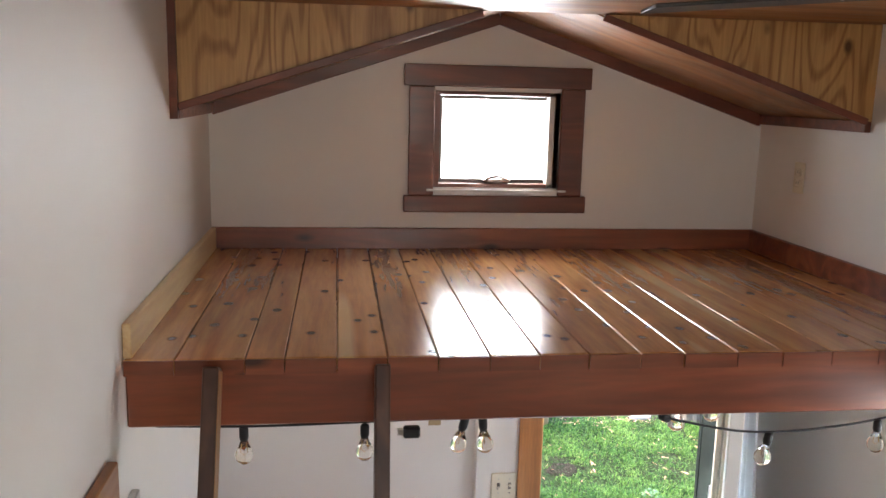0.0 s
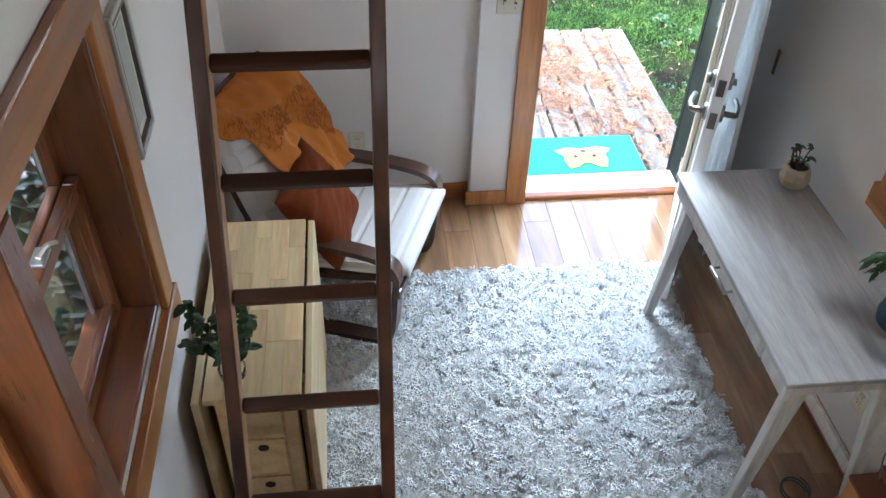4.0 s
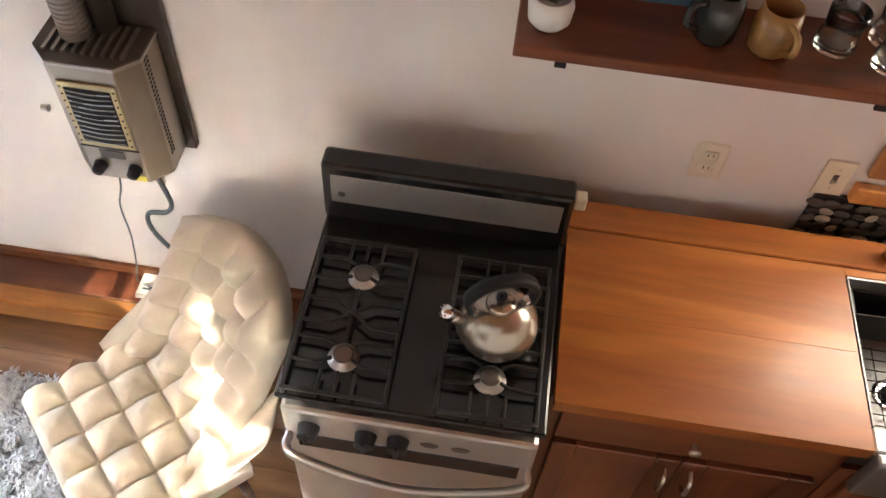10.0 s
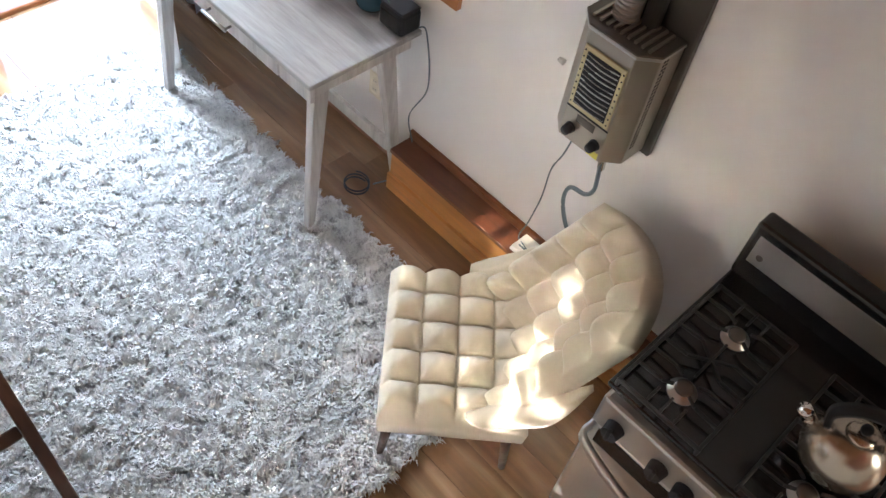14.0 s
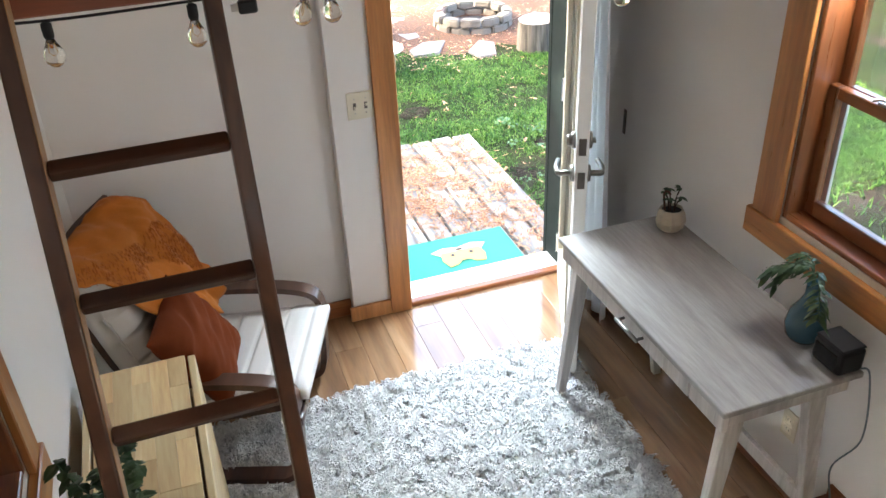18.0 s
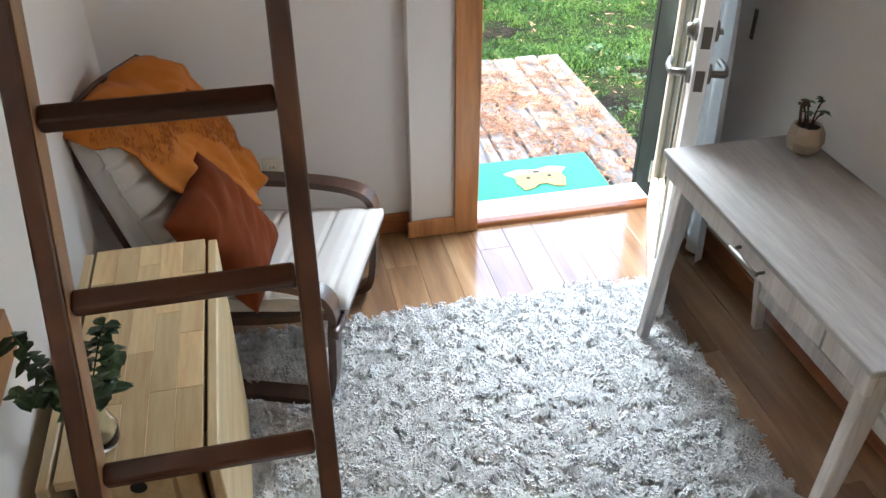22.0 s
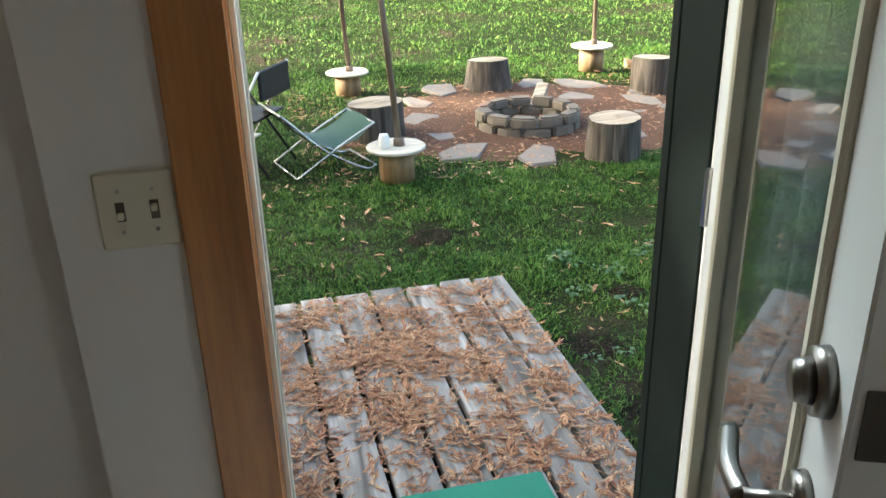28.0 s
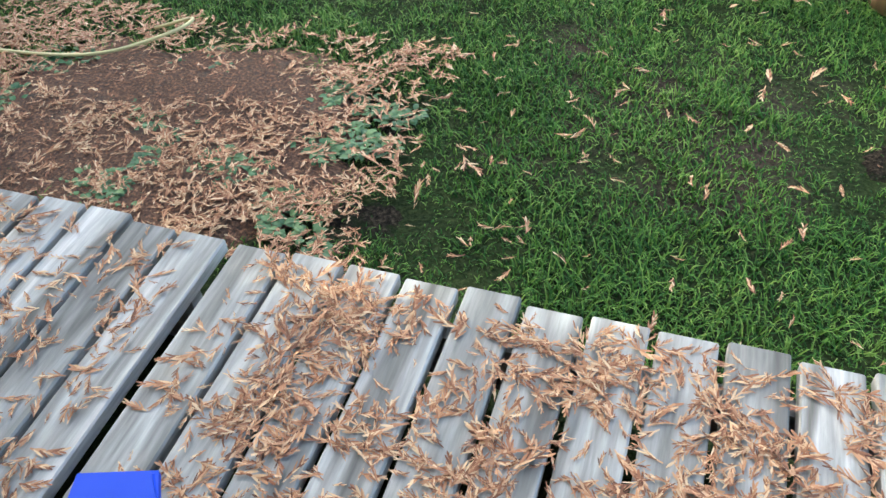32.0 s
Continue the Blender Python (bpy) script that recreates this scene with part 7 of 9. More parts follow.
    part("power_cord", tube(bmesh.new(), curve_pts([(1.56, 0.735, HZ0), (1.60, 0.745, 0.80), (1.62, 0.772, 0.676), (1.62, 0.797, 0.588), (1.62, 0.801, 0.451), (1.62, 0.822, 0.302), (1.625, 0.845, WBOX[3] + 0.006), (1.60, 0.80, WBOX[3] + 0.017), (1.585, 0.745, WBOX[3] + 0.017)], 8), 0.0028, 6), M_BIN, t, "thin power cord", True)
    return t


heater()

# braided mat before the sink
bmx = thing("kitchen_mat", "small dark braided mat on the kitchen floor", "mat")
v, f = [], []
part("pad", bx(COUNTER[0] - 0.56, COUNTER[0] - 0.045, SINK0 + 0.05, CY0 + 0.24, 0.0005, 0.010, bevel=0.003), M_IRON, bmx)
for i in range(20):
    x = COUNTER[0] - 0.55 + 0.025 * i
    part("braid", tube(bmesh.new(), [(x + 0.004 * math.sin(k * 1.9), SINK0 + 0.05 + (CY0 + 0.24 - SINK0 - 0.05) * k / 30, 0.014 + 0.002 * math.cos(k * 1.9)) for k in range(31)], 0.009, 6), M_BLACKPLASTIC, bmx)

# ---- string lights under the loft ----
def string_lights():
    t = thing("string_lights", "black cable with clear round bulbs hung under the loft", "string lights")
    y = LOFT_Y + 0.030
    z = BEAM0
    hang = [(XL + 0.06, y, z - 0.004), (XL + 0.30, y + 0.02, z - 0.018), (XL + 0.60, y + 0.03, z - 0.016), (XL + 0.76, y + 0.02, z - 0.006), (XL + 0.90, y, z - 0.003)]
    a = curve_pts(hang, 10)
    part("cable", tube(bmesh.new(), a, 0.0032, 6), M_BLACKPLASTIC, t, "", True)
    hang2 = [(XL + 1.27, y, z - 0.003), (XL + 1.31, y, z - 0.018), (XL + 1.54, y + 0.03, z - 0.070), (XL + 1.80, y + 0.04, z - 0.062), (XR - 0.03, y + 0.05, z - 0.008)]
    b = curve_pts(hang2, 10)
    part("cable", tube(bmesh.new(), b, 0.0032, 6), M_BLACKPLASTIC, t, "", True)

    def bulb(p, lean=(0, 0, -1)):
        d = Vector(lean).normalized()
        m = Matrix.Translation(p) @ (-d).to_track_quat("Z", "Y").to_matrix().to_4x4()
        s = part("socket", lathe(bmesh.new(), [(0.009, -0.034), (0.011, -0.026), (0.011, -0.004), (0.006, 0.0)], n=14), M_BLACKPLASTIC, t, "black lamp socket", True)
        s.matrix_basis = m
        g = part("bulb", lathe(bmesh.new(), [(0.0085, -0.036), (0.012, -0.045), (0.020, -0.060), (0.022, -0.070), (0.019, -0.082), (0.010, -0.091), (0.001, -0.093)], n=18), M_BULB, s, "clear round bulb", True)
        g.visible_shadow = False
        w = part("filament", tube(bmesh.new(), [(-0.004, 0, -0.045), (-0.006, 0, -0.064), (0.0, 0, -0.070), (0.006, 0, -0.064), (0.004, 0, -0.045)], 0.0007, 5), M_BRASS, s)

    for q in (0.256, 0.542):
        bulb(Vector((XL + q, y + 0.022, z - 0.020)))
    for q in (0.786, 0.828):
        bulb(Vector((XL + q, y + 0.012, z - 0.005)), (-0.25 if q < 0.8 else 0.1, 0, -1))
    for p, ln in ((b[4], (0.5, 0.3, -0.3)), (b[22], (-0.2, 0, -1)), (b[33], (0.0, 0.0, -1)), (b[12] + Vector((0.12, 0.05, 0.06)), (-0.3, 0.2, -0.9))):
        bulb(p, ln)
    pg = part("plug", bx(XL + 0.635, XL + 0.675, y + 0.0, y + 0.022, z - 0.052, z - 0.024, bevel=0.004), M_BLACKPLASTIC, t, "black plug hanging on the cable")
    part("prong", bx(XL + 0.620, XL + 0.6345, y + 0.006, y + 0.016, z - 0.045, z - 0.030), M_NICKEL, pg)
    part("tag", bx(XL + 0.695, XL + 0.725, y + 0.008, y + 0.010, z - 0.022, z - 0.002), M_TAN, t, "small tan paper tag")


string_lights()
# ceiling fan blade over the loft edge
fan = thing("ceiling_fan", "dark ceiling fan blade near the ridge", "fan")
part("blade", beam(bmesh.new(), (0.42, 1.20, 2.742), (1.00, 1.12, 2.79), 0.10, 0.006, bevel=0.002), M_IRON, fan)
part("hub", lathe(bmesh.new(), [(0.05, -0.05), (0.07, -0.02), (0.07, 0.03), (0.03, 0.05)], (1.10, 1.10, 2.80)), M_IRON, fan, "", True)

# ---- floor planks ----
r = random.Random(9)
pw = 0.128
x = XL + 0.001
while x < XR - 0.002:
    w = min(pw, XR - 0.001 - x)
    y = YB + 0.001 - r.uniform(0, 1.1)
    while y < YF - 0.09:
        e = y + 1.22
        a, b = max(y, YB + 0.001), min(e, YF - 0.001)
        if b - a > 0.02 and w > 0.01:
            part("plank", bx(x + 0.0004, x + w - 0.0004, a + 0.0005, b - 0.0005, -0.0185, 0.0, bevel=0.0008), M_FLOOR, bpy.data.objects["floor"])
        y = e
    x += pw

# ---- outdoors ----
GZ = -0.248
DECK_Z = -0.024


def lawn():
    n = 90
    bm = bmesh.new()
    xs = [-400, -150, -60, -30, -18] + [-12 + 26 * i / n for i in range(n + 1)] + [20, 32, 60, 150, 400]
    ys = [-300, -100, -30, -10, 0, 2.6] + [3.0 + 20 * i / 80 for i in range(81)] + [26, 32, 45, 80, 200, 500]
    grid = []
    for x in xs:
        col = []
        for y in ys:
            near = -14 < x < 16 and 2.5 < y < 24
            z = GZ + (0.030 * noise.noise(Vector((x * 0.8, y * 0.8, 0))) + 0.012 * noise.noise(Vector((x * 3, y * 3, 3))) if near else 0.0)
            col.append(bm.verts.new((x, y, z - 0.012)))
        grid.append(col)
    for i in range(len(xs) - 1):
        for j in range(len(ys) - 1):
            bm.faces.new((grid[i][j], grid[i + 1][j], grid[i + 1][j + 1], grid[i][j + 1]))
    g = setting("ground", bm, M_GROUND, "patchy green lawn with bare soil spots", "ground", True)
    return g


lawn()


def patch(name, label, cx, cy, rx, ry, mat, z, seed, cat):
    """A ragged flat patch of ground cover."""
    def fn(u, v):
        a, rr = u * 2 * math.pi, v
        k = 1 + 0.34 * noise.noise(Vector((math.cos(a) * 1.7 + seed, math.sin(a) * 1.7, seed))) + 0.22 * noise.noise(Vector((math.cos(a) * 6, math.sin(a) * 6, seed)))
        x, y = cx + rx * k * rr * math.cos(a), cy + ry * k * rr * math.sin(a)
        return Vector((x, y, z + 0.022 * noise.noise(Vector((x * 3, y * 3, seed))) * (1 - rr) + 0.018 * (1 - rr ** 4) - 0.012 - 0.05 * rr ** 8))
    return setting(name, sheet(fn, 64, 18), mat, label, cat, True)


patch("fire_circle_ground", "red-brown needle litter round the fire ring", 3.10, 8.22, 1.62, 1.32, M_LITTER, GZ + 0.012, 1.3, "ground")
patch("litter_patch", "needle litter beside the deck", -0.55, 5.55, 0.85, 0.58, M_LITTER, GZ + 0.014, 4.1, "ground")
# bare soil where the lawn is worn through
BARE = ((1.74, 5.98, 0.16), (2.06, 4.70, 0.16), (2.10, 4.22, 0.15), (0.28, 5.33, 0.12), (0.14, 5.82, 0.13), (2.43, 5.08, 0.09))
for q in BARE:
    zq = GZ - 0.010 + 0.030 * noise.noise(Vector((q[0] * 0.8, q[1] * 0.8, 0))) + 0.012 * noise.noise(Vector((q[0] * 3, q[1] * 3, 3)))
    patch("soil_patch", "bare dark soil worn through the lawn", q[0], q[1], q[2] * 1.3, q[2] * 0.95, M_SOIL, zq, q[0] * 3, "ground")


# grass in tufts, thinning with distance
def grass():
    rs = np.random.RandomState(12)
    v, f = [], []

    def blades(n, x0, x1, y0, y1, h0, h1, w):
        xs, ys = rs.uniform(x0, x1, n), rs.uniform(y0, y1, n)
        hh, aa, ll = rs.uniform(h0, h1, n), rs.uniform(0, 6.283, n), rs.uniform(0.35, 1.5, n)
        for x, y, h, a, lean in zip(xs, ys, hh, aa, ll):
            if 0.08 < x < 1.80 and y < 4.97:
                continue
            if x < 0.25 and y < 5.00 and x > -2.9:
                continue
            d = ((x - 3.10) / 1.6) ** 2 + ((y - 8.22) / 1.3) ** 2 + 0.25 * noise.noise(Vector((x * 3, y * 3, 9.0)))
            if d < 0.95 and rs.rand() > 0.10:
                continue
            if ((x + 0.55) / 0.85) ** 2 + ((y - 5.55) / 0.58) ** 2 + 0.6 * noise.noise(Vector((x * 4, y * 4, 9.0))) < 0.42 and rs.rand() > 0.10:
                continue
            if any((x - q[0]) ** 2 + (y - q[1]) ** 2 < (q[2] * (0.9 + 1.1 * noise.noise(Vector((x * 9, y * 9, 1.0))))) ** 2 for q in BARE) and rs.rand() > 0.10:
                continue
            dens = 0.7 * noise.noise(Vector((x * 1.6, y * 1.6, 2.0))) + 0.6 * noise.noise(Vector((x * 5.5, y * 5.5, 6.0))) + 0.6 * noise.noise(Vector((x * 14, y * 14, 3.0)))
            if dens < -0.15 and rs.rand() > 0.58:
                continue
            h *= 1 + 0.9 * dens
            z = GZ - 0.012 + 0.030 * noise.noise(Vector((x * 0.8, y * 0.8, 0))) + 0.012 * noise.noise(Vector((x * 3, y * 3, 3))) - 0.004
            ca, sa = math.cos(a), math.sin(a)
            b = a + 1.57 + rs.uniform(-0.5, 0.5)
            cb, sb = math.cos(b), math.sin(b)
            k = len(v)
            v.append((x - ca * w, y - sa * w, z))
            v.append((x + ca * w, y + sa * w, z))
            v.append((x + cb * h * lean * 0.45 + ca * w * 0.7, y + sb * h * lean * 0.45 + sa * w * 0.7, z + h * 0.65))
            v.append((x + cb * h * lean * 0.45 - ca * w * 0.7, y + sb * h * lean * 0.45 - sa * w * 0.7, z + h * 0.65))
            v.append((x + cb * h * lean, y + sb * h * lean, z + h * (1.0 - 0.25 * lean)))
            f.append((k, k + 1, k + 2, k + 3))
            f.append((k + 3, k + 2, k + 4))

    blades(265000, -2.4, 5.2, 3.6, 6.9, 0.012, 0.040, 0.0025)
    blades(70000, -0.6, 6.0, 6.6, 10.6, 0.015, 0.042, 0.0032)
    blades(85000, -1.5, 12.5, 10.3, 22.5, 0.020, 0.048, 0.006)
    blades(8000, 1.9, 6.5, -1.0, 3.6, 0.03, 0.08, 0.005)
    blades(5000, -5.5, -0.7, -1.0, 3.6, 0.03, 0.08, 0.005)
    ob = new("grass", raw_mesh("grass", v, f, M_BLADE))
    tagged(ob, "short green lawn grass in uneven tufts", "grass", "", "stuff")


grass()

# low weeds by the deck
def weeds():
    r = random.Random(31)
    v, f = [], []
    for k in range(230):
        if k < 195:
            c = k % 13
            x, y = -1.15 + 0.115 * c + 0.10 * math.sin(c * 5.1) + r.gauss(0, 0.06), 5.55 + 0.33 * math.sin(c * 2.3) + r.gauss(0, 0.05)
        else:
            x, y = r.uniform(1.95, 2.8), r.uniform(3.4, 5.6)
        if y < 5.05 and x < 1.85:
            continue
        s = r.uniform(0.35, 0.95)
        for i in range(13):
            a = r.uniform(0, 6.28)
            leaf_blade(v, f, (x + 0.02 * math.cos(a), y + 0.02 * math.sin(a), GZ + 0.01), (math.cos(a), math.sin(a), r.uniform(0.2, 1.0)), r.uniform(0.03, 0.06) * s, 0.026 * s, 0.5)
    ob = new("weeds", raw_mesh("weeds", v, f, M_WEED))
    tagged(ob, "low round-leaved weeds in the litter", "weeds", "", "stuff")


weeds()

# ---- deck ----
deck = tagged(new("deck"), "weathered grey plank deck strewn with dry cedar fronds", "deck", "", "structure")
r = random.Random(14)
PITCH, BW = 0.1395, 0.122
x = 1.780
xs_d = []
while x - BW > 0.10:
    xs_d.append((x - BW, x))
    x -= PITCH
for a, b in xs_d:
    e = r.uniform(-0.012, 0.012)
    dz = r.uniform(-0.002, 0.002)
    part("plank", bx(a, b, YF + T + 0.0055, 4.948 + e, DECK_Z - 0.038, DECK_Z + dz, bevel=0.004), M_DECK, deck)
for y in (3.55, 4.2, 4.85):
    part("joist", bx(0.13, 1.77, y - 0.02, y + 0.02, DECK_Z - 0.18, DECK_Z - 0.0395), M_DECK, deck)
part("end_joist", bx(1.742, 1.777, 3.45, 4.92, GZ - 0.02, DECK_Z - 0.0395), M_DECK, deck)
deck2 = tagged(new("lower_deck"), "second weathered plank deck set a little lower", "deck", "", "structure")
x = 0.060
for i in range(20):
    a, b = x - BW, x
    e = r.uniform(-0.012, 0.012)
    part("plank", bx(a, b, YF + T + 0.06, 4.985 + e, DECK_Z - 0.075, DECK_Z - 0.035 + r.uniform(-0.002, 0.002), bevel=0.004), M_DECK, deck2)
    x -= PITCH
part("joist", bx(-2.7, 0.055, 4.80, 4.84, GZ - 0.02, DECK_Z - 0.0765), M_DECK, deck2)


MX0, MX1, MY0, MY1 = 0.80, 1.487, 3.362, 3.705   # door mat


def fronds():
    """Flat dry cedar sprays: a bent stem with close flat side twigs, broad enough to read as a feather."""
    rs = random.Random(77)
    v, f = [], []

    def strip(p, q, w, n, tip=0.45):
        d = (q - p)
        s = d.cross(n).normalized() * w
        k = len(v)
        v.extend([tuple(p - s * 0.7), tuple(p + s * 0.7), tuple(p.lerp(q, 0.55) + s), tuple(q + s * tip), tuple(q - s * tip), tuple(p.lerp(q, 0.55) - s)])
        f.append((k, k + 1, k + 2, k + 3, k + 4, k + 5))

    def spray(x, y, z, size, a):
        n = Vector((rs.gauss(0, 0.15), rs.gauss(0, 0.15), 1)).normalized()
        d = Vector((math.cos(a), math.sin(a), rs.uniform(-0.05, 0.15)))
        d = (d - n * d.dot(n) * 0.8).normalized()
        bend = rs.uniform(-0.8, 0.8)
        p = Vector((x, y, z))
        m = rs.choice((3, 4, 4, 5, 6))
        w = size * rs.uniform(0.026, 0.043)
        for i in range(m):
            q = p + d * size / m
            q.z = max(q.z, z - 0.002)
            strip(p, q, w, n, 0.8)
            for s in (-1, 1):
                if rs.random() < 0.9:
                    e = (d * 1.9 + s * d.cross(n) * rs.uniform(0.6, 1.1)).normalized()
                    tip = q + e * size * rs.uniform(0.26, 0.44) * (1 - 0.5 * i / m)
                    tip.z = max(z - 0.002, tip.z + rs.uniform(-0.003, 0.005))
                    strip(q - d * size * 0.08, tip, w * rs.uniform(0.9, 1.3), n, 0.5)
            d = (Matrix.Rotation(bend / m, 3, n) @ d).normalized()
            p = q

    def field(n, x0, x1, y0, y1, z, thick, lo=0.10):
        c = 0
        while c < n:
            x, y = rs.uniform(x0, x1), rs.uniform(y0, y1)
            k = 0.42 + 0.5 * noise.noise(Vector((x * 3.0, y * 2.6, 4.4))) + 0.9 * noise.noise(Vector((x * 9, y * 9, 1.4)))
            if rs.random() > max(lo, k) or (MX0 - 0.05 < x < MX1 + 0.02 and MY0 < y < MY1 + 0.02 and rs.random() < 0.97):
                continue
            spray(x, y, z + 0.004 + thick * max(0, k) * rs.random(), rs.uniform(0.018, 0.054) * (1.0 if rs.random() < 0.85 else 1.4), rs.uniform(0, 6.283))
            c += 1

    field(4700, 0.17, 1.75, 3.40, 4.90, DECK_Z, 0.008)
    field(1500, 0.30, 1.70, 3.70, 4.60, DECK_Z, 0.008, 0.02)
    field(2300, -1.6, 0.02, 3.6, 4.93, DECK_Z - 0.036, 0.008)
    field(4300, -1.6, 0.30, 5.05, 6.2, GZ + 0.010, 0.02)
    field(150, -0.6, 0.9, 5.05, 6.3, GZ + 0.016, 0.012)
    field(200, 0.2, 3.4, 5.05, 7.0, GZ + 0.028, 0.01)
    field(90, 1.9, 3.0, 3.6, 5.1, GZ + 0.028, 0.01)
    field(2300, 1.2, 4.95, 6.8, 9.6, GZ + 0.014, 0.010)
    ob = new("dry_fronds", raw_mesh("dry_fronds", v, f, M_FROND))
    tagged(ob, "scattered dry orange-brown cedar fronds", "leaf litter", "", "stuff")


fronds()

# door mat
mat = thing("door_mat", "green coir door mat with a pale animal face", "mat")
mz = DECK_Z + 0.003
part("pad", bx(MX0, MX1, MY0, MY1, mz, mz + 0.014, bevel=0.006), M_MATGREEN, mat, "bright green coir pad")


def blob(name, pts, mat_, z0, z1):
    bm = bmesh.new()
    a = [bm.verts.new((x, y, z0)) for x, y in pts]
    b = [bm.verts.new((x, y, z1)) for x, y in pts]
    bm.faces.new(a[::-1])
    bm.faces.new(b)
    for i in range(len(pts)):
        j = (i + 1) % len(pts)
        bm.faces.new((a[i], a[j], b[j], b[i]))
    return part(name, bm, mat_, mat)


mcx, mcy = 1.195, 3.500
blob("pale_face", [(mcx - 0.15, mcy + 0.075), (mcx - 0.08, mcy + 0.10), (mcx, mcy + 0.085), (mcx + 0.08, mcy + 0.105), (mcx + 0.15, mcy + 0.08), (mcx + 0.11, mcy + 0.03), (mcx - 0.11, mcy + 0.03)], M_MATPALE, mz + 0.0142, mz + 0.0165)
blob("tan_face", [(mcx - 0.105, mcy + 0.05), (mcx + 0.105, mcy + 0.05), (mcx + 0.115, mcy - 0.02), (mcx + 0.095, mcy - 0.085), (mcx + 0.05, mcy - 0.075), (mcx + 0.02, mcy - 0.045), (mcx - 0.02, mcy - 0.045), (mcx - 0.05, mcy - 0.075), (mcx - 0.095, mcy - 0.085), (mcx - 0.115, mcy - 0.02)], M_MATTAN, mz + 0.0167, mz + 0.019)
for s in (-1, 1):
    blob("eye_mark", [(mcx + s * 0.05 + 0.012 * math.cos(a), mcy + 0.015 + 0.012 * math.sin(a)) for a in (0, 1.05, 2.1, 3.14, 4.2, 5.25)], M_IRON, mz + 0.0192, mz + 0.021)
blob("nose_mark", [(mcx + 0.02 * math.cos(a), mcy + 0.06 + 0.010 * math.sin(a)) for a in (0, 1.05, 2.1, 3.14, 4.2, 5.25)], M_IRON, mz + 0.0192, mz + 0.021)


# ---- blue deck chair ----
def blue_chair():
    t = thing("deck_chair", "bright blue plastic slatted garden chair on the deck", "chair", "", pose(BCHAIR[0], BCHAIR[1], DECK_Z + 0.002, 0, 0, BCHAIR[2]))
    # local: y forwards, x across
    for s in (-1, 1):
        x = s * 0.29
        bm = bmesh.new()
        outline = [(-0.040, -0.17), (0.034, -0.17), (0.050, -0.10), (0.066, 0.10), (0.070, 0.24), (0.062, 0.34), (0.050, 0.395), (-0.052, 0.395), (-0.058, 0.30), (-0.056, 0.05)]
        a = [bm.verts.new((x + s * px, py, 0.424)) for px, py in outline]
        b = [bm.verts.new((x + s * px, py, 0.449)) for px, py in outline]
        bm.faces.new(a[::-1])
        bm.faces.new(b)
        for i in range(len(outline)):
            j = (i + 1) % len(outline)
            bm.faces.new((a[i], a[j], b[j], b[i]))
        bmesh.ops.bevel(bm, geom=[e for e in bm.edges if abs(e.verts[0].co.z - e.verts[1].co.z) < 1e-4], offset=0.007, segments=3, affect="EDGES")
        part("arm", bm, M_BLUE, t, "wide flat blue armrest")
        part("front_leg", bx(x - 0.014, x + 0.014, 0.20, 0.30, 0.0, 0.4235, bevel=0.005), M_BLUE, t)
        part("back_leg", beam(bmesh.new(), (x - s * 0.03, 0.33, 0.28), (x - s * 0.03, -0.22, 0.040), 0.026, 0.085, (0, 0, 1), 0.005), M_BLUE, t)
        part("gusset", beam(bmesh.new(), (x + s * 0.030, 0.25, 0.26), (x + s * 0.034, 0.25, 0.4235), 0.05, 0.030, (1, 0, 0), 0.004), M_BLUE, t)
    for i in range(6):
        y = 0.335 - i * 0.088
        z = 0.335 - 0.034 * i
        part("seat_slat", beam(bmesh.new(), (-0.262, y, z), (0.262, y, z), 0.074, 0.020, (0, -0.35, 1), 0.004), M_BLUE, t)
    for i in range(5):
        x = -0.20 + 0.10 * i
        part("back_slat", beam(bmesh.new(), (x, -0.10, 0.17), (x * 1.08, -0.205, 0.66 - 0.015 * abs(i - 2) ** 2), 0.088, 0.018, (0, 1, 0.4), 0.004), M_BLUE, t)
    part("back_rail", beam(bmesh.new(), (-0.33, -0.178, 0.405), (0.33, -0.178, 0.405), 0.026, 0.034, bevel=0.005), M_BLUE, t)
    return t


blue_chair()

# ---- garden hose end ----
hs = thing("garden_hose", "pale yellow hose end lying in the grass", "hose")
part("hose", tube(bmesh.new(), curve_pts([(-1.60, 5.78, GZ + 0.02), (-1.15, 5.80, GZ + 0.03), (-0.92, 5.86, GZ + 0.04), (-0.72, 5.98, GZ + 0.08), (-0.70, 6.08, GZ + 0.08), (-0.86, 6.06, GZ + 0.03)], 10), 0.0065, 8), plain("pale_hose", (0.55, 0.47, 0.22), 0.5), hs, smooth=True)


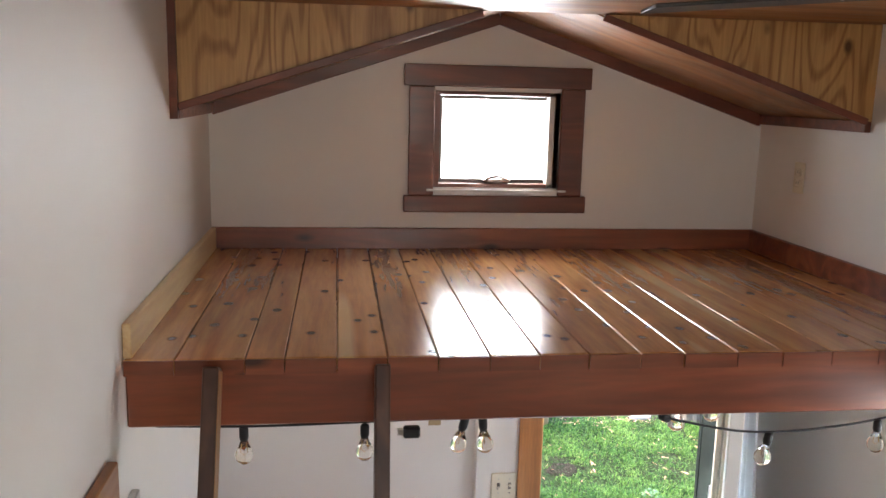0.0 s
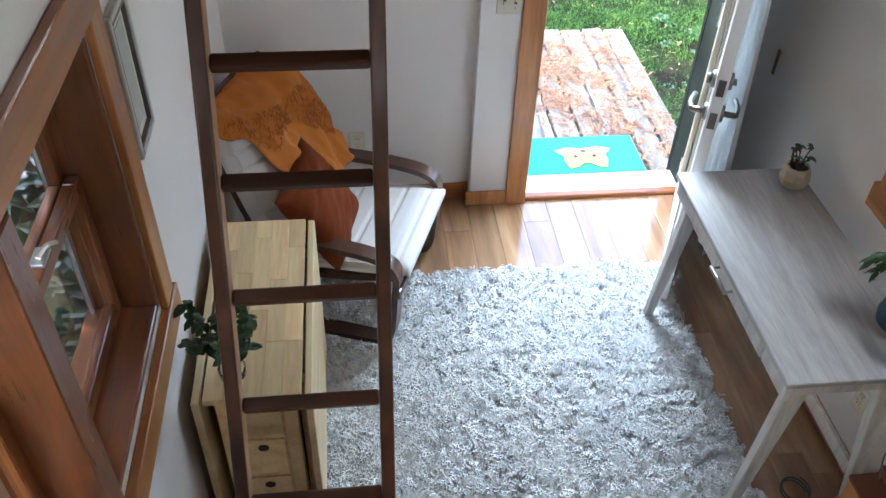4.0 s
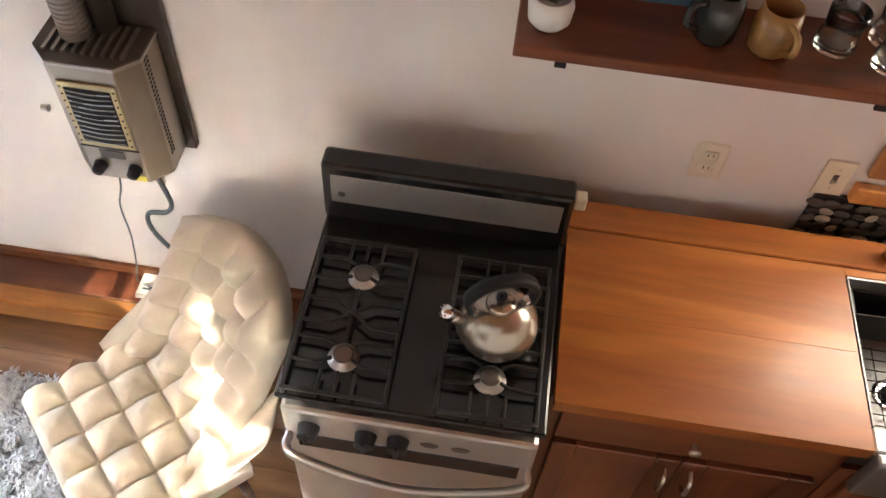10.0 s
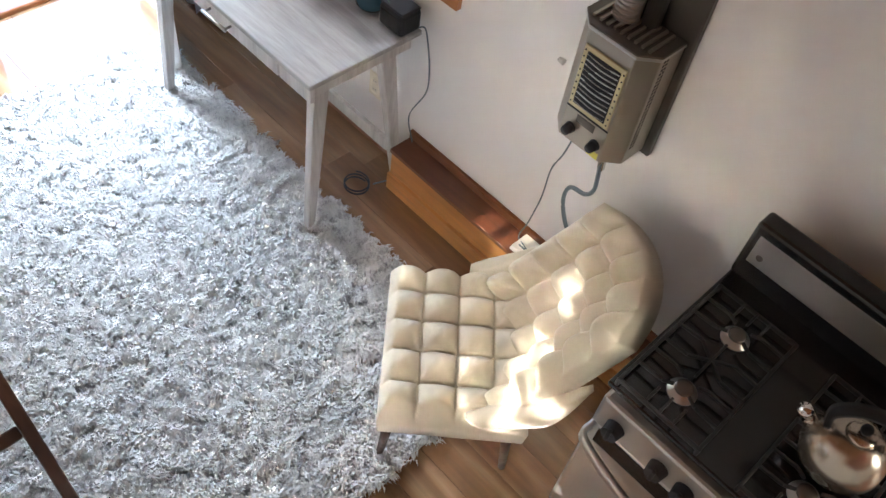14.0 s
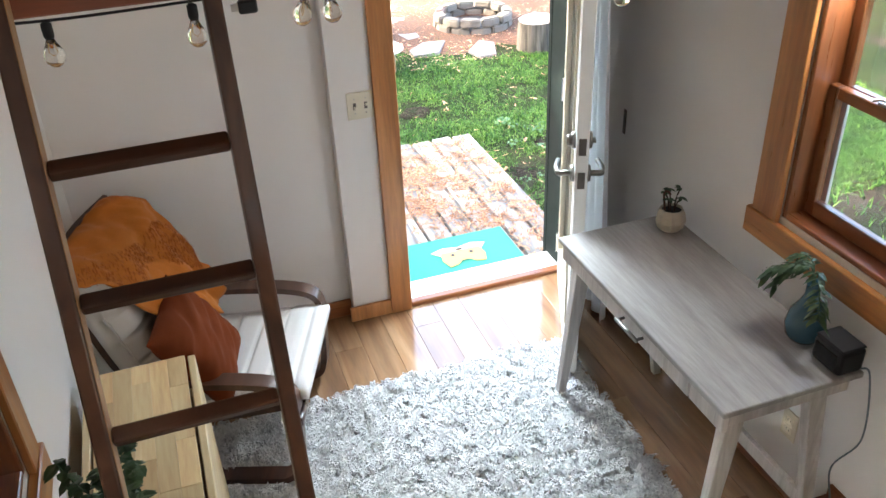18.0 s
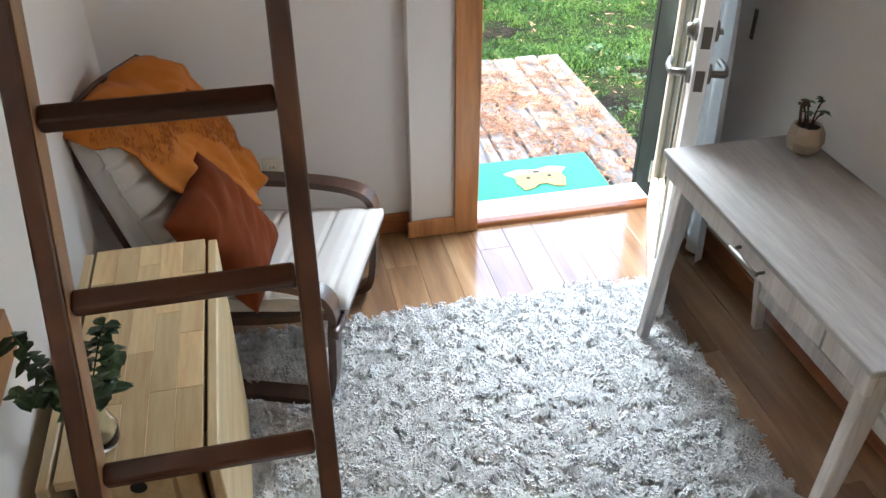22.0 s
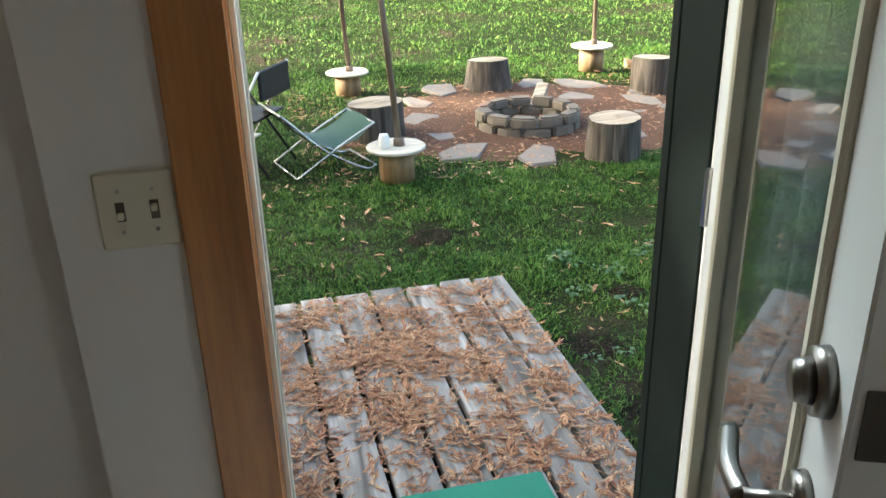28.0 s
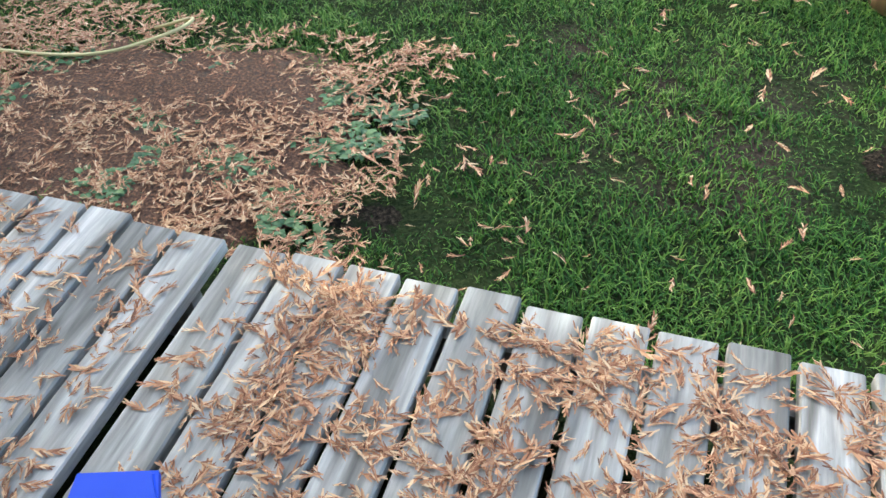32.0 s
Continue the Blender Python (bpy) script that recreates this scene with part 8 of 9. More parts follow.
# ---- fire ring ----
def fire_ring():
    t = thing("fire_ring", "round fire ring of grey stone blocks", "fire ring", "", pose(2.936, 7.868, GZ))
    R, n = 0.375, 11
    rr = random.Random(6)
    for c in range(2):
        for i in range(n):
            a0 = 2 * math.pi * (i + 0.5 * c) / n
            w = 2 * math.pi / n * 0.93
            bm = bmesh.new()
            r0, r1 = R - 0.075 + rr.uniform(-0.01, 0.01), R + 0.015 + rr.uniform(-0.012, 0.012)
            z0, z1 = c * 0.078 + 0.002, c * 0.078 + 0.076 + rr.uniform(-0.006, 0.004)
            ps = [(r0, -w / 2), (r1, -w / 2), (r1 + 0.008, 0), (r1, w / 2), (r0, w / 2)]
            a = [bm.verts.new((q * math.cos(a0 + b), q * math.sin(a0 + b), z0)) for q, b in ps]
            b_ = [bm.verts.new((q * 0.985 * math.cos(a0 + b * 0.97), q * 0.985 * math.sin(a0 + b * 0.97), z1)) for q, b in ps]
            bm.faces.new(a[::-1])
            bm.faces.new(b_)
            for k in range(5):
                bm.faces.new((a[k], a[(k + 1) % 5], b_[(k + 1) % 5], b_[k]))
            bmesh.ops.bevel(bm, geom=bm.edges[:], offset=0.013, segments=2, affect="EDGES")
            part("stone", bm, M_BRICKISH if rr.random() < 0.16 else M_STONE, t)
    part("ash", lathe(bmesh.new(), [(R - 0.09, 0.01), (R * 0.5, 0.03), (0.001, 0.035)], n=28), M_IRON, t, "dark ash bed", True)
    return t


fire_ring()
fl = thing("log", "short split log leaning at the fire ring", "log")
part("log", beam(bmesh.new(), (3.16, 8.30, GZ + 0.03), (3.34, 8.62, GZ + 0.13), 0.10, 0.05, bevel=0.01), M_LOGTOP, fl)


def stump(x, y, r0, r1, h, label, seed):
    t = thing("stump", label, "stump", "log stumps round the fire ring", pose(x, y, GZ))
    n = 34

    def fn(u, v):
        a = u * 2 * math.pi
        k = 1 + 0.05 * noise.noise(Vector((math.cos(a) * 2 + seed, math.sin(a) * 2, v * 0.8))) + 0.035 * abs(math.sin(a * 8 + seed + 1.5 * noise.noise(Vector((math.cos(a) * 3, math.sin(a) * 3, seed)))))
        r = (r0 + (r1 - r0) * v ** 0.7) * k
        return Vector((r * math.cos(a), r * math.sin(a), h * v + (0.0 if v < 0.99 else 0.01 * math.sin(a + seed)) - 0.01))

    part("bark", sheet(fn, 72, 8), M_LOG, t, "grey furrowed bark", True)

    def top(u, v):
        a = u * 2 * math.pi
        e = fn(u, 1.0)
        return Vector((e.x * v * 0.985, e.y * v * 0.985, e.z - 0.004 + 0.006 * (1 - v)))

    part("cut_face", sheet(top, 72, 5), M_LOGTOP, t, "pale weathered cut face", True)


stump(3.207, 6.943, 0.178, 0.165, 0.285, "upright cut log stump with dark bark", 1.0)
stump(1.792, 7.965, 0.21, 0.20, 0.27, "dark upright cut log stump", 2.0)
stump(3.031, 9.202, 0.225, 0.175, 0.275, "grey flared log stump", 3.0)
stump(4.342, 8.623, 0.172, 0.165, 0.31, "tall grey log stump on a flat stone", 4.0)


def spool(x, y, r, h, pole, lean, label):
    t = thing("cable_spool", label, "spool table", "spools with poles round the fire ring", pose(x, y, GZ))
    part("core", lathe(bmesh.new(), [(r * 0.60, 0.0), (r * 0.60, h - 0.02)], n=26), M_SPOOL, t, "wooden drum", True)
    part("top_disc", lathe(bmesh.new(), [(r * 0.97, h - 0.0195), (r, h - 0.015), (r, h - 0.004), (r * 0.97, h), (0.001, h)], n=40), M_SPOOLTOP, t, "pale round wooden top")
    part("pole", cyl(bmesh.new(), (0.02, 0, h + 0.0005), (0.02 + lean[0], lean[1], h + pole), 0.021, 0.016, 12), M_POLE, t, "tall thin wooden pole", True)
    part("pole_foot", lathe(bmesh.new(), [(0.036, h + 0.0005), (0.034, h + 0.04), (0.023, h + 0.05)], (0.02, 0, 0), n=14), M_POLE, t, "", True)
    part("string", tube(bmesh.new(), [(0.02 + lean[0], lean[1], h + pole - 0.02), (0.02 + lean[0] - 0.8, lean[1] + 0.6, h + pole - 0.13)], 0.006, 5), M_BLACKPLASTIC, t)
    return t


spool(1.738, 6.930, 0.184, 0.222, 1.75, (-0.13, 0.04), "wooden cable spool with a tall pole beside the fire ring")
spool(1.794, 9.393, 0.19, 0.21, 1.95, (-0.10, 0.05), "wooden cable spool with a reddish pole on the lawn")
spool(4.215, 9.623, 0.20, 0.25, 2.05, (0.0, 0.0), "wooden cable spool with a pole behind the fire ring")
spool(4.392, 7.007, 0.208, 0.245, 2.0, (0.05, 0.0), "low wooden cable spool near the board edging")
jr = thing("jar", "small clear jar on the wooden spool", "jar", "", pose(1.66, 6.90, GZ + 0.2225))
part("body", lathe(bmesh.new(), [(0.03, 0), (0.036, 0.01), (0.036, 0.06), (0.028, 0.075), (0.028, 0.085), (0.001, 0.086)], n=20), M_WHITE_TRIM, jr, "", True)

# flat stones set in the litter
r = random.Random(18)
for x, y, s in ((2.30, 7.35, 0.42), (1.95, 7.62, 0.30), (2.75, 7.12, 0.40), (3.45, 7.42, 0.46), (3.75, 7.05, 0.34), (4.02, 7.42, 0.44), (3.95, 7.86, 0.36), (4.25, 7.95, 0.32), (4.10, 8.30, 0.40), (2.20, 8.30, 0.34), (2.30, 8.85, 0.38), (2.60, 9.25, 0.46), (3.45, 9.22, 0.36), (3.85, 9.05, 0.48), (3.62, 8.55, 0.38), (4.34, 8.62, 0.46), (2.25, 7.85, 0.36), (3.60, 7.82, 0.30), (4.35, 7.30, 0.30)):
    bm = bmesh.new()
    n = r.choice((4, 5, 5, 6))
    ph = r.uniform(0, 6)
    asp, trn = r.uniform(0.5, 0.8), r.uniform(0, 3.1)
    pts = []
    for k in range(n):
        a = ph + 2 * math.pi * (k + r.uniform(-0.28, 0.28)) / n
        px, py = s * 0.62 * math.cos(a), s * 0.62 * asp * math.sin(a)
        pts.append((px * math.cos(trn) - py * math.sin(trn), px * math.sin(trn) + py * math.cos(trn)))
    z1 = GZ + 0.014 + r.uniform(0, 0.010)
    tx, ty = r.uniform(-0.02, 0.02), r.uniform(-0.02, 0.02)
    a = [bm.verts.new((x + p[0], y + p[1], GZ - 0.02)) for p in pts]
    b = [bm.verts.new((x + p[0] * 0.97, y + p[1] * 0.97, z1 + p[0] * tx + p[1] * ty)) for p in pts]
    bm.faces.new(a[::-1])
    bm.faces.new(b)
    for k in range(n):
        bm.faces.new((a[k], a[(k + 1) % n], b[(k + 1) % n], b[k]))
    bmesh.ops.bevel(bm, geom=bm.edges[:], offset=0.006, segments=1, affect="EDGES")
    tagged(part("flagstone", bm, M_FLAG), "flat grey flagstone sunk in the needle litter", "stone", "flagstones in the litter")
bo = thing("edging_board", "pale wooden edging board along the litter circle", "board")
part("board", beam(bmesh.new(), (4.54, 7.69, GZ + 0.02), (4.65, 9.76, GZ + 0.02), 0.04, 0.09, bevel=0.004), M_SPOOL, bo)


# ---- folding garden chairs ----
def sling_chair(x, y, turn):
    t = thing("sling_chair", "green canvas sling chair on a tubular metal frame", "chair", "", pose(x, y, GZ + 0.004, 0, 0, turn) @ Matrix.Scale(0.74, 4))
    for s in (-1, 1):
        w = s * 0.30
        part("frame_tube", tube(bmesh.new(), curve_pts([(w, -0.40, 0.56), (w, -0.05, 0.22), (w, 0.30, 0.010), (w * 0.98, 0.42, 0.010)], 8), 0.011, 8), M_NICKEL, t, "", True)
        part("frame_tube", tube(bmesh.new(), curve_pts([(w, 0.42, 0.40), (w, 0.05, 0.22), (w, -0.32, 0.010)], 8), 0.011, 8), M_NICKEL, t, "", True)
    for p, q in (((-0.30, -0.40, 0.56), (0.30, -0.40, 0.56)), ((-0.30, 0.42, 0.40), (0.30, 0.42, 0.40)), ((-0.29, 0.42, 0.011), (0.29, 0.42, 0.011)), ((-0.30, -0.32, 0.011), (0.30, -0.32, 0.011))):
        part("crossbar", tube(bmesh.new(), [p, q], 0.010, 8), M_NICKEL, t, "", True)

    def sling(u, v):
        yy = -0.40 + 0.82 * v
        z = 0.56 + (0.40 - 0.56) * v - 0.24 * math.sin(math.pi * v) ** 0.9
        return Vector(((u - 0.5) * 0.58, yy, z + 0.02 * math.sin(u * 3.14)))

    part("sling", sheet(sling, 14, 22), M_GREENCANVAS, t, "dark green canvas sling", True)
    return t


sling_chair(1.30, 7.36, -75)


def folding_chair(x, y, turn):
    t = thing("folding_chair", "folding camp chair with a dark seat and metal legs", "chair", "", pose(x, y, GZ + 0.002, 0, 0, turn) @ Matrix.Scale(0.85, 4))
    for s in (-1, 1):
        w = s * 0.24
        part("leg", tube(bmesh.new(), [(w, -0.22, 0.012), (w, 0.20, 0.62)], 0.011, 8), M_BLACKPLASTIC, t, "", True)
        part("leg", tube(bmesh.new(), [(w, 0.24, 0.012), (w, -0.22, 0.80)], 0.011, 8), M_NICKEL, t, "", True)
    part("step", bx(-0.23, 0.23, 0.06, 0.20, 0.20, 0.215, bevel=0.004), M_ALU, t)
    part("seat", bx(-0.235, 0.235, -0.16, 0.20, 0.42, 0.44, bevel=0.008), M_BLACKPLASTIC, t)
    part("back", bx(-0.235, 0.235, -0.23, -0.20, 0.58, 0.80, bevel=0.008), M_BLACKPLASTIC, t)


folding_chair(0.90, 7.45, 60)

# ---- the house across the lawn ----
HYF = 22.5
house = thing("house", "grey-green clapboard house with white-framed windows", "house")
HX_L, HX_R = 3.85, 10.55
part("wall", bx(HX_L, HX_R, HYF + 0.03, HYF + 6.0, GZ - 0.05, 2.62), M_SIDING, house)
r = random.Random(3)
wins = ((4.72, 6.08, 0.93, 2.32), (8.25, 9.62, 0.90, 2.32))
z = GZ + 0.28
while z < 2.60:
    cuts = [HX_L, HX_R]
    segs = [(HX_L, HX_R)]
    for w0, w1, a, b in wins:
        if z + 0.16 > a - 0.08 and z < b + 0.08:
            segs = [s for q0, q1 in segs for s in ((q0, min(q1, w0 - 0.09)), (max(q0, w1 + 0.09), q1)) if s[1] - s[0] > 0.02]
    for q0, q1 in segs:
        part("clapboard", beam(bmesh.new(), (q0, HYF + 0.014, z + 0.085), (q1, HYF + 0.014, z + 0.085), 0.014, 0.182, (0, 0.09, 1)), M_SIDING, house)
    z += 0.165
part("foundation", bx(HX_L - 0.01, HX_R + 0.01, HYF - 0.01, HYF + 0.029, GZ - 0.05, GZ + 0.27), M_STONE, house, "grey concrete foundation")
part("corner_board", bx(HX_L - 0.03, HX_L + 0.12, HYF - 0.03, HYF + 0.10, GZ + 0.1, 2.62), M_FASCIA, house, "white corner board")
part("corner_board", bx(HX_R - 0.12, HX_R + 0.03, HYF - 0.03, HYF + 0.10, GZ + 0.1, 2.62), M_FASCIA, house, "white corner board")
part("fascia", bx(HX_L - 0.5, HX_R + 0.5, HYF - 0.62, HYF - 0.58, 2.50, 2.72), M_FASCIA, house, "white fascia and gutter")
part("soffit", bx(HX_L - 0.5, HX_R + 0.5, HYF - 0.579, HYF + 0.02, 2.60, 2.64), M_FASCIA, house)
bm = bmesh.new()
for (ya, za), (yb, zb) in (((HYF - 0.62, 2.73), (HYF + 3.0, 4.5)), ((HYF + 3.0, 4.5), (HYF + 6.6, 2.73))):
    q = [(HX_L - 0.5, ya, za), (HX_R + 0.5, ya, za), (HX_R + 0.5, yb, zb), (HX_L - 0.5, yb, zb)]
    a = [bm.verts.new(p) for p in q]
    b = [bm.verts.new((p[0], p[1], p[2] + 0.12)) for p in q]
    bm.faces.new(a[::-1])
    bm.faces.new(b)
    for k in range(4):
        bm.faces.new((a[k], a[(k + 1) % 4], b[(k + 1) % 4], b[k]))
part("roof", bm, M_SHINGLE, house, "dark shingle roof")
for w0, w1, a, b in wins:
    wn_ = part("window", bx(w0, w1, HYF - 0.002, HYF + 0.028, a, b), M_DARKPANE, house, "dark sliding window in a white frame")
    for q in ((w0 - 0.09, w0 + 0.03, a - 0.09, b + 0.09), (w1 - 0.03, w1 + 0.09, a - 0.09, b + 0.09), (w0 + 0.0305, w1 - 0.0305, a - 0.09, a + 0.03), (w0 + 0.0305, w1 - 0.0305, b - 0.03, b + 0.09), ((w0 + w1) / 2 - 0.035, (w0 + w1) / 2 + 0.035, a + 0.0305, b - 0.0305)):
        part("frame", bx(q[0], q[1], HYF - 0.035, HYF - 0.0025, q[2], q[3], bevel=0.006), M_FASCIA, wn_, "white window frame bar")
    part("curtain", bx(w1 - 0.34, w1 - 0.05, HYF - 0.006, HYF - 0.0026, a + 0.04, b - 0.25), M_CURT, wn_, "muted curtain") if w0 > 7 else None



def canoe():
    t = thing("canoe", "dark navy canoe lying upside down by the house", "canoe", "", pose(6.35, HYF - 0.55, GZ + 0.02))

    def hull(u, v):
        a = (v - 0.5) * math.pi
        k = max(0.02, 1 - abs(2 * u - 1) ** 2.6)
        x = (u - 0.5) * 2.6
        return Vector((x, 0.36 * k ** 0.6 * math.sin(a), 0.36 * (0.75 + 0.25 * k) * math.cos(a) * k ** 0.35))

    part("hull", sheet(hull, 44, 16), M_CANOE, t, "smooth navy hull", True)
    for v in (0.0, 1.0):
        part("gunwale", tube(bmesh.new(), [hull(u / 30, v) for u in range(31)], 0.018, 6), M_ALU, t)


canoe()
tb = thing("trash_bin", "ribbed grey plastic bin by the house", "bin", "", pose(8.62, HYF - 0.45, GZ))
part("body", lathe(bmesh.new(), [(0.20, 0), (0.23, 0.1), (0.26, 0.62), (0.28, 0.64), (0.28, 0.68), (0.001, 0.68)], n=20), M_BIN, tb, "", True)
part("lid", lathe(bmesh.new(), [(0.29, 0.681), (0.29, 0.71), (0.2, 0.74), (0.001, 0.75)], n=20), M_BIN, tb, "", True)
scn = thing("window_screen", "old window screen leaning on the house wall", "screen")
for q in (((8.98, 0.0), (8.98, 0.95)), ((9.50, 0.0), (9.50, 0.95)), ((8.98, 0.02), (9.50, 0.02)), ((8.98, 0.93), (9.50, 0.93))):
    part("frame_bar", beam(bmesh.new(), (q[0][0], HYF - 0.30 + 0.2 * q[0][1], GZ + 0.01 + q[0][1]), (q[1][0], HYF - 0.30 + 0.2 * q[1][1], GZ + 0.01 + q[1][1]), 0.04, 0.03), M_FASCIA, scn)
part("mesh", beam(bmesh.new(), (9.24, HYF - 0.295, GZ + 0.03), (9.24, HYF - 0.115, GZ + 0.92), 0.48, 0.004, (0, -1, 0.2)), M_BIN, scn)


def step_frame():
    t = thing("metal_frame", "white metal swing frame with red caps on the lawn", "frame", "", pose(4.75, 20.6, GZ))
    for x, lean in ((-0.62, 0.0), (0.62, 0.18)):
        part("upright", tube(bmesh.new(), [(x + lean, 0, 0.0), (x, 0, 1.55)], 0.028, 8), M_FASCIA, t, "", True)
        part("upright", tube(bmesh.new(), [(x + lean, 0.8, 0.0), (x, 0.4, 1.55)], 0.028, 8), M_FASCIA, t, "", True)
    for z in (0.45, 1.10, 1.52):
        part("rail", tube(bmesh.new(), [(-0.62, 0, z), (0.64, 0, z)], 0.022, 8), M_FASCIA, t, "", True)
    for x in (-0.62, 0.45):
        part("cap", bx(x - 0.10, x + 0.20, -0.05, 0.05, 1.13, 1.50, bevel=0.02), M_REDCAP, t, "faded red panel")


step_frame()


def bicycle():
    t = thing("bicycle", "small child's bicycle parked by the canoe", "bicycle", "", pose(4.75, HYF - 0.75, GZ))
    for x in (-0.42, 0.42):
        w = part("wheel", tube(bmesh.new(), [(x + 0.25 * math.cos(a * 0.2618), 0, 0.27 + 0.25 * math.sin(a * 0.2618)) for a in range(25)], 0.022, 6), M_BLACKPLASTIC, t)
        for k in range(6):
            a = k * math.pi / 6
            part("spoke", tube(bmesh.new(), [(x - 0.24 * math.cos(a), 0, 0.27 - 0.24 * math.sin(a)), (x + 0.24 * math.cos(a), 0, 0.27 + 0.24 * math.sin(a))], 0.004, 4), M_NICKEL, w)
    part("frame", tube(bmesh.new(), [(-0.42, 0, 0.27), (-0.10, 0, 0.62), (0.28, 0, 0.62), (-0.05, 0, 0.28), (-0.10, 0, 0.62)], 0.018, 6), M_BLUEBIKE, t, "blue frame")
    part("fork", tube(bmesh.new(), [(0.42, 0, 0.27), (0.28, 0, 0.62), (0.24, 0, 0.80)], 0.016, 6), M_NICKEL, t)
    part("handlebar", tube(bmesh.new(), [(0.24, -0.22, 0.82), (0.24, 0.22, 0.82)], 0.014, 6), M_BLACKPLASTIC, t)
    part("saddle", bx(-0.22, 0.02, -0.06, 0.06, 0.68, 0.73, bevel=0.02), M_BLACKPLASTIC, t)


bicycle()
# weeds along the house foot
r = random.Random(41)
v, f = [], []
for k in range(420):
    x, y = r.uniform(4.0, 10.5), HYF - r.uniform(0.1, 1.4)
    for i in range(5):
        a = r.uniform(0, 6.28)
        leaf_blade(v, f, (x, y, GZ), (math.cos(a), math.sin(a), r.uniform(0.6, 1.6)), r.uniform(0.10, 0.24), 0.05, 0.5)
tagged(new("border_weeds", raw_mesh("border_weeds", v, f, M_WEED)), "rough green weeds along the house foot", "weeds", "", "stuff")
# far pale garage beyond the corner of the house
gar = thing("garage", "pale outbuilding beyond the house corner", "building")
part("wall", bx(-14.0, 2.6, 27.0, 33.0, GZ - 0.05, 2.9), M_FASCIA, gar)
part("roof", bx(-14.4, 3.0, 26.6, 33.4, 2.9, 3.05), M_SHINGLE, gar)
part("wall", bx(11.8, 22.0, 26.0, 33.0, GZ - 0.05, 2.9), M_FASCIA, gar)
grl = thing("grill", "black covered barbecue grill on the far drive", "grill", "", pose(11.75, 22.2, GZ))
part("body", bx(-0.45, 0.45, -0.3, 0.3, 0.55, 1.05, bevel=0.1, seg=3), M_BLACKPLASTIC, grl)
part("stand", bx(-0.40, 0.40, -0.25, 0.25, 0.0, 0.5495, bevel=0.02), M_BLACKPLASTIC, grl)
# path seen through the side window
setting("garden_path", bx(2.2, 7.0, 0.4, 1.05, GZ - 0.02, GZ + 0.03, bevel=0.01), M_TAN, "tan plank path across the side lawn", "path")


# ---- unseen cedar trees that shade the near lawn, deck and left window ----
def cedar(x, y, h, seed, label):
    t = thing("cedar_tree", label, "tree", "cedars beside the small house", pose(x, y, GZ))
    rs = random.Random(seed)
    part("trunk", lathe(bmesh.new(), [(0.34, -0.05), (0.26, 0.5), (0.20, h * 0.4), (0.05, h * 0.97), (0.001, h)], n=16), M_LOG, t, "brown fibrous trunk", True)
    v, f = [], []
    bm = bmesh.new()
    for i in range(110):
        k = rs.uniform(0.10, 0.98)
        a = rs.uniform(0, 6.28)
        ln = (1 - k) ** 0.8 * h * 0.30 + 0.3
        base = Vector((0, 0, h * k))
        d = Vector((math.cos(a), math.sin(a), -0.15))
        tip = base + d * ln + Vector((0, 0, -0.25 * ln))
        tube(bm, [base, base + d * ln * 0.5, tip], 0.025 * (1 - k) + 0.012, 5)
        for q in range(int(26 * (1 - k) + 12)):
            p = base.lerp(tip, rs.uniform(0.2, 1.0)) + Vector((rs.gauss(0, 0.12), rs.gauss(0, 0.12), rs.gauss(-0.12, 0.12)))
            b = a + rs.uniform(-1.2, 1.2)
            leaf_blade(v, f, p, (math.cos(b), math.sin(b), rs.uniform(-0.8, 0.1)), rs.uniform(0.3, 0.6), 0.20, 0.5)
    part("limb", bm, M_LOG, t)
    part_raw("crown", v, f, M_LEAF, t, "drooping dark green sprays", "stuff")




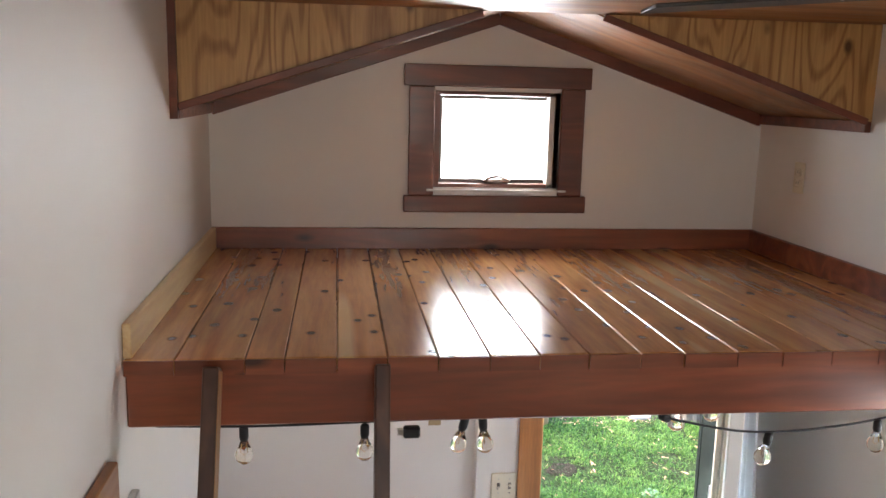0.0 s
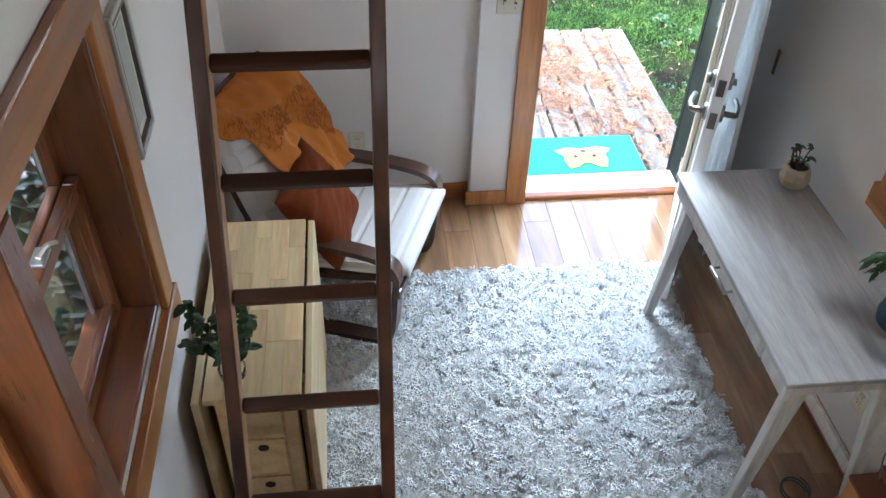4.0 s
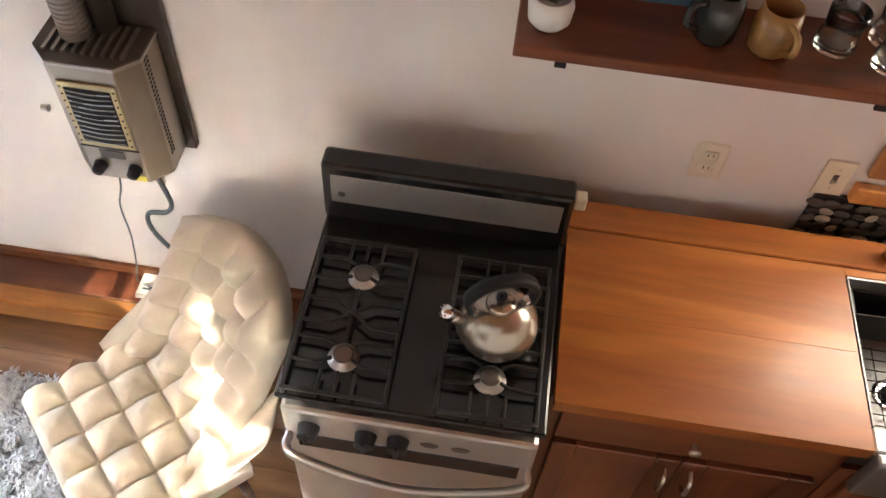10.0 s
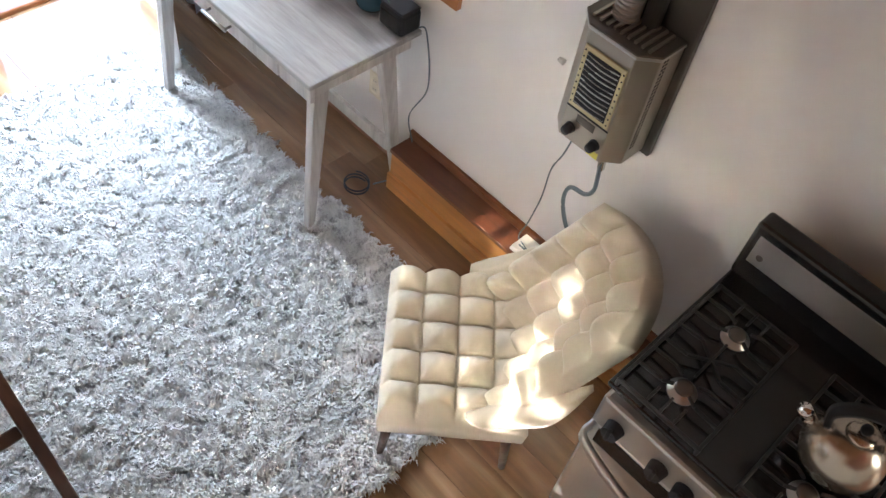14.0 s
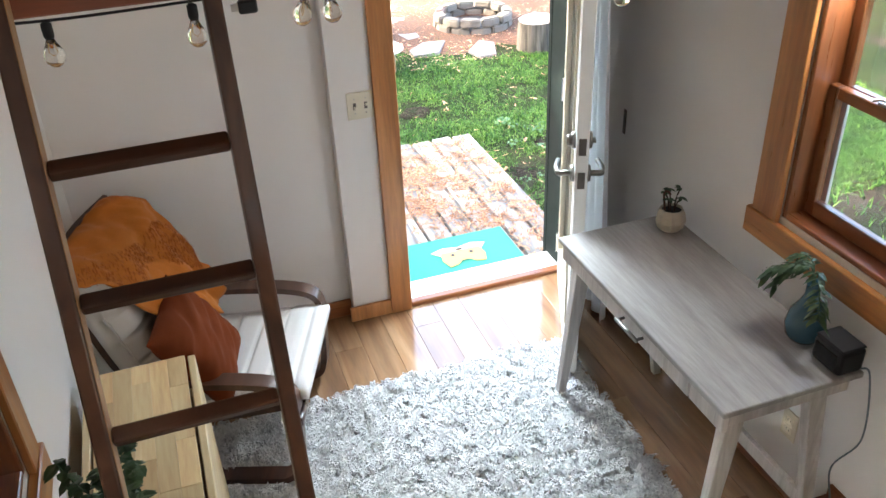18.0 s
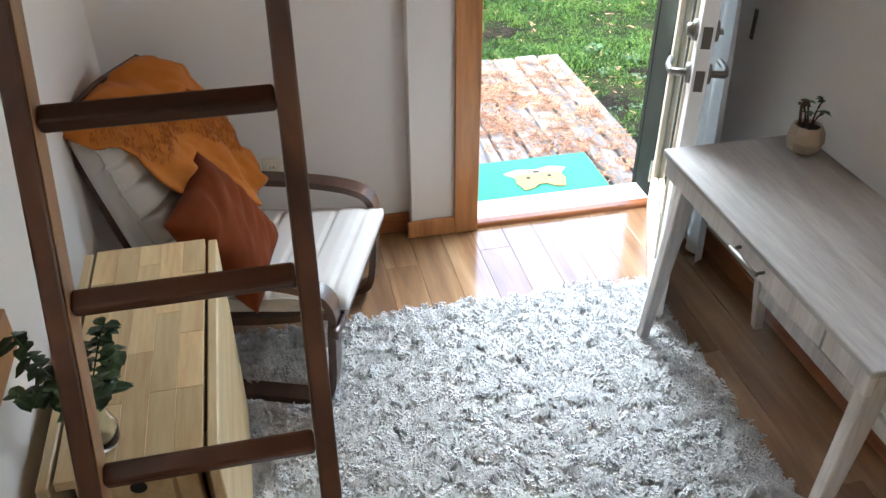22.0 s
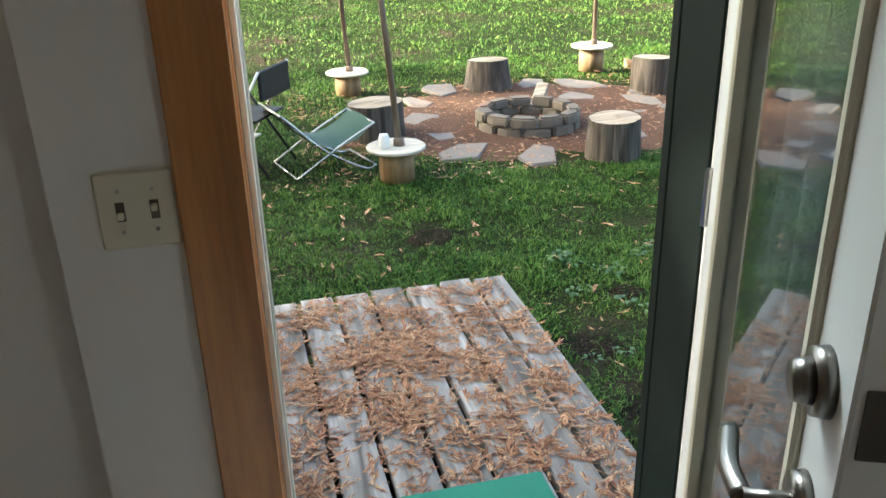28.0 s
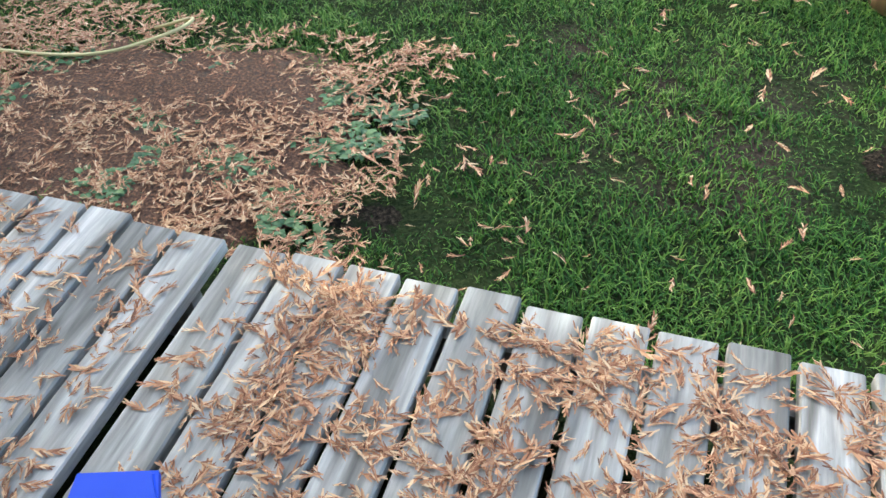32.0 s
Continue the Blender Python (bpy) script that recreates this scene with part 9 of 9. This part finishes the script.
def shrub(x, y, rad, h, seed):
    t = thing("shrub", "dense dark green garden shrub outside the window", "shrub", "shrubs along the small house", pose(x, y, GZ))
    rs = random.Random(seed)
    bm = bmesh.new()
    v, f = [], []
    for i in range(16):
        a = rs.uniform(0, 6.28)
        tip = Vector((math.cos(a) * rad * rs.uniform(0.3, 0.8), math.sin(a) * rad * rs.uniform(0.3, 0.8), h * rs.uniform(0.55, 0.92)))
        tube(bm, curve_pts([(0.05 * math.cos(a), 0.05 * math.sin(a), 0.0), tip * 0.5 + Vector((0, 0, 0.1)), tip], 4), 0.014, 5)
    part("branch", bm, M_LOG, t)
    for k in range(9000):
        a, u = rs.uniform(0, 6.28), rs.uniform(0, 1) ** 0.4
        zz = rs.uniform(0.06, 1.0)
        rr = rad * u * math.sqrt(max(0.05, 1 - (zz * 1.15 - 0.35) ** 2 * 1.2)) * (1 + 0.25 * noise.noise(Vector((math.cos(a) * 2 + seed, math.sin(a) * 2, zz * 4))))
        b = a + rs.uniform(-1.3, 1.3)
        leaf_blade(v, f, (rr * math.cos(a), rr * math.sin(a), h * zz), (math.cos(b), math.sin(b), rs.uniform(-0.6, 0.7)), rs.uniform(0.07, 0.14), 0.06, 0.4)
    part_raw("crown", v, f, M_LEAF, t, "small dark green leaves", "stuff")


shrub(-1.85, 2.10, 1.15, 3.8, 66)
shrub(-1.80, -0.25, 0.85, 2.9, 62)
shrub(-3.2, 1.15, 1.2, 2.5, 63)
# stones under the window
r = random.Random(9)
for k in range(14):
    s = r.uniform(0.10, 0.24)
    bm = bmesh.new()
    bmesh.ops.create_icosphere(bm, subdivisions=2, radius=1.0)
    for q in bm.verts:
        q.co *= 1 + 0.35 * noise.noise(q.co * 1.3 + Vector((k * 3.1, 0, 0)))
        q.co = Vector((q.co.x * s, q.co.y * s * 0.8, q.co.z * s * 0.5))
    o = tagged(part("stone", bm, M_STONE, None, "", True), "rough grey garden stone below the window", "stone", "stones along the small house")
    o.matrix_basis = pose(r.uniform(-1.7, -0.95), r.uniform(-0.2, 2.4), GZ + s * 0.2, 0, 0, r.uniform(0, 180))

cedar(-5.2, 3.2, 10.5, 1, "tall dark cedar tree beside the deck")
# added out of view to block sky light from the left window
cedar(-4.6, -2.6, 9.5, 7, "unseen cedar tree added behind the small house")
cedar(-11.0, 6.6, 14.5, 3, "tall dark cedar tree beside the lawn")
cedar(-12.0, 8.6, 15.0, 2, "tall dark cedar tree beside the lawn")
cedar(-7.8, 7.4, 11.5, 11, "tall dark cedar tree beside the lawn")
cedar(-10.6, 10.8, 12.5, 5, "tall dark cedar tree beside the lawn")
